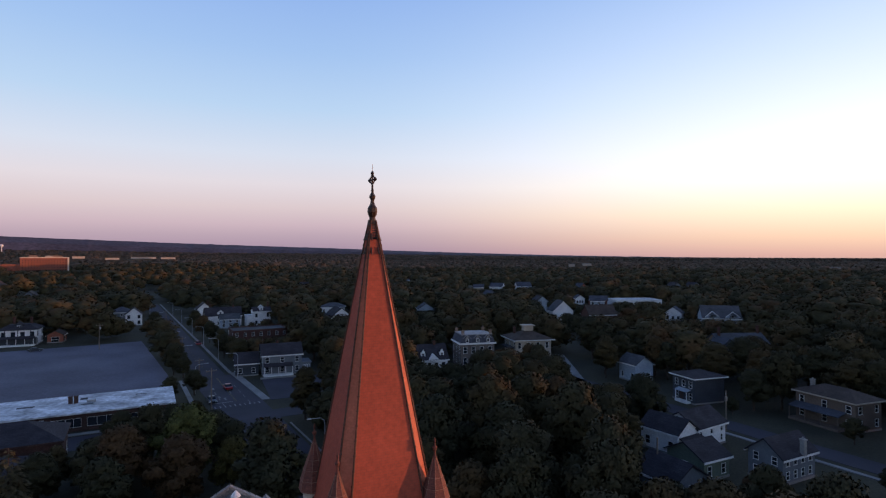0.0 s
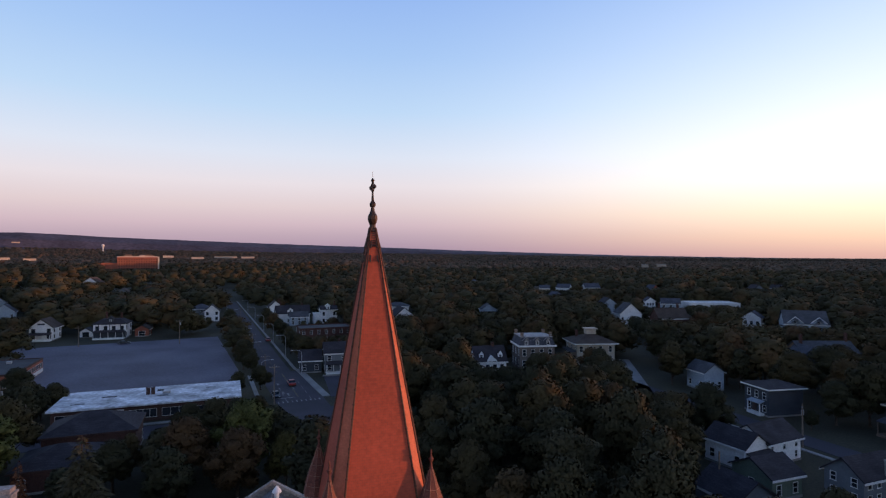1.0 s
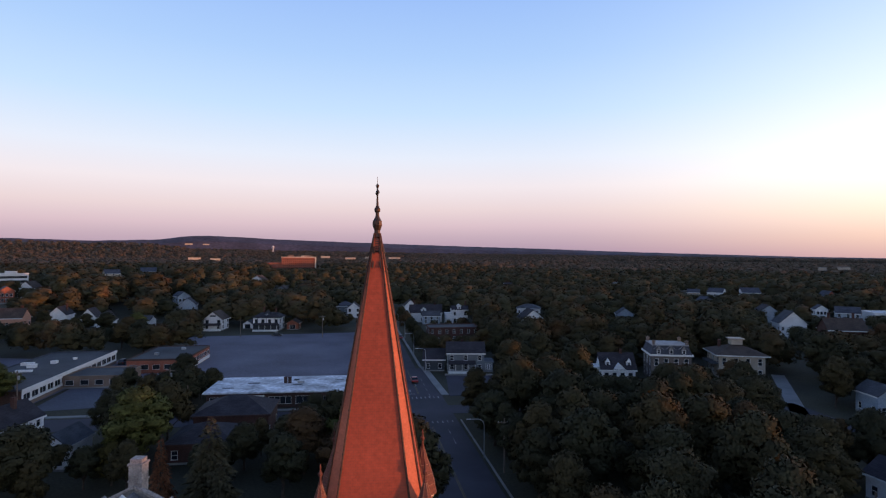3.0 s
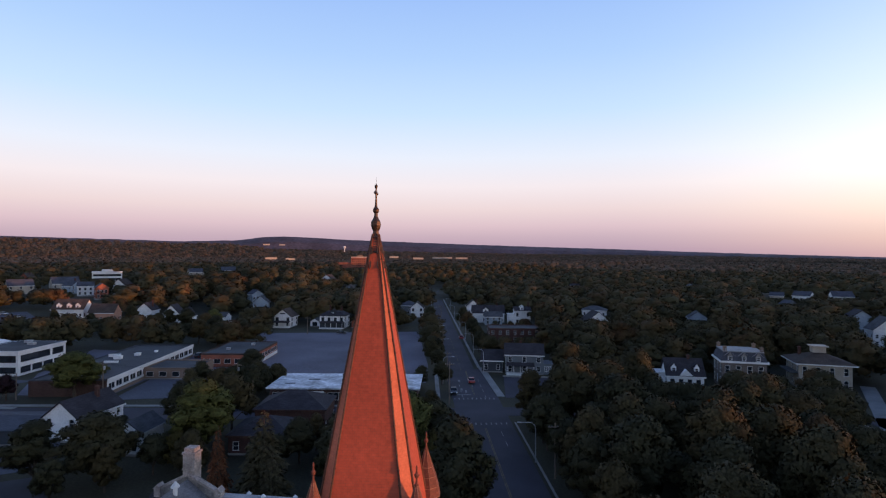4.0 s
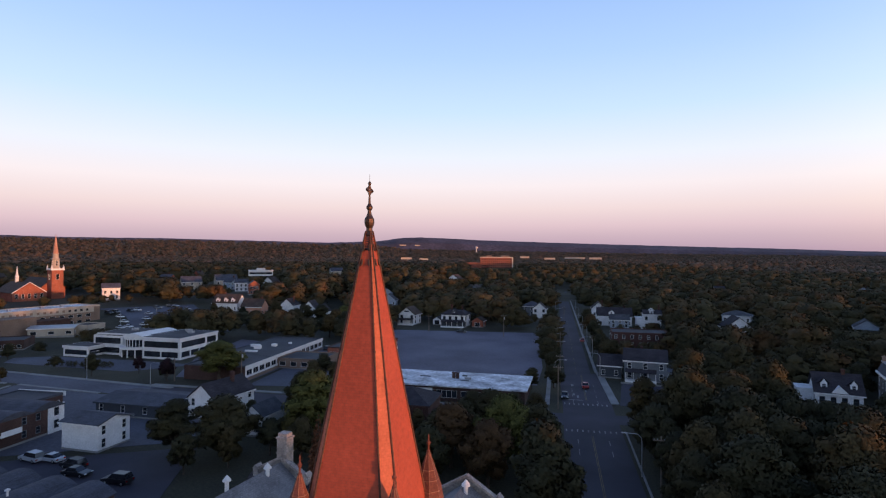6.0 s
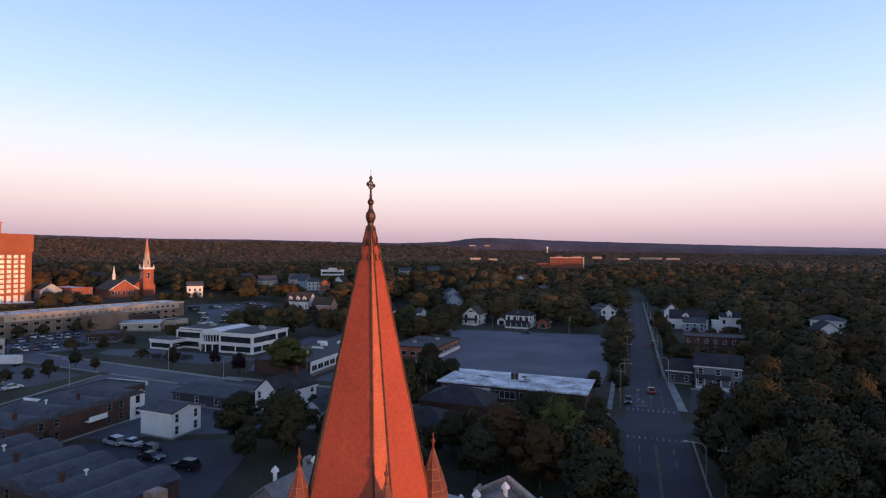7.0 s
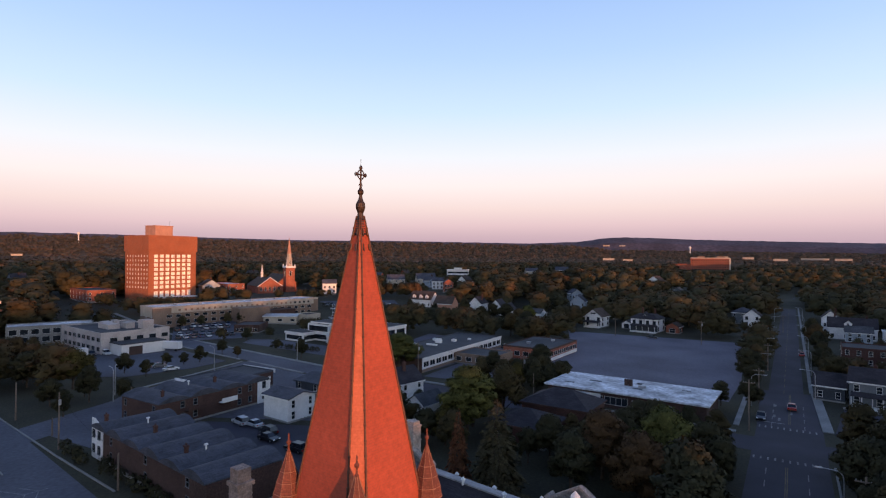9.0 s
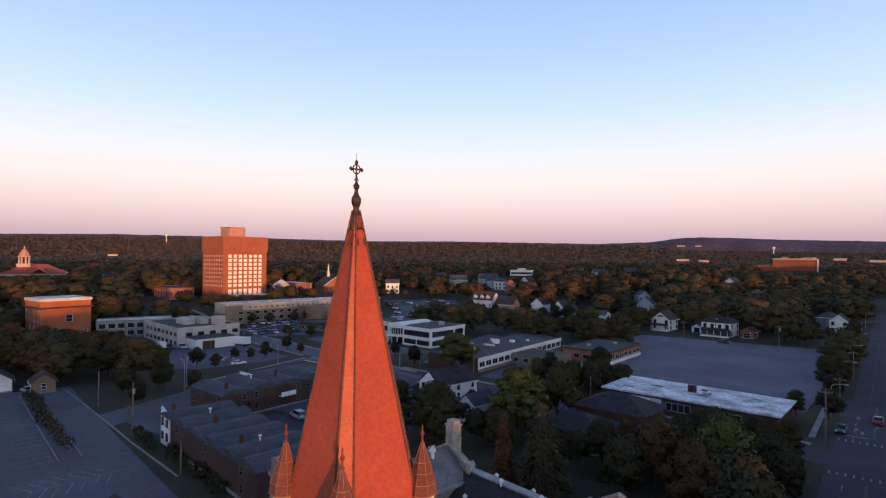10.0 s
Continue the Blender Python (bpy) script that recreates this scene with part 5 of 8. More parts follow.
big = house("large white wooden house with dormers under a dark roof", -287.0, 168.0, 15.0, 10.0, 4.6, rot=33, pitch=42, cols=(4, 2, 0, 2), roofm=SHINGLE_BROWN, seen=1.5, chim=((-3, 1, 5.4),))
for px in (-4.4, 0.4, 4.6):
    dormer(big, Matrix.Translation((px, -4.4, 5.0)), 2.2, 1.7, CLAP_WHITE, SHINGLE_BROWN)
house("pink brick house with steep dark gables", -271.5, 175.0, 12.0, 8.0, 4.6, rot=33, pitch=44, wall=BRICK_PINK, cols=(3, 2, 0, 2), roofm=SHINGLE_BROWN, seen=1.5, chim=((4, 0.5, 5.2),))
house("white gabled house with tall chimney at the lot's far edge", -266.0, 194.0, 8.0, 9.0, 5.0, rot=33, axis="y", pitch=42, cols=(2, 2, 0, 2), roofm=SHINGLE, seen=2, chim=((2.5, 0, 5.0),))
house("white house with long porch behind the lot", -225.0, 207.0, 7.0, 7.0, 4.6, rot=24, pitch=30, cols=(3, 2, 0, 2), roofm=SHINGLE_GREY, seen=2.0)
house("pale blue gabled house behind trees", -251.0, 258.0, 9.0, 9.0, 6.5, rot=40, axis="y", wall=CLAP_BLUE, pitch=40, cols=(2, 2, 0, 2), roofm=SHINGLE_MID, seen=3.0)
house("white gabled house beside the main street", -160.0, 293.0, 7.5, 8.0, 5.8, rot=GA, axis="y", pitch=40, cols=(2, 2, 0, 2), win=(1.1, 1.6), frame_mat=CLAP_DARK, eaves=TRIM, roofm=SHINGLE, seen=2.0)
house("grey house with hipped roof beside the main street", -172.0, 303.0, 10.0, 9.0, 5.6, "hip", rot=GA, wall=CLAP_GREY, pitch=30, cols=(3, 2, 0, 2), roofm=SHINGLE_MID, seen=3.0)

# ---------------------------------------------------------------- dwellings right of the main street
g1 = house("grey two-storey wooden house with porch and dark roof", -50.4, 177.2, 11.4, 9.0, 6.0, rot=22, wall=CLAP_GREY, roofm=SHINGLE, pitch=30, cols=(3, 3, 0, 2), win=(1.0, 1.5), chim=((-1, 0.5, 3.4),), seen=0.5)
porch(g1, -5.4, 3.0, -4.5, 2.2, 2.8, 5, None, SHINGLE)
part("side_bay", Mesh().box(5.72, 8.4, -4.0, 2.0, 0, 3.0).box(5.7, 8.7, -4.3, 2.3, 3.0, 3.3), CLAP_GREY, g1, "low grey side bay")
for px in (6.4, 7.1, 7.8):
    put_window(g1, Matrix.Translation((px, -4.03, 1.7)), 0.5, 1.5)
part("lot_wall", Mesh().box(-6.5, 8.5, -9.2, -8.9, 0, 0.5), CONCRETE, g1, "low pale concrete wall before the house")
house("dark grey single-storey side wing with dark roof", -60.0, 174.6, 6.4, 8.0, 3.8, rot=22, wall=CLAP_DARK, roofm=SHINGLE, pitch=32, cols=(2, 1, 0, 1), sills=(0.9,), seen=0.5, name="house_wing")
house("red brick flat-roofed shop building", -76.0, 233.0, 21.0, 13.0, 6.0, "flat", wall=BRICK_BROWN, roofm=TAR, cols=(7, 3, 0, 2), sills=(1.0, 3.9), name="brick_building", category="building", seen=2.0)
w1 = house("long white wooden house under a dark roof", -113.5, 291.0, 17.0, 9.0, 5.4, rot=GA, pitch=40, cols=(4, 2, 0, 2), win=(1.2, 1.6), roofm=SHINGLE, chim=((-6, 1, 5.4), (5, 0, 5.0)), seen=3.0)
dormer(w1, Matrix.Translation((-1.5, -4.2, 6.0)), 2.8, 1.3, TRIM, SHINGLE)
house("small white gabled house behind a dark roof", -128.0, 302.0, 7.0, 8.0, 7.6, rot=GA, axis="y", pitch=42, cols=(2, 2, 0, 2), roofm=SHINGLE, chim=((2.0, 0, 4.0),), seen=5.0)
house("pale blue house wing beside a white house", -106.5, 282.0, 9.0, 6.5, 4.6, rot=GA, wall=CLAP_BLUE, pitch=34, cols=(3, 2, 0, 2), win=(1.1, 1.5), sills=(0.9, 2.9), roofm=SHINGLE_GREY, seen=2.0)
w2 = house("tall white house front with dark windows", -94.6, 293.0, 8.4, 7.0, 7.4, rot=GA, pitch=26, cols=(2, 2, 0, 2), win=(1.0, 1.7), sills=(0.9, 4.4), frame_mat=CLAP_DARK, eaves=TRIM, roofm=SHINGLE, chim=((3.4, 0, 4.2),), seen=2.5)
dormer(w2, Matrix.Translation((-0.4, -3.2, 7.6)), 1.8, 1.7, CLAP_WHITE, TRIM)
part("porch_wing", Mesh().box(-7.6, -4.25, -3.4, 2.0, 0, 5.2).box(-7.9, -4.22, -3.7, 2.3, 5.2, 5.6), CLAP_WHITE, w2, "white side wing")
house("white two-storey house with dark hipped roof", -64.0, 327.0, 13.0, 10.0, 6.3, "hip", rot=10, pitch=24, cols=(4, 2, 0, 2), roofm=SHINGLE_GREY, seen=3.0)
house("pale blue gabled house among trees", -10.7, 316.0, 8.4, 8.0, 6.4, rot=10, axis="y", wall=CLAP_BLUE, pitch=34, cols=(3, 2, 0, 2), roofm=SHINGLE_GREY, seen=4.5)
d1 = house("white house with dark steep roof and two dormers", -5.0, 182.0, 9.6, 8.0, 3.6, rot=18, pitch=44, cols=(4, 2, 0, 2), win=(1.0, 1.5), frame_mat=CLAP_DARK, eaves=TRIM, roofm=SHINGLE, chim=((1.5, 0, 5.0),), seen=0.6)
dormer(d1, Matrix.Translation((-2.9, -3.2, 4.2)), 1.4, 1.3)
dormer(d1, Matrix.Translation((3.1, -3.2, 4.2)), 1.4, 1.3)
part("pediment", Mesh().quad((-1.6, -4.5, 3.5), (1.9, -4.5, 3.5), (0.15, -4.5, 5.2)).quad((-1.6, -4.5, 3.5), (0.15, -4.5, 5.2), (0.15, -2.2, 5.2)).quad((0.15, -4.5, 5.2), (1.9, -4.5, 3.5), (0.15, -2.2, 5.2)), TRIM, d1, "white pediment over the front door")
part("rear_wing", Mesh().box(-8.2, -4.85, -1.5, 3.5, 0, 3.4).prism([(-8.4, -1.7), (-4.85, -1.7), (-4.85, 3.7), (-8.4, 3.7)], 3.4, 3.7), CLAP_WHITE, d1, "white side wing")


def mansard_house():
    x, y, rot = 9.2, 189.2, 14.0
    ob = thing("mansard_house", pose(x, y, 0, 0, 0, rot), "tan brick mansion with grey slate mansard roof and iron cresting", "house")
    w, d, h = 11.2, 10.0, 7.2
    block(ob, w, d, h, BRICK_GREY, {"f": rows(w, 4, (1.0, 4.4), 1.1, 2.0), "r": rows(d, 3, (1.0, 4.4), 1.1, 2.0), "l": rows(d, 3, (1.0, 4.4), 1.1, 2.0)})
    part("cornice", Mesh().box(-w / 2 - 0.5, w / 2 + 0.5, -d / 2 - 0.5, d / 2 + 0.5, h, h + 0.5), TRIM, ob)
    m = Mesh()
    m.box(-w / 2 - 0.2, w / 2 + 0.2, -d / 2 - 0.2, d / 2 + 0.2, h + 0.5, h + 2.9, 0.9)
    ro = part("roof", m, SHINGLE_MID, ob)
    part("roof_deck", Mesh().box(-w / 2 + 0.5, w / 2 - 0.5, -d / 2 + 0.5, d / 2 - 0.5, h + 2.9, h + 3.15), LEAD, ob)
    for px in (-3.5, 0.0, 3.5):
        dormer(ob, Matrix.Translation((px, -d / 2 - 0.1, h + 0.6)), 1.3, 1.3, DARK_STONE, LEAD)
    for px, py in ((-4.6, -3.8), (4.6, -3.8), (-4.6, 3.8), (4.6, 3.8)):
        chimney(ro, px, py, h + 1.5, h + 4.3, 0.8, BRICK_TAN)
    fence = Mesh()
    for i in range(24):
        px = -w / 2 + 0.7 + i * (w - 1.4) / 23
        fence.box(px - 0.03, px + 0.03, -d / 2 + 0.7, -d / 2 + 0.76, h + 3.15, h + 3.75)
    fence.box(-w / 2 + 0.7, w / 2 - 0.7, -d / 2 + 0.7, -d / 2 + 0.76, h + 3.6, h + 3.66)
    part("cresting", fence, METAL_GREY, ob)
    keep(x, y, rot, w + 4, d + 4, 4.0)


mansard_house()


def villa():
    ob = house("cream villa with broad hipped roof and rooftop lantern", 28.6, 199.8, 12.6, 11.5, 7.0, "hip", rot=12, wall=CREAM, roofm=SHINGLE_BROWN, pitch=22, cols=(4, 4, 0, 3), sills=(1.0, 4.3), win=(1.0, 1.9), over=1.1, chim=((-4, 2, 3.6), (2.5, 3, 3.8)), name="villa", seen=4.5)
    part("lantern", Mesh().box(-1.6, 1.6, -1.4, 1.4, 9.6, 11.2).box(-2.1, 2.1, -1.9, 1.9, 11.2, 11.5), CREAM, ob, "square rooftop lantern")
    part("porch_roof", Mesh().box(-8.4, -6.3, -5.0, 4.0, 4.2, 4.6), SHINGLE_GREY, ob)


villa()
house("red brick house with steep red roof", 76.1, 280.7, 14.0, 10.0, 7.0, rot=10, wall=BRICK_BROWN, roofm=SHINGLE_BROWN, pitch=40, cols=(4, 2, 0, 2), chim=((-5, 0, 6.4), (4, 0, 6.4)), seen=5)
house("white flat-roofed industrial building", 126.5, 376.7, 30.0, 18.0, 6.5, "flat", rot=5, wall=PANEL_WHITE, roofm=MEMBRANE, cols=(6, 3, 0, 2), sills=(1.0, 3.9), name="flat_building", category="building", seen=4)
tg = house("large blue-grey house with twin white gables", 128.0, 266.0, 16.0, 12.0, 7.0, rot=-14, wall=CLAP_BLUE, roofm=SHINGLE_GREY, pitch=40, cols=(4, 3, 0, 2), seen=5)
for px in (-4.2, 4.4):
    dormer(tg, Matrix.Translation((px, -6.3, 7.0)), 5.4, 0.6, CLAP_BLUE, SHINGLE_GREY)
    part("verge_board", Mesh().tube([(px - 3.0, -6.75, 7.4), (px, -6.75, 10.0), (px + 3.0, -6.75, 7.4)], 0.2, 4), TRIM, tg)
house("dark gabled wing with white verge boards", 92.6, 192.5, 6.5, 8.0, 5.2, rot=5, axis="y", wall=CLAP_DARK, roofm=SHINGLE_MID, pitch=42, cols=(2, 1, 0, 1), eaves=TRIM, seen=1.5, name="house_wing")
house("white gabled house behind trees", 60.8, 298.8, 11.0, 9.0, 7.0, rot=10, axis="y", pitch=42, cols=(2, 2, 0, 2), roofm=SHINGLE_GREY, seen=5)
house("white-trimmed brick house with two tall chimneys", 100.0, 197.5, 17.0, 10.0, 5.6, rot=5, wall=BRICK_TAN, roofm=SHINGLE_GREY, pitch=32, cols=(4, 2, 0, 2), chim=((-7, -1, 5.4), (7.5, 0, 5.8)), seen=3)
h3 = house("dark two-storey house with white eaves and hipped roof", 62.0, 143.6, 7.4, 8.8, 6.1, "hip", rot=-72, wall=CLAP_DARK, roofm=SHINGLE, pitch=18, cols=(3, 0, 0, 2), over=0.65, seen=1.4, door=("f", 2.6))
porch(h3, -1.6, 2.4, -3.7, 2.0, 2.7, 2, None, CLAP_BLUE)
h4 = house("brown two-storey house with deep pillared porch", 82.6, 124.6, 12.6, 7.6, 5.9, "hip", rot=-70, wall=CLAP_BROWN, roofm=SHINGLE_BROWN, pitch=24, cols=(3, 2, 0, 2), over=0.6, chim=((-4.5, -1, 2.6),), stack=CONCRETE, eaves=CREAM, seen=1.2)
porch(h4, -6.2, 4.6, -3.8, 2.6, 2.9, 4, CLAP_BROWN, SHINGLE_MID)
house("white wooden house with grey gabled roof", 47.2, 113.1, 9.0, 7.0, 4.0, rot=33, roofm=SHINGLE, pitch=32, cols=(3, 2, 0, 2), sills=(0.7, 2.5), win=(0.7, 1.1), seen=1.0)
h5 = house("white wooden house with dark roof and glazed porch", 40.9, 109.4, 6.0, 7.5, 4.0, rot=33, axis="y", roofm=SHINGLE, pitch=34, cols=(2, 2, 0, 2), sills=(0.9,), seen=1.2)
porch(h5, -2.6, 3.2, -3.75, 2.6, 2.4, 4, None, SHINGLE)
house("dull green cottage with dark roof", 41.0, 98.2, 6.0, 7.0, 3.4, rot=27, wall=CLAP_GREEN, roofm=SHINGLE, pitch=28, cols=(2, 2, 0, 1), sills=(0.8,), win=(0.9, 1.5), seen=0.6)
house("blue-grey house with white-trimmed gable and chimney", 53.8, 96.7, 8.4, 5.6, 4.3, rot=27, wall=CLAP_GREY, roofm=SHINGLE, pitch=38, cols=(4, 2, 0, 2), sills=(0.8, 2.9), win=(0.8, 1.2), chim=((0.6, -3.1, 2.4),), stack=CONCRETE, seen=0.3)
house("dark grey cottage with white-framed windows", 33.5, 90.5, 7.0, 7.0, 3.0, rot=27, axis="y", wall=CLAP_GREY, roofm=SHINGLE, pitch=32, cols=(3, 2, 0, 1), sills=(0.8,), win=(0.9, 1.5), seen=0.3)
house("blue-grey house with white porch posts", 54.5, 166.0, 6.0, 7.0, 5.0, rot=20, axis="y", wall=CLAP_BLUE, roofm=SHINGLE_GREY, pitch=34, cols=(2, 3, 0, 2), seen=0.8)


# ---------------------------------------------------------------- larger buildings to the west
def tall_block():
    a, c = Vector((-330.4, 18.4, 0)), Vector((-347.1, 43.4, 0))
    rot = math.degrees(math.atan2((c - a).y, (c - a).x)) - 90
    ex = Vector((math.cos(radians(rot)), math.sin(radians(rot)), 0))
    w, d, h = 22.0, (c - a).length, 37.5
    m = (a + c) / 2 - ex * w / 2
    z = rise(m.x, m.y) - 0.6
    ob = thing("office_tower", pose(m.x, m.y, z, 0, 0, rot), "orange brick office tower with rows of square windows lit by sunset", "tower block")
    cell = d / 8.2
    holes = {"r": [(cell * (0.9 + i * 0.95), 7.2 + j * 2.52, 2.3, 1.75) for j in range(8) for i in range(7)] + [(cell * (0.9 + i * 0.95), 2.4, 2.3, 3.4) for i in range(7)],
             "f": [(1.6 + i * 2.65, 7.5 + j * 2.52, 0.85, 1.1) for j in range(8) for i in range(8)], "l": [], "b": []}
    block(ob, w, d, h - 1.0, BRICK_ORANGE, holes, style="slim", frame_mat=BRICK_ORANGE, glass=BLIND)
    part("attic", Mesh().box(-w / 2 - 0.5, w / 2 + 0.5, -d / 2 - 0.5, d / 2 + 0.5, 28.3, h), BRICK_ORANGE, ob, "blind brick attic storey")
    part("plant_room", Mesh().box(-5, 4.5, -7, 4.0, h, h + 5.6).box(-5.3, 4.8, -7.3, 4.3, h + 5.6, h + 6.0), BRICK_PINK, ob, "pinkish brick plant room on the roof")
    part("mast", Mesh().tube([(3, 3, h + 6), (3, 3, h + 9)], 0.08, 5), METAL_GREY, ob)
    part("canopy", Mesh().box(w / 2 - 1, w / 2 + 6.0, -9, 12, 1.8, 2.4), PANEL_WHITE, ob, "broad white entrance canopy")
    keep(m.x, m.y, rot, w + 6, d + 6, 0.5)


tall_block()


def brick_church():
    t = Vector((-382.0, 106.0, 0))
    rot = 8.0
    ob = thing("brick_church", pose(t.x, t.y, rise(t.x, t.y), 0, 0, rot), "red brick church with white belfry and pointed steeple", "church")
    part("tower", Mesh().box(-3.1, 3.1, -3.1, 3.1, -0.5, 17.0), BRICK_RED, ob)
    part("tower_cornice", Mesh().box(-3.5, 3.5, -3.5, 3.5, 17.0, 18.0), TRIM, ob)
    for px in (-3.1, 3.1):
        for py in (-3.1, 3.1):
            part("corner_urn", Mesh().lathe(px, py, [(18.0, 0.4), (18.8, 0.45), (19.6, 0.1), (20.2, 0.05)], 6), TRIM, ob)
    part("belfry", Mesh().lathe(0, 0, [(18.0, 2.5), (18.8, 2.4), (18.9, 1.95), (23.4, 1.85), (23.5, 2.3), (24.0, 2.3), (24.1, 1.55), (26.6, 1.45), (26.7, 1.8), (27.0, 1.8)], 8, math.pi / 8), CREAM, ob, "pale octagonal belfry")
    # pale steeple given a pink colour in place of sunset light on it
    part("steeple", Mesh().lathe(0, 0, [(27.0, 1.5), (38.5, 0.05)], 8, math.pi / 8), BRICK_PINK, ob, "slender pointed steeple, pink sunset light put into its colour")
    for s in range(4):
        mm = pose(0, 0, 0, 0, 0, 90 * s)
        put_window(ob, mm @ Matrix.Translation((0, -3.2, 13.0)), 1.5, 3.4, "sash")
        put_window(ob, mm @ Matrix.Translation((0, -1.9, 21.2)), 0.8, 2.8, "sash")
    w, d, h = 34.0, 13.0, 6.5
    b = Mesh().box(-w - 3, -3.0, -d / 2, d / 2, -0.5, h)
    part("nave", b, BRICK_RED, ob)
    r, rr = gable_roof(w, d, h, 40, 0.5)
    r.v = [(x - w / 2 - 3.4, y, z) for x, y, z in r.v]
    part("nave_roof", r, SHINGLE_BROWN, ob)
    for e in gable_ends(w, d, h, rr):
        e.v = [(x - w / 2 - 3.4, y, z) for x, y, z in e.v]
        part("nave_gable", e, BRICK_RED, ob)
    # front wing with a gable toward the town
    r2, rr2 = gable_roof(26, 16, 5.0, 34, 0.5)
    r2.v = [(x - 2, y - 17, z) for x, y, z in r2.v]
    part("wing_roof", r2, SHINGLE_BROWN, ob)
    part("wing", Mesh().box(-15, 11, -25, -9, -0.5, 5.0), BRICK_RED, ob)
    for e2 in gable_ends(26, 16, 5.0, rr2):
        e2.v = [(x - 2, y - 17, z) for x, y, z in e2.v]
        part("wing_gable", e2, BRICK_RED, ob)
    for i in range(5):
        put_window(ob, pose(11.12, -23 + i * 3.0, 2.9, 0, 0, 90), 1.3, 2.6)
    part("verge_board", Mesh().tube([(11.6, -25.5, 4.7), (11.6, -17, 10.7), (11.6, -8.5, 4.7)], 0.22, 4), TRIM, ob)
    part("turret", Mesh().lathe(-7, -17, [(9.5, 0.9), (13.0, 0.9), (13.1, 1.2), (13.5, 1.2), (13.6, 0.8), (19.5, 0.05)], 8), TRIM, ob, "small white roof turret")
    keep(t.x - 8, t.y - 6, rot, 48, 44, 1.0)


brick_church()


def courthouse():
    x, y = -540.0, -135.0
    ob = thing("town_hall", pose(x, y, rise(x, y), 0, 0, 10), "red-roofed hall with pale cupola", "public building")
    part("wall", Mesh().box(-14, 14, -22, 22, 0, 9), CREAM, ob)
    r, rr = hip_roof(28, 44, 9, 28, 0.6)
    part("roof", r, mat("red_roof", (0.30, 0.07, 0.04), 0.8), ob)
    part("drum", Mesh().box(-4.6, 4.6, -12.6, -3.4, 9, 16.5).box(-5.0, 5.0, -13.0, -3.0, 16.5, 17.2), CREAM, ob, "pale square tower base")
    for s in range(8):
        a = math.pi / 8 + s * math.pi / 4
        part("belfry_pier", Mesh().lathe(3.6 * math.cos(a), -8 + 3.6 * math.sin(a), [(17.2, 0.75), (22.8, 0.7)], 6), CREAM, ob)
    part("belfry_core", Mesh().lathe(0, -8, [(17.2, 2.9), (22.8, 2.9)], 8), BRICK_DARK, ob)
    part("belfry_cornice", Mesh().lathe(0, -8, [(22.8, 4.7), (23.5, 4.9), (23.6, 4.0)], 8, math.pi / 8), CREAM, ob)
    part("cupola", Mesh().lathe(0, -8, [(23.6, 4.0), (25.5, 3.5), (27.5, 2.5), (29.3, 1.2), (29.4, 0.6), (31, 0.5), (32.5, 0.05)], 8, math.pi / 8), BRICK_PINK, ob)
    g, gr = gable_roof(8, 12, 9, 35, 0.4)
    g.v = [(xx + 13, yy + 4, zz) for xx, yy, zz in g.v]
    part("portico_roof", g, CREAM, ob)
    for i in range(12):
        put_window(ob, pose(14.05, -19 + i * 3.4, 5.0, 0, 0, 90), 1.3, 2.6)
    keep(x, y, 10, 34, 50, 6)


courthouse()


def orange_hall():
    x, y = -239.6, -40.2
    ob = thing("brick_hall", pose(x, y, rise(x, y), 0, 0, 33), "four-storey orange brick hall with pale cornice and arched window", "public building")
    w, d, h = 16.0, 17.4, 16.6
    block(ob, w, d, h, BRICK_ORANGE, {"r": [(8.6, 8.0, 2.2, 2.6), (3.0, 3.0, 1.0, 1.8), (15.0, 3.0, 1.0, 1.8)], "f": rows(w, 4, (1.5, 5.0, 8.5, 11.6), 1.0, 1.7)})
    part("cornice", Mesh().box(-w / 2 - 0.6, w / 2 + 0.6, -d / 2 - 0.6, d / 2 + 0.6, 13.4, 14.0), BRICK_DARK, ob)
    part("parapet", Mesh().box(-w / 2 - 0.3, w / 2 + 0.3, -d / 2 - 0.3, d / 2 + 0.3, 16.2, 17.2), LIMESTONE, ob)
    part("roof", Mesh().box(-w / 2 + 0.4, w / 2 - 0.4, -d / 2 + 0.4, d / 2 - 0.4, 17.2, 17.3), MEMBRANE, ob)
    keep(x, y, 33, w + 3, d + 3, 3.5)


orange_hall()


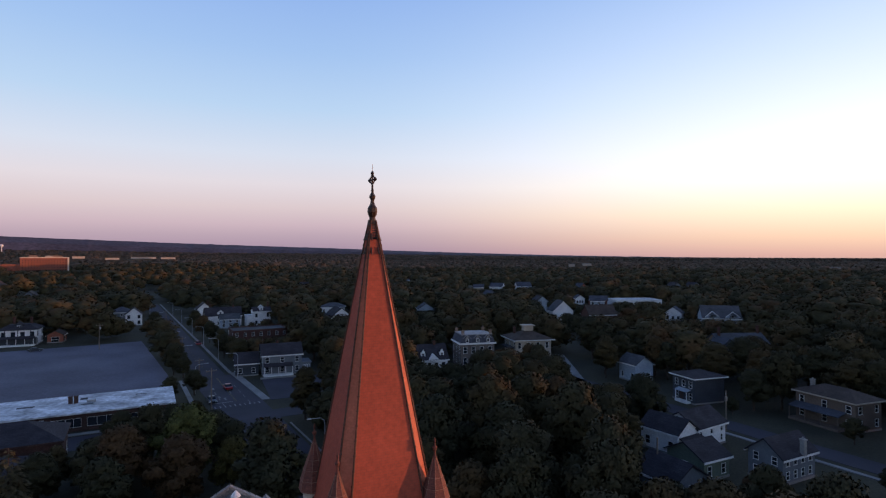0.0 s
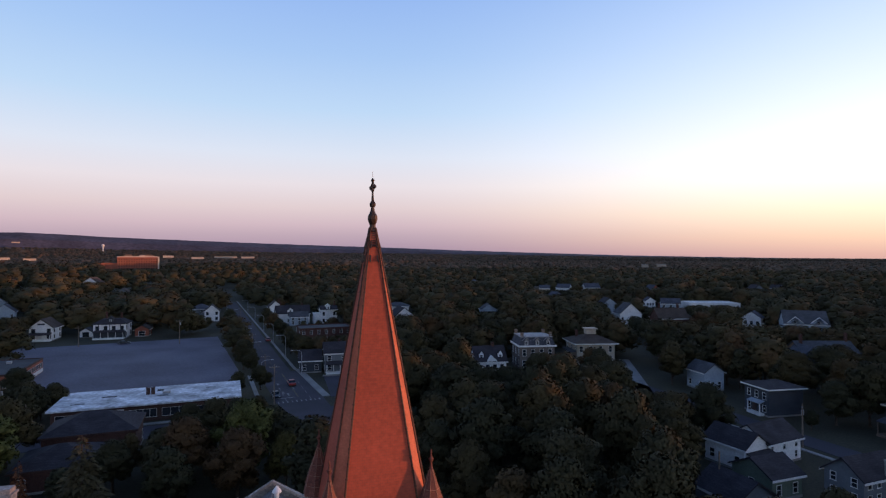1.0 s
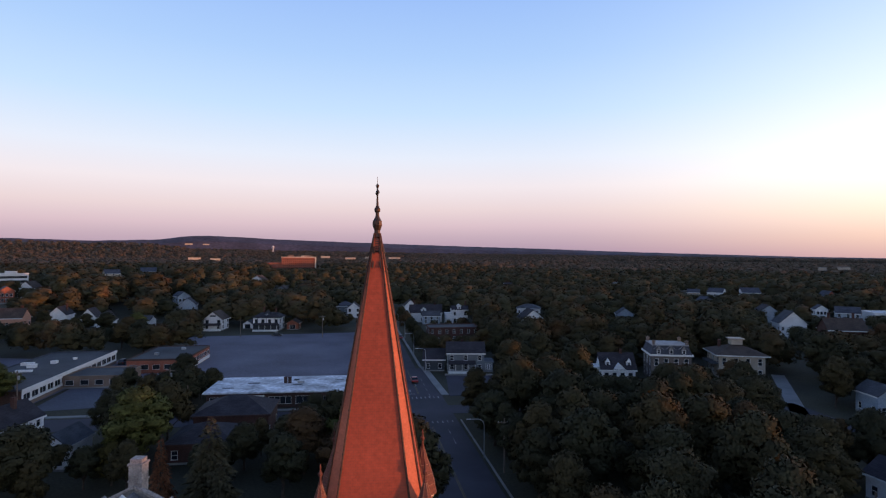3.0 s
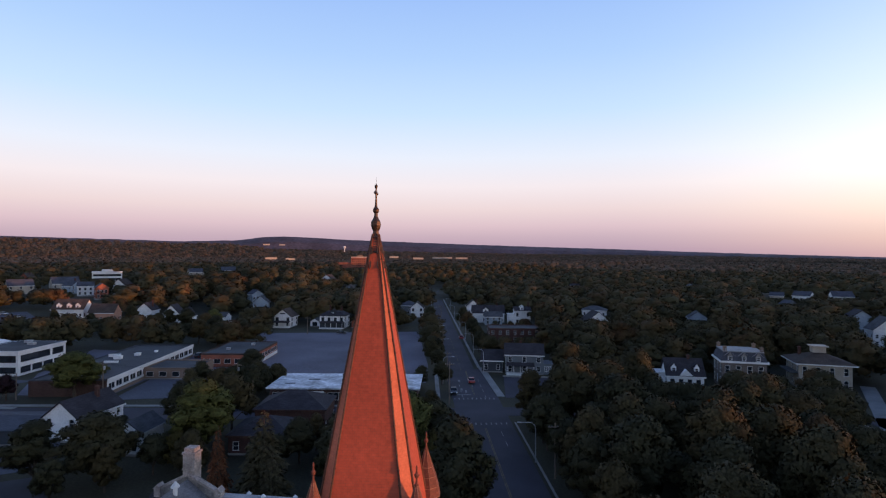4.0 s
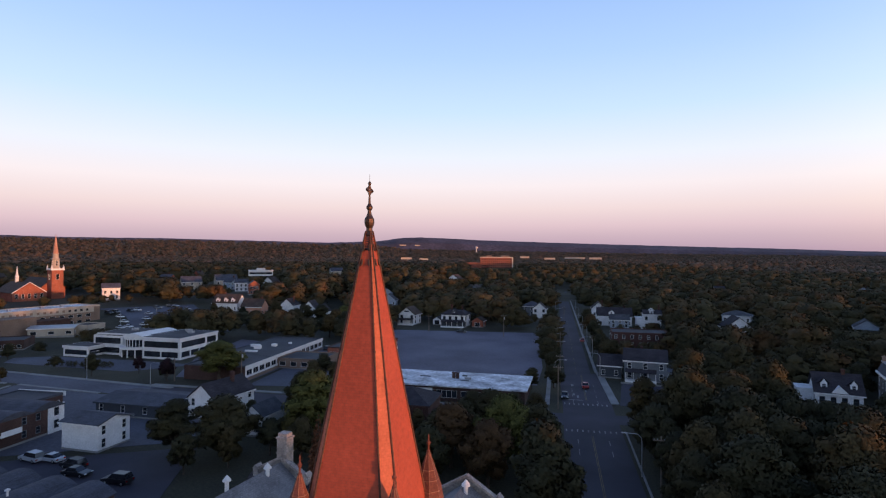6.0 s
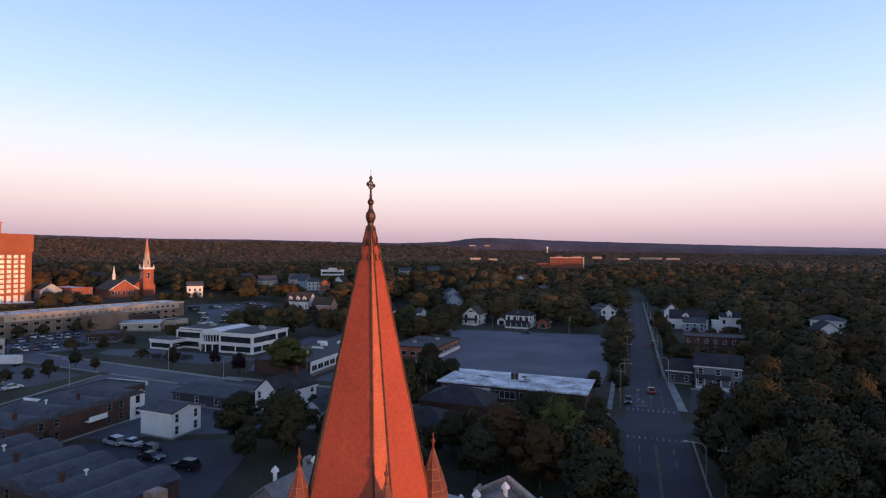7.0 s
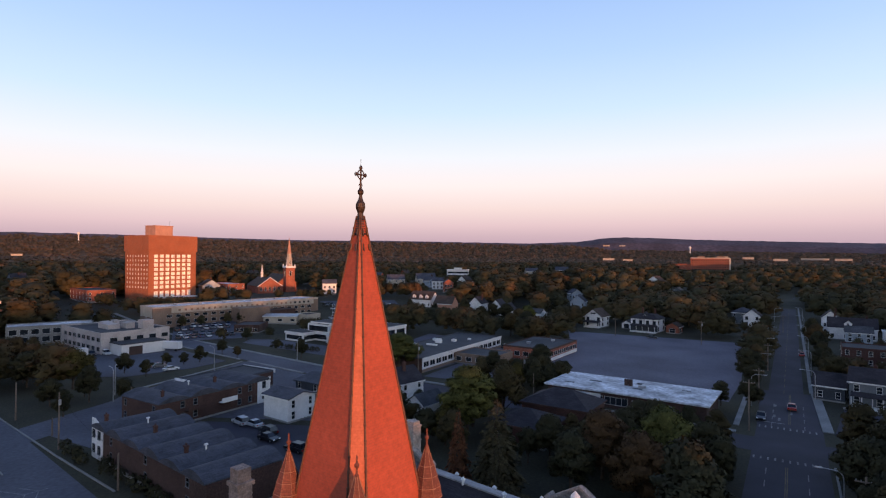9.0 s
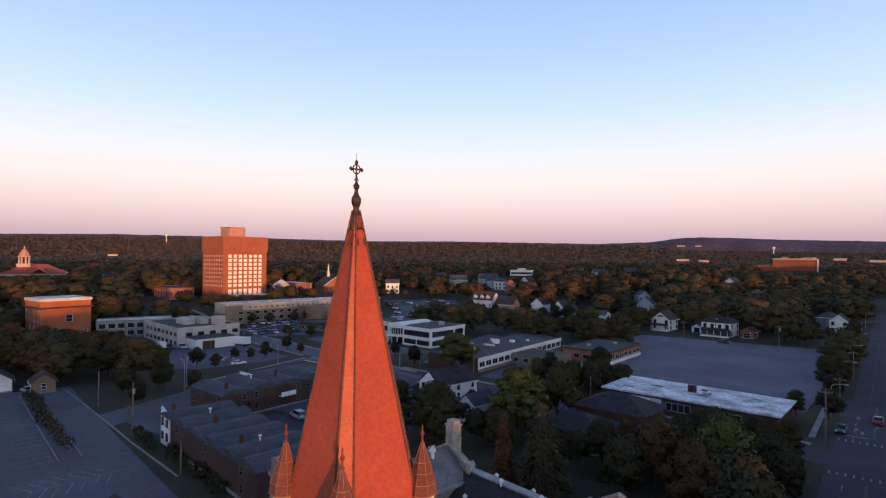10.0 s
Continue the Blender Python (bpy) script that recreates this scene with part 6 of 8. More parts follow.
def works():
    ob = thing("works_building", pose(-228, 9.0, rise(-228, 9), 0, 0, 26), "grey two-storey works building with loading dock", "building")
    block(ob, 36, 24, 7.0, BLOCK_WALL, {"r": [(3 + i * 4.5, 4.0, 2.4, 1.4) for i in range(5)], "f": [(3 + i * 4.2, z, 2.6, 1.4) for i in range(8) for z in (1.0, 4.2)]}, style="slim", frame_mat=METAL_GREY)
    b, e = flat_roof(36, 24, 7.0, 0.5)
    ro = part("roof", b, TAR, ob)
    part("coping", e, BLOCK_WALL, ob)
    for x, y, a, c, k in ((2, -3, 9, 4, 1.8), (6, 2, 5, 3, 2.2), (-8, 0, 4, 3, 1.6), (12, 6, 4, 4, 3.2), (-12, 5, 3, 2, 1.4)):
        roof_box(ro, x, y, 7.02, a, c, k, BLOCK_WALL)
    part("dock", Mesh().box(18, 27, -9, 6, -0.5, 3.8), PANEL_WHITE, ob, "white loading dock")
    part("dock_roof", Mesh().box(17.8, 27.2, -9.2, 6.2, 3.8, 4.1), TAR, ob)
    part("dock_opening", Mesh().box(26.95, 27.06, -6.5, -2.0, 0, 3.0), DOOR, ob)
    keep(-222, 9, 26, 48, 28, 2)
    house("long glazed two-storey building with pale roof", -246, -14, 12, 28, 6.6, "flat", rot=10, wall=CONCRETE, roofm=MEMBRANE, cols=(3, 8, 0, 0), sills=(0.8, 3.8), win=(2.4, 1.9), name="glazed_building", category="building", style="slim", seen=2)
    for i, (x, y, turn) in enumerate(((-205.8, 27.4, 55), (-199.5, -1.5, 116))):
        tr = thing("box_trailer", pose(x, y, 0.05, 0, 0, turn), "white box trailer at a loading dock", "trailer", "box trailers")
        part("box", Mesh().box(-4.5, 4.5, -1.25, 1.25, 0.9, 3.4), PANEL_WHITE, tr)
        part("chassis", Mesh().box(-4.3, 4.3, -0.5, 0.5, 0.6, 0.9), RUBBER, tr)
        for wx in (-3.4, -2.3, 3.4):
            for wy in (-1.0, 1.0):
                part("wheel", Mesh().tube([(wx, wy - 0.15, 0.5), (wx, wy + 0.15, 0.5)], 0.5, 12), RUBBER, tr)
        keep(x, y, turn, 10, 4)


works()


def long_brick():
    a, c = Vector((-258.5, 21.5, 0)), Vector((-288.0, 103.0, 0))
    way = c - a
    rot = math.degrees(math.atan2(way.y, way.x)) - 90
    ex = Vector((math.cos(radians(rot)), math.sin(radians(rot)), 0))
    w, d, h = 16.0, way.length, 8.6
    m = (a + c) / 2 - ex * w / 2
    ob = thing("long_brick_building", pose(m.x, m.y, 2.4, 0, 0, rot), "long two-storey tan brick building with pale top band", "building")
    low = [(6.0 + i * 4.1, 1.0, 2.2, 1.5) for i in range(19)]
    block(ob, w, d, h, BRICK_TAN, {"r": low + [(x, 4.0, 2.2, 1.2) for x, *_ in low], "f": rows(w, 3, (1.0, 4.2), 2.2, 1.4), "l": [], "b": []}, style="slim", frame_mat=PANEL_WHITE)
    part("base", Mesh().box(-w / 2 - 0.1, w / 2 + 0.1, -d / 2 - 0.1, d / 2 + 0.1, -4.5, 0.3), BRICK_TAN, ob)
    band = part("top_band", Mesh().box(w / 2, w / 2 + 0.16, -d / 2 + 8.0, d / 2 - 3.0, 5.9, 8.5), CREAM, ob, "pale plaster band under the roof")
    for i in range(26):
        y = -d / 2 + 11.0 + i * 2.75
        part("band_window", Mesh().box(w / 2 + 0.14, w / 2 + 0.19, y, y + 1.1, 6.7, 7.7), GLASS if i > 21 else BRICK_TAN, band)
    part("end_panel", Mesh().box(-w / 2 + 1.0, w / 2 - 1.0, -d / 2 - 0.12, -d / 2 - 0.01, 4.4, 8.6), CREAM, ob, "pale plaster end panel")
    b, e = flat_roof(w, d, h, 0.4)
    ro = part("roof", b, MEMBRANE, ob)
    part("coping", e, CREAM, ob)
    for y in (-30, -19, -6, 8, 22, 31):
        roof_box(ro, -2.0 + (y % 3), y, h + 0.02, 1.2, 1.2, 0.9, METAL_GREY)
    part("wing", Mesh().box(w / 2 + 0.17, w / 2 + 9, -7, 9, -4.5, 6.4).box(w / 2 + 0.05, w / 2 + 9.2, -7.2, 9.2, 6.4, 6.8), BRICK_TAN, ob, "tan brick wing")
    part("dark_wing", Mesh().box(w / 2 + 0.17, w / 2 + 8, 9.2, 24, -4.5, 4.2).box(w / 2 + 0.1, w / 2 + 8.4, 9.0, 24.4, 4.2, 4.7), BRICK_DARK, ob, "dark brick lower wing")
    keep(m.x, m.y, rot, w + 26, d + 4, 3)


long_brick()
house("low dark brick annex with white windows and flat roof", -244.5, 61.5, 13, 11, 3.2, "flat", rot=-26, wall=BRICK_DARK, roofm=TAR, cols=(0, 5, 0, 0), sills=(0.8,), win=(1.2, 1.2), name="brick_annex", category="building", style="slim", seen=1.5)
house("small building with white metal roof", -262, 79, 16, 12, 3.4, "gable", rot=64, wall=CREAM, roofm=METAL_GREY, pitch=6, cols=(3, 2, 0, 0), sills=(1.0,), win=(2.0, 1.2), name="flat_building", category="building", style="slim", seen=1.5)
house("small beige flat-roofed office", -258, 90, 9, 9, 4.2, "flat", rot=30, wall=CREAM, roofm=TAR, cols=(2, 2, 0, 0), sills=(1.2,), win=(1.4, 1.2), name="flat_building", category="building", style="slim", seen=2)
house("low red brick store building", -352, -10, 34, 14, 6.0, "flat", rot=20, wall=BRICK_RED, roofm=TAR, cols=(6, 3, 0, 0), sills=(1.0, 3.6), name="brick_building", category="building", seen=3)
house("low red brick building beside the tower", -392, 66, 26, 12, 6.0, "flat", rot=20, wall=BRICK_RED, roofm=MEMBRANE, cols=(6, 3, 0, 0), sills=(1.0, 3.6), name="brick_building", category="building", seen=3)
house("white cottage with dark roof at the lot's edge", -150, -30, 7, 6, 3.2, rot=20, roofm=SHINGLE, pitch=35, cols=(2, 1, 0, 1), sills=(0.9,), seen=0.5)
house("small tan shed with gabled roof", -146, -19, 5, 5, 3.0, rot=20, axis="x", wall=BRICK_TAN, roofm=SHINGLE_BROWN, pitch=38, cols=(1, 1, 0, 0), sills=(1.0,), name="shed", category="shed", seen=0.5)


# ---------------------------------------------------------------- trees
def leaf_cloud(rng, lobes, n, size, lift=0.25, low=0.62, high=1.16):
    """Small leaf sprays on the skins of several lobes, a triangle each. lobes: x, y, z, radius, flattening."""
    lobes = np.array(lobes, float)
    weight = lobes[:, 3] ** 2
    pick = rng.choice(len(lobes), n, p=weight / weight.sum())
    way = rng.normal(size=(n, 3))
    way[:, 2] += lift
    way /= np.linalg.norm(way, axis=1)[:, None]
    r = lobes[pick, 3] * rng.uniform(low, high, n)
    c = lobes[pick, :3] + way * np.stack([r, r, r * lobes[pick, 4]], 1)
    nrm = way + rng.normal(size=(n, 3)) * 0.6
    nrm *= np.where((nrm * way).sum(1) < 0, -1.0, 1.0)[:, None]
    nrm /= np.linalg.norm(nrm, axis=1)[:, None]
    a = np.cross(nrm, rng.normal(size=(n, 3)))
    a /= np.linalg.norm(a, axis=1)[:, None]
    b = np.cross(nrm, a)
    s = (size * rng.uniform(0.6, 1.4, n))[:, None]
    droop = nrm * s * 0.3
    v = np.stack([c - a * s * 1.1, c + a * s * 0.55 - b * s * 0.8 + droop, c + a * s * 0.5 + b * s * 0.85 + droop], 1).reshape(-1, 3)
    mid = np.average(lobes[:, :3], axis=0, weights=weight)
    out = c - mid
    out /= np.linalg.norm(out, axis=1)[:, None] + 1e-6
    soft = way * 0.5 + out * 0.7 + nrm * 0.25
    soft /= np.linalg.norm(soft, axis=1)[:, None]
    return v, np.arange(3 * n).reshape(-1, 3), np.repeat(soft, 3, axis=0)


def blobs(rng, lobes, fill, fine=True):
    """Lumpy closed clumps inside the lobes, with their outward normals."""
    bm = bmesh.new()
    bmesh.ops.create_icosphere(bm, subdivisions=2 if fine else 1, radius=1.0)
    sv = np.array([v.co for v in bm.verts])
    sf = np.array([[v.index for v in f.verts] for f in bm.faces])
    bm.free()
    mid = np.average(np.array(lobes)[:, :3], axis=0, weights=np.array(lobes)[:, 3] ** 2)
    vs, fs, ns = [], [], []
    for i, (x, y, z, r, q) in enumerate(lobes):
        d = fill * r * (1 + rng.normal(size=len(sv)) * 0.13)
        p = np.array((x, y, z)) + sv * np.stack([d, d, d * q], 1)
        out = p - mid
        out /= np.linalg.norm(out, axis=1)[:, None] + 1e-6
        soft = sv * 0.6 + out * 0.65
        vs.append(p)
        fs.append(sf + i * len(sv))
        ns.append(soft / (np.linalg.norm(soft, axis=1)[:, None] + 1e-6))
    return np.vstack(vs), np.vstack(fs), np.vstack(ns)


def join_soup(a, b):
    """Leaf sprays and clumps in one mesh."""
    (v, f, s), (v2, f2, s2) = a, b
    return np.vstack([v, v2]), np.vstack([f, f2 + len(v)]), np.vstack([s, s2])


def mesh_from(name, v, f, material, soft=None):
    me = bpy.data.meshes.new(name)
    me.vertices.add(len(v))
    me.vertices.foreach_set("co", np.ascontiguousarray(v, np.float32).ravel())
    k = f.shape[1]
    me.loops.add(f.size)
    me.loops.foreach_set("vertex_index", np.ascontiguousarray(f, np.int32).ravel())
    me.polygons.add(len(f))
    me.polygons.foreach_set("loop_start", np.arange(0, f.size, k, dtype=np.int32))
    me.update(calc_edges=True)
    me.materials.append(material)
    if soft is not None:
        me.normals_split_custom_set_from_vertices(soft.tolist())
    return me


def crown_lobes(rng, height, radius, base, count):
    """Lobes of a broad crown: an uneven dome of boughs."""
    out = []
    mid = (height + base) / 2
    for i in range(count):
        a = rng.uniform(0, 2 * math.pi)
        t = rng.uniform(0, 1)
        z = base + (height - base) * (0.12 + 0.78 * t)
        prof = math.sin(math.pi * min(1, 0.22 + 0.74 * t)) ** 0.75
        d = radius * prof * rng.uniform(0.3, 0.86)
        r = radius * rng.uniform(0.15, 0.30) * (0.7 + 0.3 * prof)
        out.append((d * math.cos(a), d * math.sin(a), z, r, rng.uniform(0.65, 0.9)))
    out.append((0, 0, mid, radius * 0.55, 1.1))
    out.append((0, 0, height - radius * 0.35, radius * 0.42, 0.8))
    return out


def trunk_mesh(rng, height, base, lobes, r0):
    b = Mesh()
    b.tube([(0, 0, -0.3), (0.05, 0, base * 0.5), (-0.05, 0.08, base + 0.5), (0, 0, base + (height - base) * 0.55)], [r0, r0 * 0.8, r0 * 0.65, r0 * 0.15], 7)
    for x, y, z, r, _ in lobes[:7]:
        b.tube([(0, 0, base * 0.85), (x * 0.45, y * 0.45, (base + z) / 2), (x * 0.9, y * 0.9, z)], [r0 * 0.4, r0 * 0.25, 0.03], 5)
    return b


def broad_tree(seed, leaves=8500, size=0.22, count=46):
    """A deciduous tree 12 m high; returns crown and trunk mesh data."""
    rng = np.random.default_rng(seed)
    h, radius, base = 12.0, rng.uniform(3.7, 5.2), rng.uniform(1.6, 2.8)
    lobes = crown_lobes(rng, h, radius, base, count)
    v, f, s = join_soup(leaf_cloud(rng, lobes, leaves, size), blobs(rng, lobes, 0.68, False))
    crown = mesh_from("crown", v, f, LEAF, s)
    return crown, trunk_mesh(rng, h, base, lobes, 0.32).data("trunk", BARK)


def spruce(seed, material, n=2400):
    rng = np.random.default_rng(seed)
    h = 12.0
    t = 1 - np.sqrt(rng.uniform(0.0, 1, n))
    z = 0.9 + (h - 1.0) * t
    tier = np.abs(((t * 13) % 1) - 0.3)
    r = 2.7 * (1 - t) ** 0.85 * (1 - 0.35 * tier) * rng.uniform(0.45, 1.05, n) + 0.05
    a = rng.uniform(0, 2 * np.pi, n) + 0.4 * np.sin(t * 40)
    arm = 1 + 0.22 * np.sin(a * 5 + t * 30)
    c = np.stack([np.cos(a) * r * arm, np.sin(a) * r * arm, z - 0.18 * r], 1)
    out = np.stack([np.cos(a), np.sin(a), np.full(n, -0.35)], 1)
    side = np.stack([-np.sin(a), np.cos(a), rng.normal(size=n) * 0.5], 1)
    s = (0.30 * rng.uniform(0.6, 1.4, n) * (1.15 - 0.5 * t))[:, None]
    up = np.array([0, 0, 0.35])
    v = np.stack([c - out * s * 0.5, c - side * s * 0.55 + up * s, c + out * s * 1.2, c + side * s * 0.55 + up * s], 1).reshape(-1, 3)
    crown = mesh_from("crown", v, np.arange(4 * n).reshape(-1, 4), material)
    trunk = Mesh().tube([(0, 0, -0.3), (0, 0, 6), (0, 0, 11.6)], [0.22, 0.13, 0.03], 7)
    return crown, trunk.data("trunk", BARK)


KINDS = [broad_tree(100 + i) for i in range(9)]
FINE = [broad_tree(140 + i, 17000, 0.175, 58) for i in range(6)]


def recolour(kind, material):
    crown = kind[0].copy()
    crown.materials[0] = material
    return crown, kind[1]


OLIVE = [recolour(FINE[i], OLIVE_LEAF) for i in (3, 5)]
GOLD = [recolour(FINE[i], GOLD_LEAF) for i in (1, 4)]
PLUM = [recolour(KINDS[2], PLUM_LEAF)]
SUNLIT_RUSSET = [recolour(FINE[i], SUNLIT_RUSSET_LEAF) for i in (0, 2)]
SPRUCES = [spruce(7, NEEDLE), spruce(8, NEEDLE)]
RUSTY = [spruce(9, RUST_LEAF)]


def plant(kind, x, y, height, label, group="town trees", wide=1.0):
    crown, trunk = kind
    s = height / 12.0
    m = pose(x, y, rise(x, y), 0, 0, (x * 37 + y * 53) % 360) @ Matrix.Diagonal((s * wide, s * wide, s, 1))
    ob = thing("tree", m, label, "tree", group)
    part("trunk", trunk, BARK, ob)
    part("crown", crown, LEAF, ob)
    PLANTED.append((x, y, 4.2 * s * wide))


PLANTED = []
SEEN += [(40.0, 196.0, 3.0, 0.5), (38.5, 172.0, 3.0, 0.5), (37.0, 157.0, 3.0, 0.5)]  # the drive lies open
CAM_MID = (11.0, 14.0, 35.7)


def clear(x, y, r):
    for kx, ky, c, s, hw, hd in KEEP:
        dx, dy = x - kx, y - ky
        if abs(dx * c + dy * s) < hw + r and abs(-dx * s + dy * c) < hd + r:
            return False
    for pts in LOTS:
        if inside(x, y, pts) or inside(x + r, y, pts) or inside(x - r, y, pts) or inside(x, y + r, pts) or inside(x, y - r, pts):
            return False
    return True


def highest(x, y, r):
    """The height up to which a tree here leaves the houses behind it in sight."""
    best = 99.0
    for hx, hy, hw, low in SEEN:
        ax, ay = hx - CAM_MID[0], hy - CAM_MID[1]
        dist = math.hypot(ax, ay)
        px, py = x - CAM_MID[0], y - CAM_MID[1]
        t = (px * ax + py * ay) / dist
        if 0 < t < dist:
            off = abs(px * ay - py * ax) / dist
            if off < hw * t / dist + r * 0.75:
                best = min(best, low + (dist - t) / dist * (CAM_MID[2] - low) - rise(x, y))
    return best


BROAD_LABELS = ["broad dark green tree beside the street", "full leafy tree turning olive in early autumn", "large shade tree with uneven crown", "rounded green maple among houses"]

# single trees that stand out
for k, x, y, h, label, wide in (
    (SPRUCES[0], -48.4, 68.2, 14.8, "tall brown-green spruce beside the rectory", 1.3), (RUSTY[0], -53.0, 64.3, 12.8, "slender rust-coloured spruce beside the rectory", 0.75),
    (SPRUCES[1], -44.5, 66.0, 10.0, "dark spruce close to the rectory", 1.1), (SPRUCES[1], -52.0, 70.0, 9.5, "dark spruce behind the rectory", 1.0),
    (FINE[0], -79.5, 63.0, 11.0, "dense dark tree beside the yard", 1.5), (FINE[2], -86.5, 57.5, 10.0, "dense dark tree beside a white block", 1.5),
    (OLIVE[0], -73.5, 77.5, 14.0, "broad olive-green tree in front of the low building", 1.25), (OLIVE[0], -136.5, 89.5, 11.6, "round light green tree at the office corner", 1.8),
    (PLUM[0], -164.3, 78.2, 5.4, "small dark purple tree before the office", 1.1), (PLUM[0], -148.6, 80.2, 6.4, "dark purple tree beside a pole", 1.1),
    (FINE[0], -112.0, 124.0, 9.5, "dark bushy tree beside the low building", 1.2), (FINE[1], -104.0, 118.5, 8.0, "dark tree beside a pole", 1.1),
    (OLIVE[1], -40.0, 93.0, 12.5, "leafy tree turning yellow near the junction", 1.15), (FINE[1], -47.0, 87.0, 11.0, "large green tree behind the rectory", 1.2),
    (FINE[3], -44.5, 78.5, 9.5, "dark leafy tree behind the rectory", 1.2), (FINE[5], -37.5, 85.0, 10.5, "dense green tree between rectory and junction", 1.2), (FINE[2], -52.5, 97.0, 8.5, "dark leafy tree beside the brick house", 1.25), (FINE[1], -57.0, 84.5, 8.0, "dark tree behind the spruces", 1.2),
    (GOLD[0], -31.5, 88.5, 9.0, "golden-green tree beside the main street", 1.0), (FINE[4], -58.5, 107.0, 7.5, "dark tree beside the brick house", 1.2),
    (FINE[0], -64.0, 148.5, 6.5, "small dark tree on the pavement strip", 1.25), (FINE[2], -50.0, 118.0, 6.5, "low dark tree at the street corner", 1.3),
    (GOLD[1], -173.0, 262.0, 12.0, "golden autumn tree behind white houses", 1.0), (FINE[4], -168.0, 158.0, 10.0, "round green tree between low buildings", 1.2),
    (FINE[5], -186.0, 172.0, 10.5, "full green tree at the lot's edge", 1.2),
    (FINE[0], 70.5, 134.5, 9.5, "dense dark tree between two houses", 1.2), (FINE[3], 79.0, 146.5, 12.0, "tall dark tree behind the houses", 1.3), (FINE[1], 71.0, 153.0, 12.5, "tall dark tree behind the hipped house", 1.3), (FINE[4], 96.0, 148.0, 12.5, "tall dark tree behind the brown house", 1.4),
    (FINE[2], 108.0, 160.0, 14.0, "tall dark tree behind the brown house", 1.4), (FINE[5], 93.8, 176.0, 11.0, "large dark tree before a brick house", 1.4), (FINE[0], 117.0, 168.0, 14.0, "tall olive tree behind the houses", 1.4), (FINE[1], 34.5, 121.0, 7.0, "dark tree beside a white house", 1.2),
    (FINE[3], 31.0, 111.5, 8.5, "dark tree beside a white house", 1.2), (FINE[4], 28.5, 150.0, 10.0, "large dark tree beside a driveway", 1.2), (FINE[5], 84.0, 164.0, 12.5, "tall dark tree behind the houses", 1.3),
    (FINE[1], 99.0, 134.0, 11.5, "dark tree beside the brown house", 1.3), (FINE[0], 26.0, 100.0, 8.5, "dark tree beside a cottage", 1.2), (FINE[3], 64.0, 86.0, 6.0, "low dark tree beside the side street", 1.2),
    (FINE[2], -279.0, 155.0, 6.5, "round dark tree before a white house", 1.1), (FINE[0], -262.0, 163.0, 6.5, "round dark tree before a brick house", 1.1), (FINE[3], -254.5, 178.0, 10.0, "tall dark tree between houses", 1.1), (FINE[4], -207.0, 158.0, 10.0, "round green tree behind the low building", 1.3),
    (FINE[5], -241.5, 189.0, 8.5, "dark tree before white gables", 1.2), (FINE[1], -184.0, 162.0, 10.0, "round green tree beside the empty lot", 1.3), (FINE[2], -219.0, 168.0, 10.0, "dark tree behind the low building", 1.3),
    (FINE[0], -198.0, 176.0, 10.5, "full green tree beside the empty lot", 1.3), (OLIVE[1], -205.0, 186.0, 11.0, "olive tree beside the empty lot", 1.3), (FINE[5], -224.0, 186.0, 10.5, "dark tree between lot and houses", 1.3),
    (SUNLIT_RUSSET[0], -190.0, -25.0, 10.5, "autumn tree before the brick hall, sunlight in its russet leaf colour", 1.3), (SUNLIT_RUSSET[1], -183.5, -17.0, 10.0, "autumn tree beside the works yard, sunlight in its russet leaf colour", 1.3), (SUNLIT_RUSSET[0], -178.0, -8.5, 9.0, "autumn tree beside the works yard, sunlight in its russet leaf colour", 1.25),
    (SUNLIT_RUSSET[1], -197.0, -33.0, 11.0, "autumn tree before the brick hall, sunlight in its russet leaf colour", 1.3), (SUNLIT_RUSSET[0], -203.0, -44.0, 12.0, "tall tree beside the brick hall, sunlight in its russet leaf colour", 1.3), (SUNLIT_RUSSET[1], -181.0, -30.0, 9.5, "autumn tree among cottages, sunlight in its russet leaf colour", 1.3),
    (SUNLIT_RUSSET[1], -210.0, -56.0, 13.0, "tall tree beside the brick hall, sunlight in its russet leaf colour", 1.3), (SUNLIT_RUSSET[0], -175.0, -19.0, 8.0, "low tree beside the yard, sunlight in its russet leaf colour", 1.3),
):
    plant(k, x, y, h, label, "town trees", wide)



# ---------------------------------------------------------------- street furniture
def utility_pole(x, y, h, turn, arm=True, box=False):
    ob = thing("utility_pole", pose(x, y, rise(x, y), 0, 0, turn), "weathered wooden utility pole beside the street", "utility pole", "utility poles")
    part("pole", Mesh().lathe(0, 0, [(-0.4, 0.17), (h, 0.11)], 8), POLE_WOOD, ob)
    if arm:
        a = part("crossarm", Mesh().box(-1.15, 1.15, -0.06, 0.06, h - 0.75, h - 0.6), POLE_WOOD, ob)
        for i in (-1.0, -0.5, 0.5, 1.0):
            part("insulator", Mesh().lathe(i, 0, [(h - 0.6, 0.05), (h - 0.45, 0.06), (h - 0.4, 0.02)], 6), METAL_GREY, a)
    if box:
        part("transformer", Mesh().lathe(0.32, 0, [(h - 2.2, 0.2), (h - 2.1, 0.24), (h - 1.3, 0.24), (h - 1.2, 0.12)], 10), METAL_GREY, ob, "grey can transformer")
    return ob


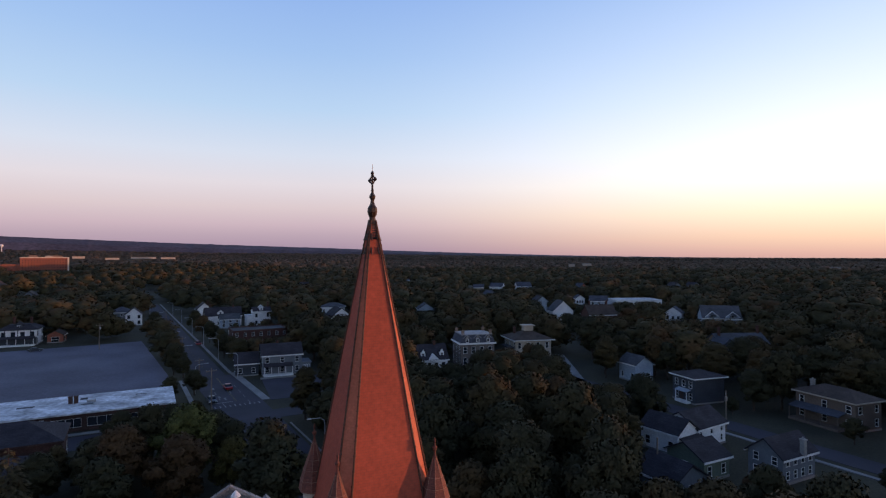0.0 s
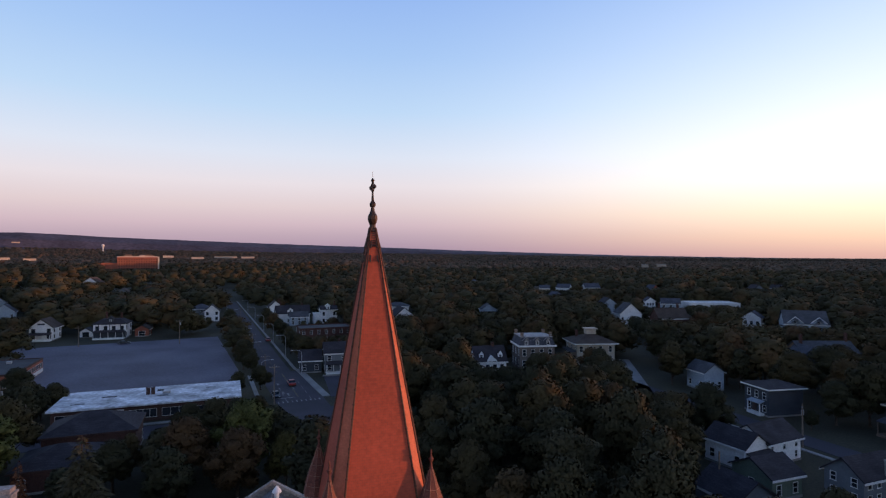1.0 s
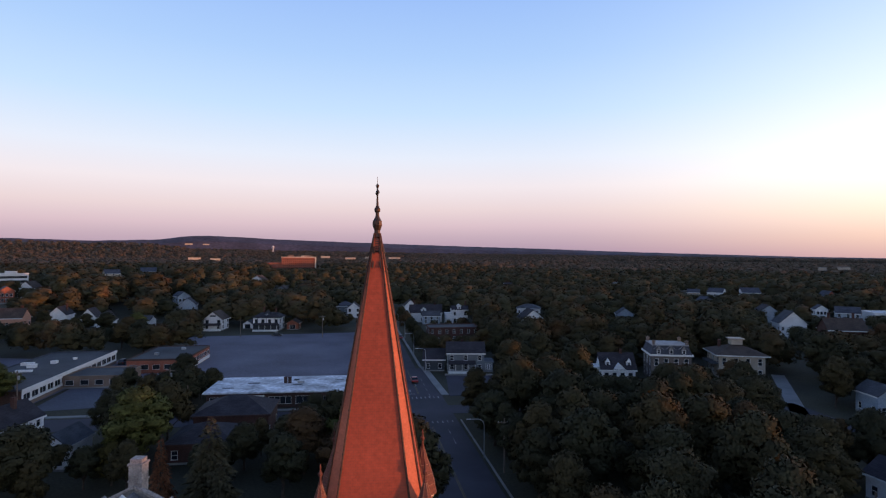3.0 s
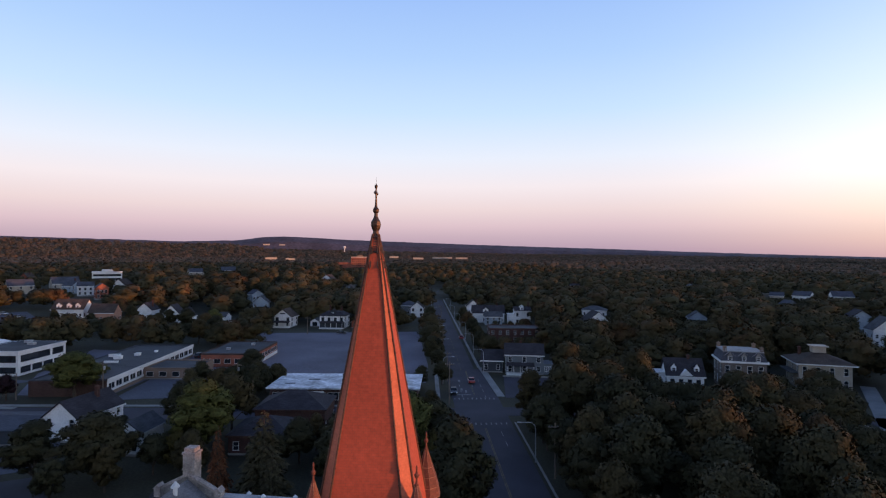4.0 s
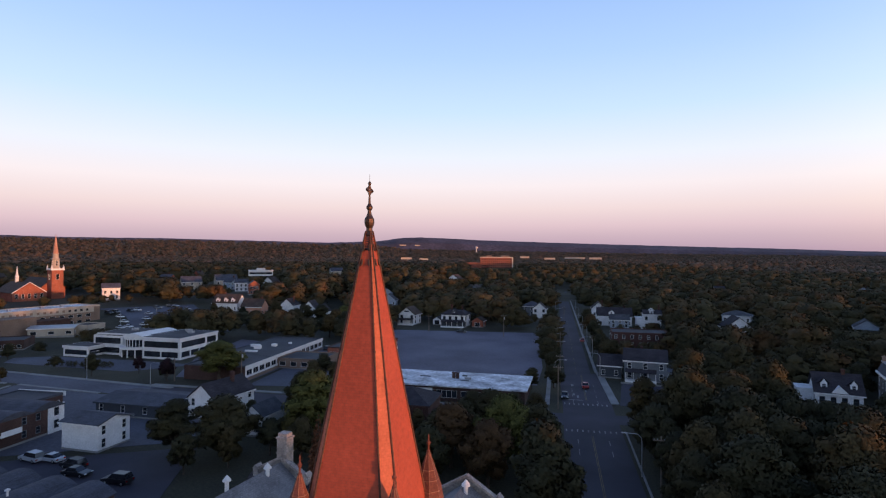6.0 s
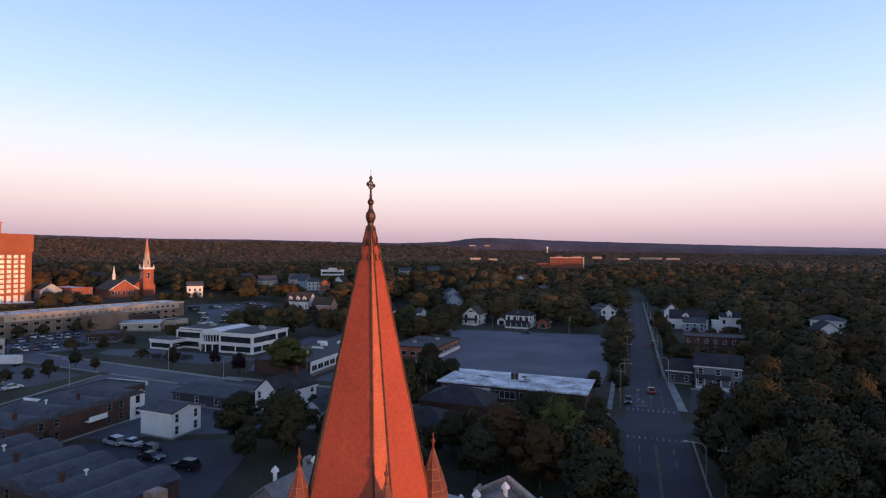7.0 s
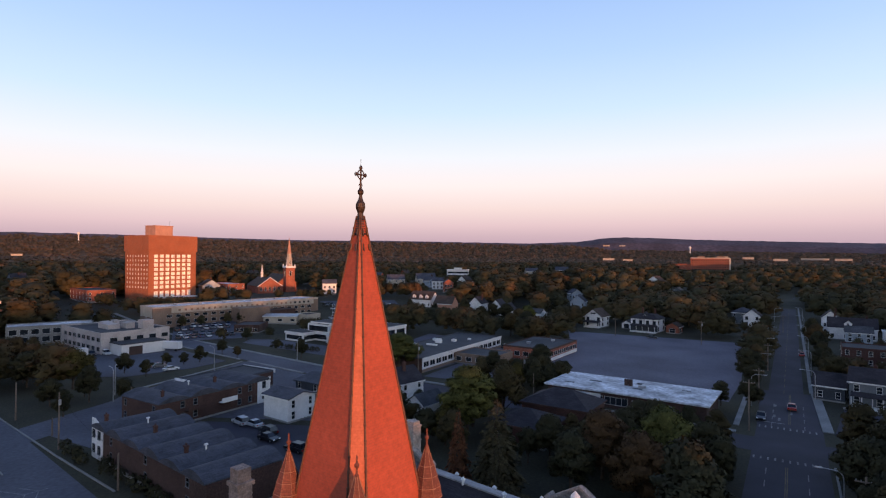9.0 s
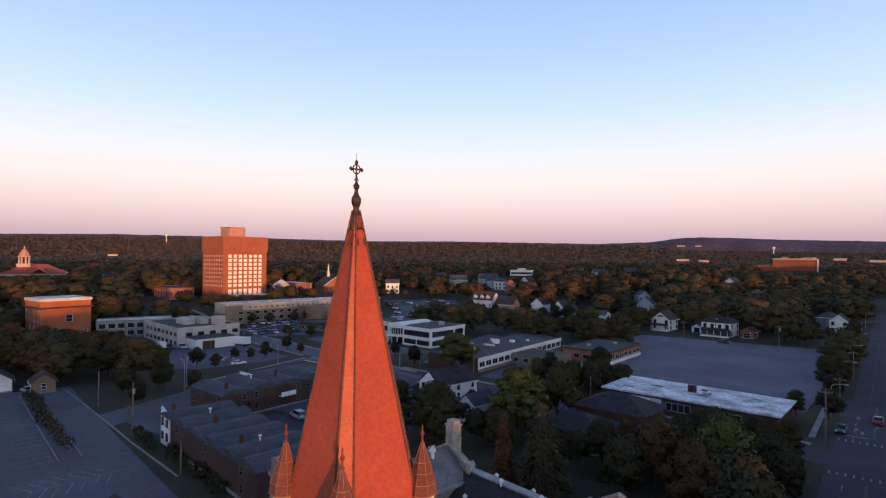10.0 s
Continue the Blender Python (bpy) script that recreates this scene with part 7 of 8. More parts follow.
def street_lamp(x, y, h, turn, arm=2.6):
    ob = thing("street_lamp", pose(x, y, rise(x, y), 0, 0, turn), "grey metal street lamp with curved arm", "street lamp", "street lamps")
    pts = [(0, 0, -0.3), (0, 0, h - 1.4), (0.12, 0, h - 0.6), (0.7, 0, h - 0.1), (arm, 0, h)]
    part("pole", Mesh().tube(pts, [0.11, 0.085, 0.07, 0.06, 0.045], 7), METAL_GREY, ob)
    part("lamp_head", Mesh().box(arm - 0.1, arm + 0.65, -0.14, 0.14, h - 0.08, h + 0.06, 0.03), METAL_GREY, ob)
    return ob


for x, y, h, turn, arm, box in ((-105.5, 113.3, 8.0, 20, True, True), (-95.4, 109.2, 5.4, 20, False, False), (-52.4, 131.2, 10.4, 30, True, False), (-64.9, 153.4, 8.5, 30, True, False), (-125.4, -2.5, 7.9, 40, False, False),
                                (-100.5, 8.4, 10.2, 30, False, True), (-131.0, 217.5, 9.8, 30, True, True), (56.4, 119.2, 8.2, 60, True, True), (32.1, 92.2, 7.6, 30, False, False), (-129.2, 92.4, 9.5, 30, True, True),
                                (-16.4, 100.0, 9.0, 30, True, False), (-165.2, 205.0, 8.0, 30, True, False), (-109.8, 6.1, 3.5, 0, False, False), (-75.9, 25.1 - 6.0, 5.5, 0, False, False), (-147.2, 81.7, 6.5, 0, True, False),
                                (-138.4, 283.0, 8.5, 30, True, False), (-105.9, 224.1, 8.5, 30, True, False), (-88.0, 193.0, 8.5, 30, True, False), (-129.6, 18.6, 4.0, 0, False, False)):
    utility_pole(x, y, h, turn, arm, box)
md = math.degrees(MA)
for x, y, h, turn in ((-133.2, 14.7, 8.1, 200), (-158.8, 39.0, 7.6, 200), (-140.7, 14.6, 7.1, 180), (-143.5, 73.9, 6.8, 20), (-167.9, 65.5, 7.6, 100), (-236.0, 124.0, 9.5, 0), (-268.0, 121.5, 8.0, 60), (-252.0, 119.2, 8.0, 90), (-262.0, 104.0, 8.0, 200)):
    street_lamp(x, y, h, turn)
for i, u in enumerate((28, 62, 98, 135, 180, 230)):
    p, q = main(u, -7.4), main(u + 14, 5.6)
    street_lamp(p[0], p[1], 7.6, md)
    street_lamp(q[0], q[1], 7.4, md + 180)
p = main(-32, 6.6)
street_lamp(p[0], p[1], 7.0, md + 180)


def wire(name, pts):
    b = Mesh()
    for a, c in zip(pts, pts[1:]):
        a, c = Vector(a), Vector(c)
        b.tube([a.lerp(c, t) - Vector((0, 0, 1.1 * 4 * t * (1 - t))) for t in (0, 0.25, 0.5, 0.75, 1)], 0.018, 4)
    tagged(new(name, b.data(name, RUBBER)), "thin black overhead wire between poles", "wire", "overhead wires")


wire("overhead_wire", [(-52.4, 131.2, 9.8), (-64.9, 153.4, 7.9), (-88.0, 193.0, 7.9), (-105.9, 224.1, 7.9), (-138.4, 283.0, 7.9)])
wire("overhead_wire", [(-100.5, 8.4, 9.6), (-76.5, 19.5, 5.3)])
wire("overhead_wire", [(-129.2, 92.4, 8.9), (-105.5, 113.3, 7.4)])


# ---------------------------------------------------------------- vehicles
PAINTS = [mat("car_paint_" + n, c, 0.3, coarse=(0.5, 0.05), fine=(4, 0.05), bump=None, spec=0.6) for n, c in
          (("silver", (0.42, 0.43, 0.45)), ("black", (0.012, 0.012, 0.014)), ("white", (0.62, 0.62, 0.62)), ("blue", (0.03, 0.06, 0.16)), ("red", (0.28, 0.02, 0.02)), ("grey", (0.12, 0.125, 0.13)))]
PAINT_NAMES = ["silver", "black", "white", "dark blue", "red", "grey"]
LIGHT_WHITE = mat("headlamp_glass", (0.7, 0.7, 0.68), 0.2, bump=None, spec=0.6)
LIGHT_RED = mat("tail_lamp_glass", (0.30, 0.015, 0.012), 0.25, bump=None, spec=0.6)


def make_car(k, suv):
    name = "suv" if suv else "car"
    ob = thing(name, Matrix.Identity(4), f"{PAINT_NAMES[k]} parked {'sport utility vehicle' if suv else 'saloon car'} on dark asphalt", "car", "parked cars")
    L, W, H = (4.7, 1.85, 1.7) if suv else (4.6, 1.78, 1.42)
    belt = 1.0 if suv else 0.9
    low = [(-L / 2, 0.35), (L / 2 - 0.1, 0.3), (L / 2, 0.6), (L / 2 - 0.12, belt - 0.18), (L / 2 - 1.2, belt), (-L / 2 + 0.7, belt + 0.02), (-L / 2 + 0.05, belt - 0.08)]
    cab = [(L / 2 - 1.25, belt), (L / 2 - 2.0, H), (-L / 2 + (0.45 if suv else 1.25), H), (-L / 2 + (0.12 if suv else 0.6), belt)]

    def extrude(prof, w0, w1, zcut):
        b = Mesh()
        k2 = len(prof)
        ws = [w1 if z > zcut else w0 for _, z in prof]
        b.v = [(x, -w, z) for (x, z), w in zip(prof, ws)] + [(x, w, z) for (x, z), w in zip(prof, ws)]
        b.f = [tuple(range(k2)), tuple(range(2 * k2 - 1, k2 - 1, -1))] + [((i + 1) % k2, i, k2 + i, k2 + (i + 1) % k2) for i in range(k2)]
        return b

    part("body", extrude(low, W / 2, W / 2, 9), PAINTS[k], ob)
    part("cabin_glass", extrude(cab, W / 2 - 0.06, W / 2 - 0.22, belt + 0.1), GLASS, ob)
    part("roof_panel", Mesh().box(cab[2][0] + 0.02, cab[1][0] - 0.02, -W / 2 + 0.2, W / 2 - 0.2, H - 0.01, H + 0.05, 0.05), PAINTS[k], ob)
    for x in (-L / 2 + 0.85, L / 2 - 0.9):
        for y in (-1, 1):
            w = part("wheel", Mesh().tube([(x, y * (W / 2 - 0.2), 0.33), (x, y * (W / 2 + 0.01), 0.33)], 0.33, 12), RUBBER, ob)
            part("rim", Mesh().tube([(x, y * (W / 2), 0.33), (x, y * (W / 2 + 0.025), 0.33)], 0.2, 8), METAL_GREY, w)
    for y in (-1, 1):
        part("headlight", Mesh().box(L / 2 - 0.12, L / 2 + 0.005, y * W / 2 * 0.75 - 0.2, y * W / 2 * 0.75 + 0.2, 0.55, 0.72), LIGHT_WHITE, ob)
        part("tail_light", Mesh().box(-L / 2 - 0.01, -L / 2 + 0.06, y * W / 2 * 0.78 - 0.17, y * W / 2 * 0.78 + 0.17, 0.6, 0.8), LIGHT_RED, ob)
    return ob


FLEET = {}


def car(x, y, turn, k, suv=False, lift=0.05):
    m = pose(x, y, rise(x, y) + lift, 0, 0, turn)
    if (k, suv) in FLEET:
        copy_thing(FLEET[(k, suv)], m)
    else:
        FLEET[(k, suv)] = make_car(k, suv)
        FLEET[(k, suv)].matrix_basis = m


for x, y, turn, k, suv in ((-101.8, 39.6, 200, 0, True), (-99.2, 41.8, 205, 0, False), (-93.0, 43.6, 200, 1, True), (-88.8, 43.0, 30, 1, False), (-80.8, 46.4, 210, 1, True), (-56.6, 141.5, -59, 1, False), (-58.0, 155.0, 121, 4, False),
                           (-98.6, 229.0, 121, 4, False), (-205.6, 7.9, 20, 2, True), (-167.0, 27.5, 110, 2, False), (-173.5, 24.2, 110, 5, False), (-212.8, 17.0, 20, 1, False), (-203.0, -1.0, 200, 2, True),
                           (-206.0, 3.5, 20, 1, True), (-152.3, 213.6, 30, 1, False), (-146.0, -22.0, 40, 0, False), (-192.0, 0.5, 110, 5, False)):
    car(x, y, turn, k, suv)
g = random.Random(3)
for row, (a, way, n, turn) in enumerate((((-233, 31), (-0.10, 1.0), 8, 5), ((-240, 32), (-0.10, 1.0), 8, 5), ((-252, 31), (-0.10, 1.0), 8, 5), ((-258, 32), (-0.10, 1.0), 8, 5))):
    for i in range(n):
        if g.random() < 0.8:
            car(a[0] + way[0] * i * 3.0, a[1] + way[1] * i * 3.0, turn + g.uniform(-3, 3) + 180 * g.randrange(2), g.choice((0, 1, 2, 5, 1, 3, 5)), g.random() < 0.5, 0.28)
for row in range(4):
    for i in range(12):
        if g.random() < 0.62:
            x, y = -262 - row * 12 - i * 0.8, 104 + i * 3.6 + row * 2
            car(x, y, 14 + g.uniform(-2, 2), g.choice((0, 1, 2, 5, 1, 3, 5)), g.random() < 0.5, 0.33)
for i, k in enumerate((1, 2, 2, 0, 5)):
    p = along((-157.6, 142.0), i * 0.5, i * 2.8)
    car(p[0], p[1], GA + 90, k, True, 0.06)

# ---------------------------------------------------------------- small trees, hedges and shrubs
for x, y, h in ((-168.4, 15.2, 6.0), (-160.8, 21.0, 5.0), (-173.9, 26.3, 4.5), (-175.4, 31.3, 4.0), (-177.1, 36.1, 5.5), (-188.3, 43.9, 5.5), (-180.1, 47.9, 4.2), (-220.0, 56.1, 5.0), 
                (-257.5, 33.5, 6.0), (-259.5, 41.5, 5.5), (-262.0, 53.0, 6.0), (-264.0, 59.0, 6.0), (-133.7, 16.9, 5.5), (-124.0, 6.0, 6.0), (-135.0, 2.0, 6.5), (-142.0, 8.0, 5.5)):
    plant(KINDS[int(x * y) % 9], x, y, h, "small round street tree", "street trees", 1.05)


for i, (u, v, h) in enumerate(((24, -13.5, 6.0), (92, -10.5, 8.0), (106, -11.0, 8.5), (122, -9.5, 9.0), (140, -9.0, 9.5), (160, -9.0, 10.0), (74, 9.5, 8.0), (92, 9.0, 8.5), (116, 8.5, 9.0), (138, 8.5, 9.5), (158, 8.0, 10.0))):
    p = main(u, v)
    plant(KINDS[i % 9], p[0], p[1], h, "dark street tree beside the main street", "street trees", 0.95)


for i, (u, v, h) in enumerate(((-14, 10.6, 7.0), (-22, 10.2, 9.0), (-31, 10.8, 9.5), (-40, 10.4, 10.0), (-50, 10.8, 10.5), (-61, 10.6, 11.0), (-72, 11.0, 11.0), (-84, 11.0, 11.0))):
    p = main(u, v)
    plant(FINE[i % 6], p[0], p[1], h, "dark leafy tree overhanging the pavement", "street trees", 1.0)


def shrub_row(name, a, c, n, h, label):
    """A planted strip of leafy shrubs."""
    rg = np.random.default_rng(int(abs(a[0] * 7)))
    lobes = []
    for i in range(n):
        t = (i + 0.5) / n
        lobes.append((a[0] + (c[0] - a[0]) * t + rg.uniform(-0.5, 0.5), a[1] + (c[1] - a[1]) * t + rg.uniform(-0.5, 0.5), h * rg.uniform(0.4, 0.6) + rise(a[0], a[1]), h * rg.uniform(0.45, 0.7), 0.9))
    v, f, s = leaf_cloud(rg, lobes, 130 * n, 0.22)
    tagged(new(name, mesh_from(name, v, f, LEAF, s)), label, "shrubs", "", "stuff")


shrub_row("planting_strip", ISLAND[0].lerp(ISLAND[1], 0.08), ISLAND[0].lerp(ISLAND[1], 0.97), 15, 2.3, "dark shrubs and small trees in a parking lot island")
shrub_row("hedge", (-192.5, 66.2), (-180.0, 76.0), 7, 1.6, "low clipped shrubs on the office lawn")
shrub_row("foundation_shrubs", (-88.0, 15.8), (-66.0, 25.5), 9, 1.9, "pale flowering shrubs along the townhouse wall")
shrub_row("verge_shrubs", (-100.0, 9.5), (-90.0, 13.5), 5, 1.8, "dark shrubs on the grass verge")


# ---------------------------------------------------------------- landmarks far off
def bearing(a, r):
    return (17 - r * math.sin(radians(a)), 20 + r * math.cos(radians(a)))


def hospital():
    x, y = bearing(37.0, 1000)
    z = 9.0
    ob = thing("brick_hospital", pose(x, y, z, 0, 0, 36), "long red brick hospital lit by low sun among trees", "public building")
    holes = {"f": [(2 + i * 3.4, 2 + j * 3.6, 1.8, 1.7) for j in range(6) for i in range(16)]}
    block(ob, 56, 22, 24, BRICK_RED, holes, style="slim", frame_mat=BRICK_TAN)
    part("cornice", Mesh().box(-28.5, 28.5, -11.5, 11.5, 24, 25.2), LIMESTONE, ob)
    part("wing", Mesh().box(-54, -28, -8, 9, -4, 15), BRICK_RED, ob)
    part("end_pier", Mesh().box(28, 30, -12, -9, -2, 25), LIMESTONE, ob)
    part("plant_room", Mesh().box(-18, -8, -4, 4, 25.2, 28).box(10, 22, -4, 4, 25.2, 27.4), BRICK_TAN, ob)
    SEEN.append((x, y, 48, 14.0 + z - 9))


hospital()


def water_tower(a, r, top):
    x, y = bearing(a, r)
    ob = thing("water_tower", pose(x, y, 0), "white water tower on a slender stem before wooded hills", "water tower", "water towers")
    s = r / 3600
    part("stem", Mesh().lathe(0, 0, [(0, 4 * s), (top - 22 * s, 2.4 * s), (top - 14 * s, 3 * s)], 12), PANEL_WHITE, ob)
    part("tank", Mesh().lathe(0, 0, [(top - 15 * s, 3 * s), (top - 11 * s, 7 * s), (top - 6 * s, 8 * s), (top - 2 * s, 6 * s), (top, 0.5)], 14), PANEL_WHITE, ob)


water_tower(38.9, 3650, 99)
water_tower(96.3, 3650, 155)
for a, r, z, w, h in ((46.5, 3720, 104, 70, 12), (45.0, 3740, 104, 60, 8), (46.2, 1900, 26, 60, 9), (44.4, 1800, 24, 46, 8), (41.0, 1250, 10, 34, 9), (40.1, 1050, 8, 22, 8), (31.5, 1900, 28, 60, 7), (29.0, 2050, 30, 120, 7), (27.0, 2000, 29, 70, 8),
                      (34.0, 1900, 32, 50, 8), (36.0, 1800, 34, 40, 7), (-14.0, 1500, 12, 40, 8), (-12.5, 1400, 12, 26, 8), (-35, 1300, 10, 30, 7), (100.5, 2300, 30, 50, 8)):
    x, y = bearing(a, r)
    ob = thing("far_shed", pose(x, y, z, 0, 0, a), "pale flat commercial building far off among trees", "building", "far commercial buildings")
    w, h = w * 0.6, h * 0.36
    part("wall", Mesh().box(-w / 2, w / 2, -10, 10, -3, h), CREAM, ob)
    part("roof", Mesh().box(-w / 2 - 0.6, w / 2 + 0.6, -10.6, 10.6, h, h + 0.8), CONCRETE, ob)


def white_office():
    x, y = bearing(60.9, 560)
    ob = thing("white_office_block", pose(x, y, 9, 0, 0, 60), "white four-storey office block rising from trees", "building")
    block(ob, 22, 12, 11.5, PANEL_WHITE, {"f": [(0.8, 1.6 + 3.4 * j, 20.4, 1.8) for j in range(3)], "r": [(0.8, 1.6 + 3.4 * j, 10.4, 1.8) for j in range(3)]}, style="slim", frame_mat=PANEL_WHITE)
    part("roof", Mesh().box(-11.4, 11.4, -6.4, 6.4, 11.5, 12.3), PANEL_WHITE, ob)
    part("plant_room", Mesh().box(-4, 4, -3, 3, 12.3, 14.0), PANEL_WHITE, ob)
    SEEN.append((x, y, 13, 15.0))


white_office()
gh = random.Random(21)
WALLS, ROOFS = [CLAP_WHITE, CLAP_BLUE, CLAP_GREY, CREAM, BRICK_RED], [SHINGLE, SHINGLE_MID, SHINGLE_BROWN]
NAMES = {"white_clapboard": "white", "blue_grey_clapboard": "pale blue", "grey_clapboard": "grey", "cream_stucco": "cream", "red_brick": "red brick"}
for x, y, w, wall, label in ((32, 516, 9, CREAM, "cream house far off among trees"), (50, 524, 12, CLAP_WHITE, "white house far off among trees"), (76, 541, 14, CLAP_WHITE, "white house far off among trees"),
                             (91.5, 384, 6.5, CLAP_WHITE, "white gabled house far off among trees"), (102, 374, 11, CLAP_BLUE, "pale blue house far off among trees"), (116, 287, 8, CLAP_WHITE, "white house behind a dark tree"), (-340, 212, 7, BRICK_RED, "red brick house among trees"),
                             (-368, 218, 9, CLAP_WHITE, "white house among trees"), (-413, 228, 16, CREAM, "pale house among trees"), (-417, 202, 14, CREAM, "pale house among trees"), (-277, 277, 8, CLAP_BLUE, "pale blue house among trees"), (-352, 127, 9, CLAP_WHITE, "white house behind the parking lot"),
                             (-450, 246, 12, CLAP_WHITE, "white house among trees"), (-582, 463, 16, CREAM, "pale building far off among trees"), (-618, 543, 18, CREAM, "pale building far off among trees")):
    house(label, x, y, w, w * 0.8, 6.0 + (x * 7 % 3) * 0.5, rot=math.degrees(math.atan2(y - 15, x - 10)) - 90 + (x * 13 % 50) - 20, wall=wall, roofm=SHINGLE_MID, pitch=34, axis="y" if w < 9 else "x", cols=(3, 2, 0, 2), win=(1.2, 1.6), seen=2.6 if y < 480 else 4.6, group="houses among trees")
for i in range(20):
    a, r = gh.uniform(-50, 108), math.sqrt(gh.uniform(230 ** 2, 640 ** 2))
    x, y = TOWER[0] - r * math.sin(radians(a)), TOWER[1] + r * math.cos(radians(a))
    if not clear(x, y, 9):
        continue
    wall = gh.choice(WALLS)
    ax = gh.choice("xy")
    house(f"{NAMES[wall.name]} gabled house half hidden among trees", x, y, gh.uniform(8, 12), gh.uniform(8, 11), gh.uniform(5.2, 6.8), rot=gh.choice((GA, GA + 90, 10)), axis=ax, wall=wall, roofm=gh.choice(ROOFS), pitch=gh.uniform(32, 44), cols=(2, 2, 0, 2),
          chim=((1.5, 0.5, 4.8),) if gh.random() < 0.6 else (), seen=6.4, group="houses among trees")
rng = random.Random(11)


def scatter(n, area, hmin, hmax, spacing=0.62, tries=40, stock=None, gold=0.93):
    made = 0
    for _ in range(n * tries):
        if made >= n:
            break
        x, y = area(rng)
        h = rng.uniform(hmin, hmax)
        r = 4.2 * h / 12
        top = highest(x, y, r)
        if top < h:
            if top < 4.0:
                continue
            h = max(4.0, top)
            r = 4.2 * h / 12
        if not clear(x, y, r * 0.45) or any((x - a) ** 2 + (y - b) ** 2 < (spacing * (r + c)) ** 2 for a, b, c in PLANTED):
            continue
        q = rng.random()
        kind = SPRUCES[made % 2] if q > 0.97 else GOLD[made % 2] if q > gold else rng.choice(stock or KINDS)
        plant(kind, x, y, h, "tall dark spruce among houses" if q > 0.97 else "golden-leaved tree in early autumn" if q > gold else BROAD_LABELS[rng.randrange(4)], "town trees", rng.uniform(0.9, 1.25))
        made += 1
    return made


def polar(a0, a1, r0, r1):
    """Points round the church between two bearings (degrees left of north) and distances."""
    def pick(g):
        a, r = radians(g.uniform(a0, a1)), math.sqrt(g.uniform(r0 * r0, r1 * r1))
        return TOWER[0] - r * math.sin(a), TOWER[1] + r * math.cos(a)
    return pick


def box_area(x0, x1, y0, y1):
    return lambda g: (g.uniform(x0, x1), g.uniform(y0, y1))


scatter(74, box_area(-24, 44, 58, 152), 11.5, 16.5, 0.5, 80, FINE, 2.0)
scatter(84, polar(-62, 22, 70, 180), 8, 15, 0.48, 60, KINDS, 2.0)
scatter(44, polar(22, 75, 70, 185), 6, 12)
scatter(9, polar(75, 128, 70, 200), 6, 12)
scatter(9, box_area(-205, -140, -60, 10), 7, 13)


# ---------------------------------------------------------------- lie of the far land
# bearing left of north, crest height
crest = [(-180, 18), (-75, 18), (-38, 18), (-23, 27), (-12, 40), (-1, 62), (5, 75), (11, 91), (21, 111), (31, 133), (38.6, 150), (42, 162), (44.6, 168), (46.5, 163), (49, 138), (54, 125), (60, 132), (69, 140), (77, 137), (86, 147), (94, 156),
         (101, 158), (108, 146), (125, 120), (180, 60)]
CREST_A, CREST_H = [c[0] for c in crest], [c[1] for c in crest]


def crest_at(a):
    """Height of the horizon's ridge at a bearing in degrees, and the share of it that is near slope."""
    h = float(np.interp(a, CREST_A, CREST_H)) + 2.2 * noise.noise((a * 0.9, 1, 0)) + 1.6 * noise.noise((a * 3.1, 2, 0)) + 1.0 * noise.noise((a * 9.0, 5, 0))
    return h, float(np.interp(a, [-60, 0, 20, 46, 50, 60, 130], [0.30, 0.5, 0.42, 0.42, 0.80, 0.86, 0.86]))


def slope(a, r):
    """Ground height far off: a the bearing in radians, r the distance."""
    if r < 3000:
        return 0.0
    h, share = crest_at(math.degrees(a))
    k = min(1.0, (r - 3000) / 900)
    return 10 + (h * share - 10) * k


# ---------------------------------------------------------------- distant woods as one canopy each
def canopy(name, material, n_try, a0, a1, r0, r1, size, leaves, lobes, height, label, check=True, seed=5, wide=1.0, lift=0.0, fill=0.9):
    g = np.random.default_rng(seed)
    temps = []
    for k in range(6):
        lb = [(x, y, z, q * 1.3, s) for x, y, z, q, s in crown_lobes(g, 1.0, 0.42, 0.12, lobes)]
        v, f, soft = join_soup(leaf_cloud(g, lb, leaves, size, 0.5, 0.85, 1.1), blobs(g, lb, fill, False))
        soft[:, 2] += lift
        temps.append((v, f, soft / np.linalg.norm(soft, axis=1)[:, None]))
    vs, fs, ns, base = [], [], [], 0
    a = np.radians(g.uniform(a0, a1, n_try))
    r = np.sqrt(g.uniform(r0 * r0, r1 * r1, n_try))
    hs = g.uniform(*height, n_try)
    for i in range(n_try):
        x, y = TOWER[0] - r[i] * math.sin(a[i]), TOWER[1] + r[i] * math.cos(a[i])
        h = hs[i]
        if check:
            top = highest(x, y, h * 0.4)
            if top < h:
                if top < 4:
                    continue
                h = top
            if not clear(x, y, h * 0.26 * wide):
                continue
        v, f, soft = temps[i % 6]
        c, s = math.cos(i * 2.4), math.sin(i * 2.4)
        w = h * wide * g.uniform(0.85, 1.25)
        vv = np.stack([(v[:, 0] * c - v[:, 1] * s) * w + x, (v[:, 0] * s + v[:, 1] * c) * w + y, v[:, 2] * h + max(rise(x, y), slope(a[i], r[i]))], 1)
        vs.append(vv)
        fs.append(f + base)
        ns.append(np.stack([soft[:, 0] * c - soft[:, 1] * s, soft[:, 0] * s + soft[:, 1] * c, soft[:, 2]], 1))
        base += len(v)
    ob = new(name, mesh_from(name, np.vstack(vs), np.vstack(fs), material, np.vstack(ns)))
    return tagged(ob, label, "woods", "", "stuff")


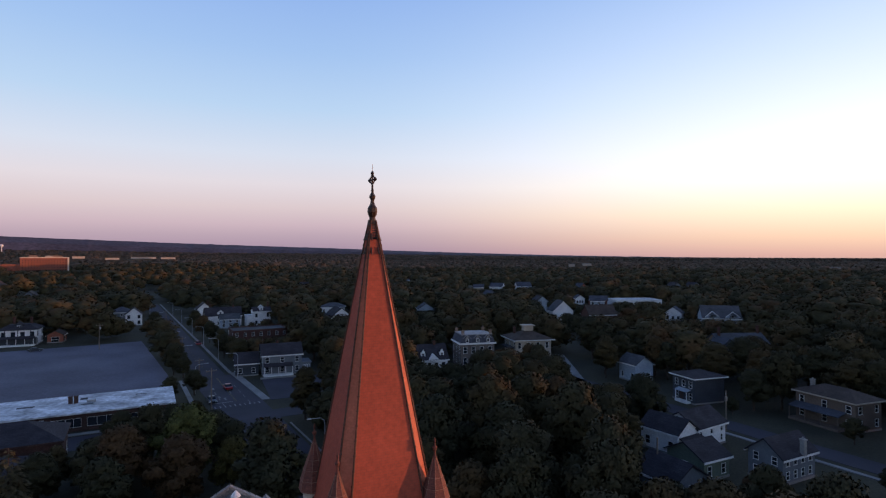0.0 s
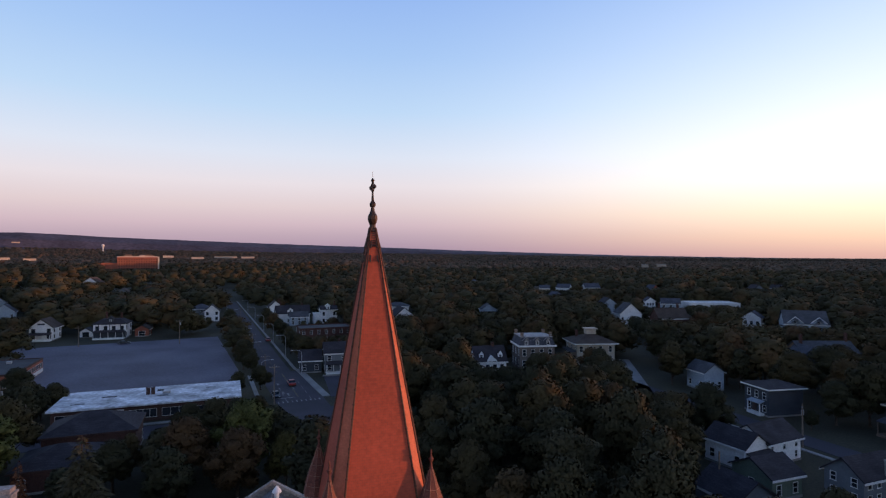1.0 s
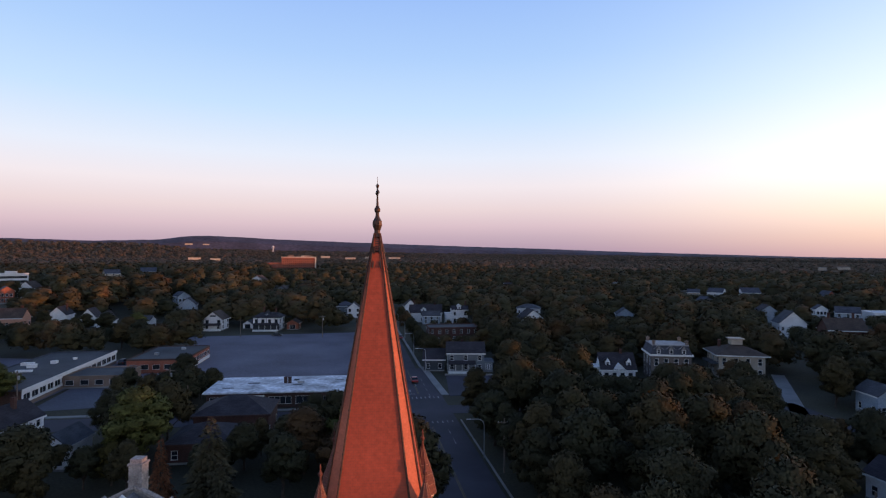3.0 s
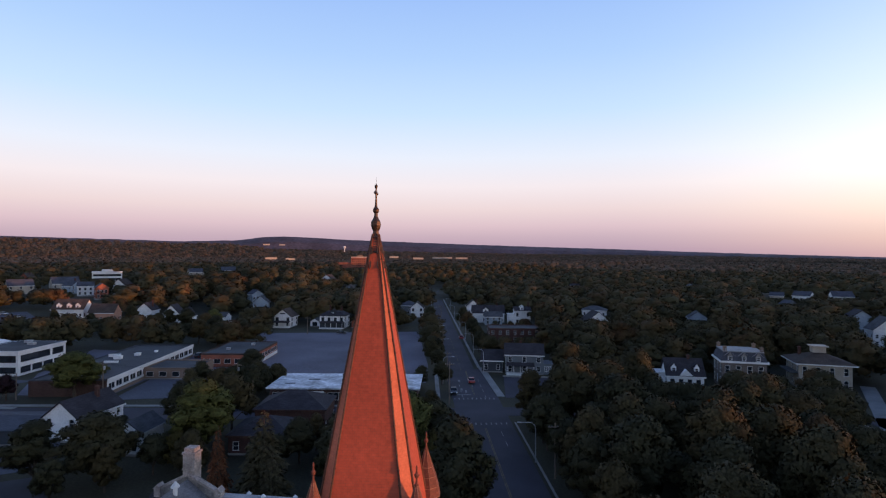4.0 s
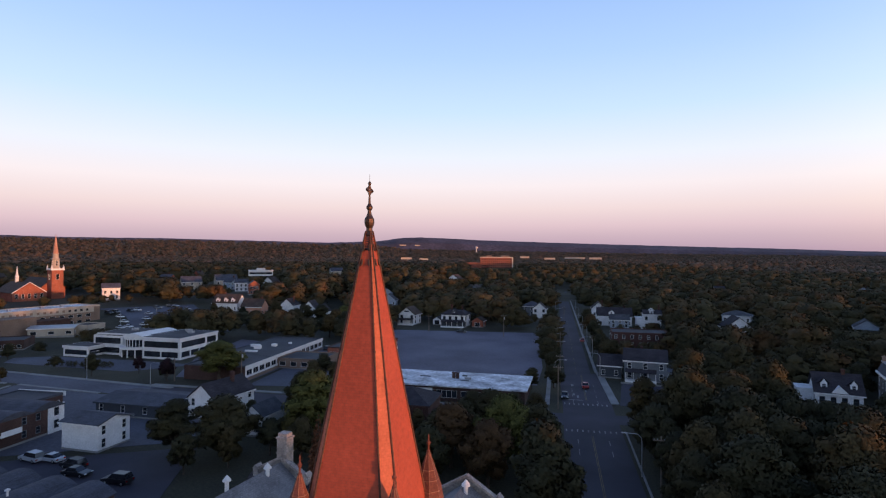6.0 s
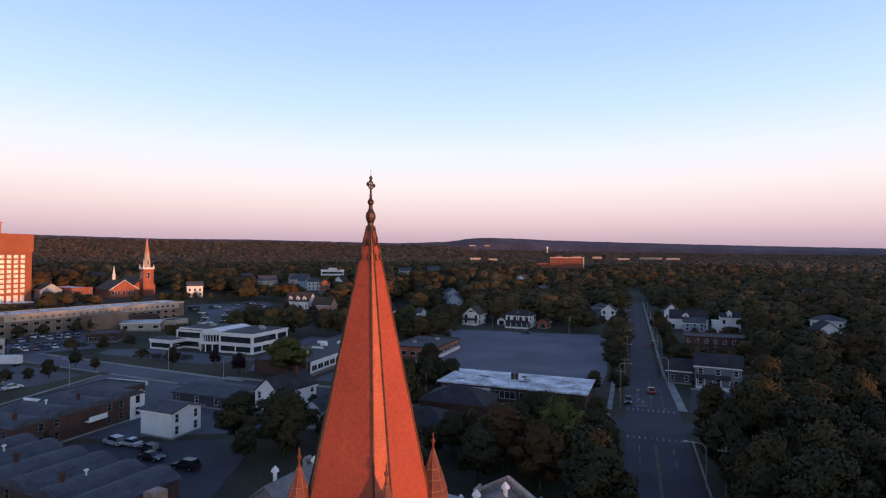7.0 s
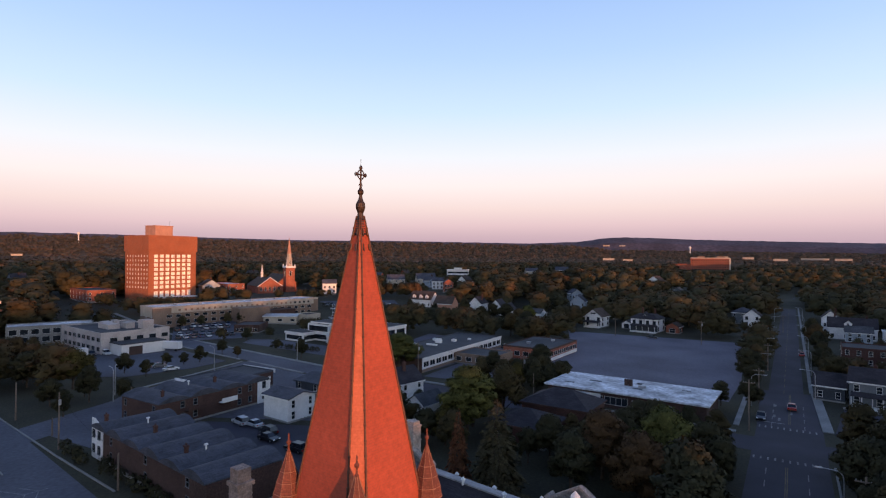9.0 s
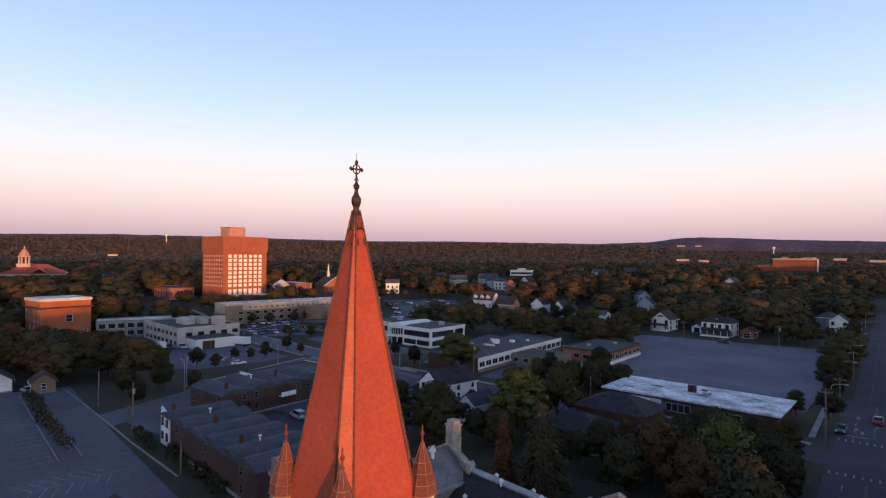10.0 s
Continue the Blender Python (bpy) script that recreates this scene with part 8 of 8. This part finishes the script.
canopy("town_trees", WOODS, 950, -75, 140, 150, 265, 0.028, 1000, 24, (8, 15), "dense green and olive trees between houses", seed=15, wide=1.25, lift=0.2, fill=0.72)
canopy("town_woods", WOODS, 2700, -75, 140, 260, 480, 0.036, 330, 14, (9, 16), "dense mixed trees between houses, green turning brown", seed=5, wide=1.4, lift=0.45, fill=0.82)
canopy("outer_woods", WOODS, 5600, -72, 140, 480, 1050, 0.05, 80, 8, (10, 16), "wide belt of autumn woods at the edge of town", True, seed=6, wide=1.5, lift=0.6)
canopy("far_canopy", HAZED_FAR_WOODS, 17000, -70, 138, 1050, 3880, 0.10, 14, 3, (11, 15), "far flat woodland reaching to the hills", False, seed=7, wide=2.3, lift=1.4)
canopy("slope_canopy", HAZED_FAR_WOODS, 8000, -70, 138, 2850, 3890, 0.10, 14, 3, (11, 15), "woods on the slopes below the hills", False, seed=17, wide=3.2, lift=1.4)
# out-of-view trees, added to keep the low sun off the town
canopy("eastern_woods", WOODS, 1300, -150, -72, 150, 450, 0.15, 36, 6, (12.5, 16.2), "unseen belt of trees added toward the sun to shade the town", True, seed=8, wide=1.3)
canopy("southern_woods", WOODS, 700, 140, 210, 150, 380, 0.13, 36, 6, (9, 15), "belt of trees south of the church", True, seed=9, wide=1.3)



# ---------------------------------------------------------------- hills on the horizon
def hills():
    b, ridge = Mesh(), Mesh()
    n = 900
    for i in range(n + 1):
        a = -180 + 360 * i / n
        h, part_way = crest_at(a)
        rr = radians(a)
        for r in (3000, 3200, 3400, 3600, 3750, 3900, 3980):
            hh = slope(rr, r) - 20 * (r == 3980)
            b.v.append((TOWER[0] - r * math.sin(rr), TOWER[1] + r * math.cos(rr), hh))
        for r, k in ((3920, 0.3), (4050, 0.75), (4200, 1.0), (4500, 0.8)):
            ridge.v.append((TOWER[0] - r * math.sin(rr), TOWER[1] + r * math.cos(rr), (h + (h - 36) * 0.05) * k))
    for i in range(n):
        b.f += [(i * 7 + j, i * 7 + 7 + j, i * 7 + 8 + j, i * 7 + 1 + j) for j in range(6)]
        ridge.f += [(i * 4 + j, i * 4 + 4 + j, i * 4 + 5 + j, i * 4 + 1 + j) for j in range(3)]
    setting("hills", b, SUNLIT_SLOPE_WOODS, "low wooded slopes rising toward the horizon", "hills")
    setting("far_ridge", ridge, HAZED_RIDGE, "wooded ridge along the horizon, coloured blue for haze", "hills")


hills()
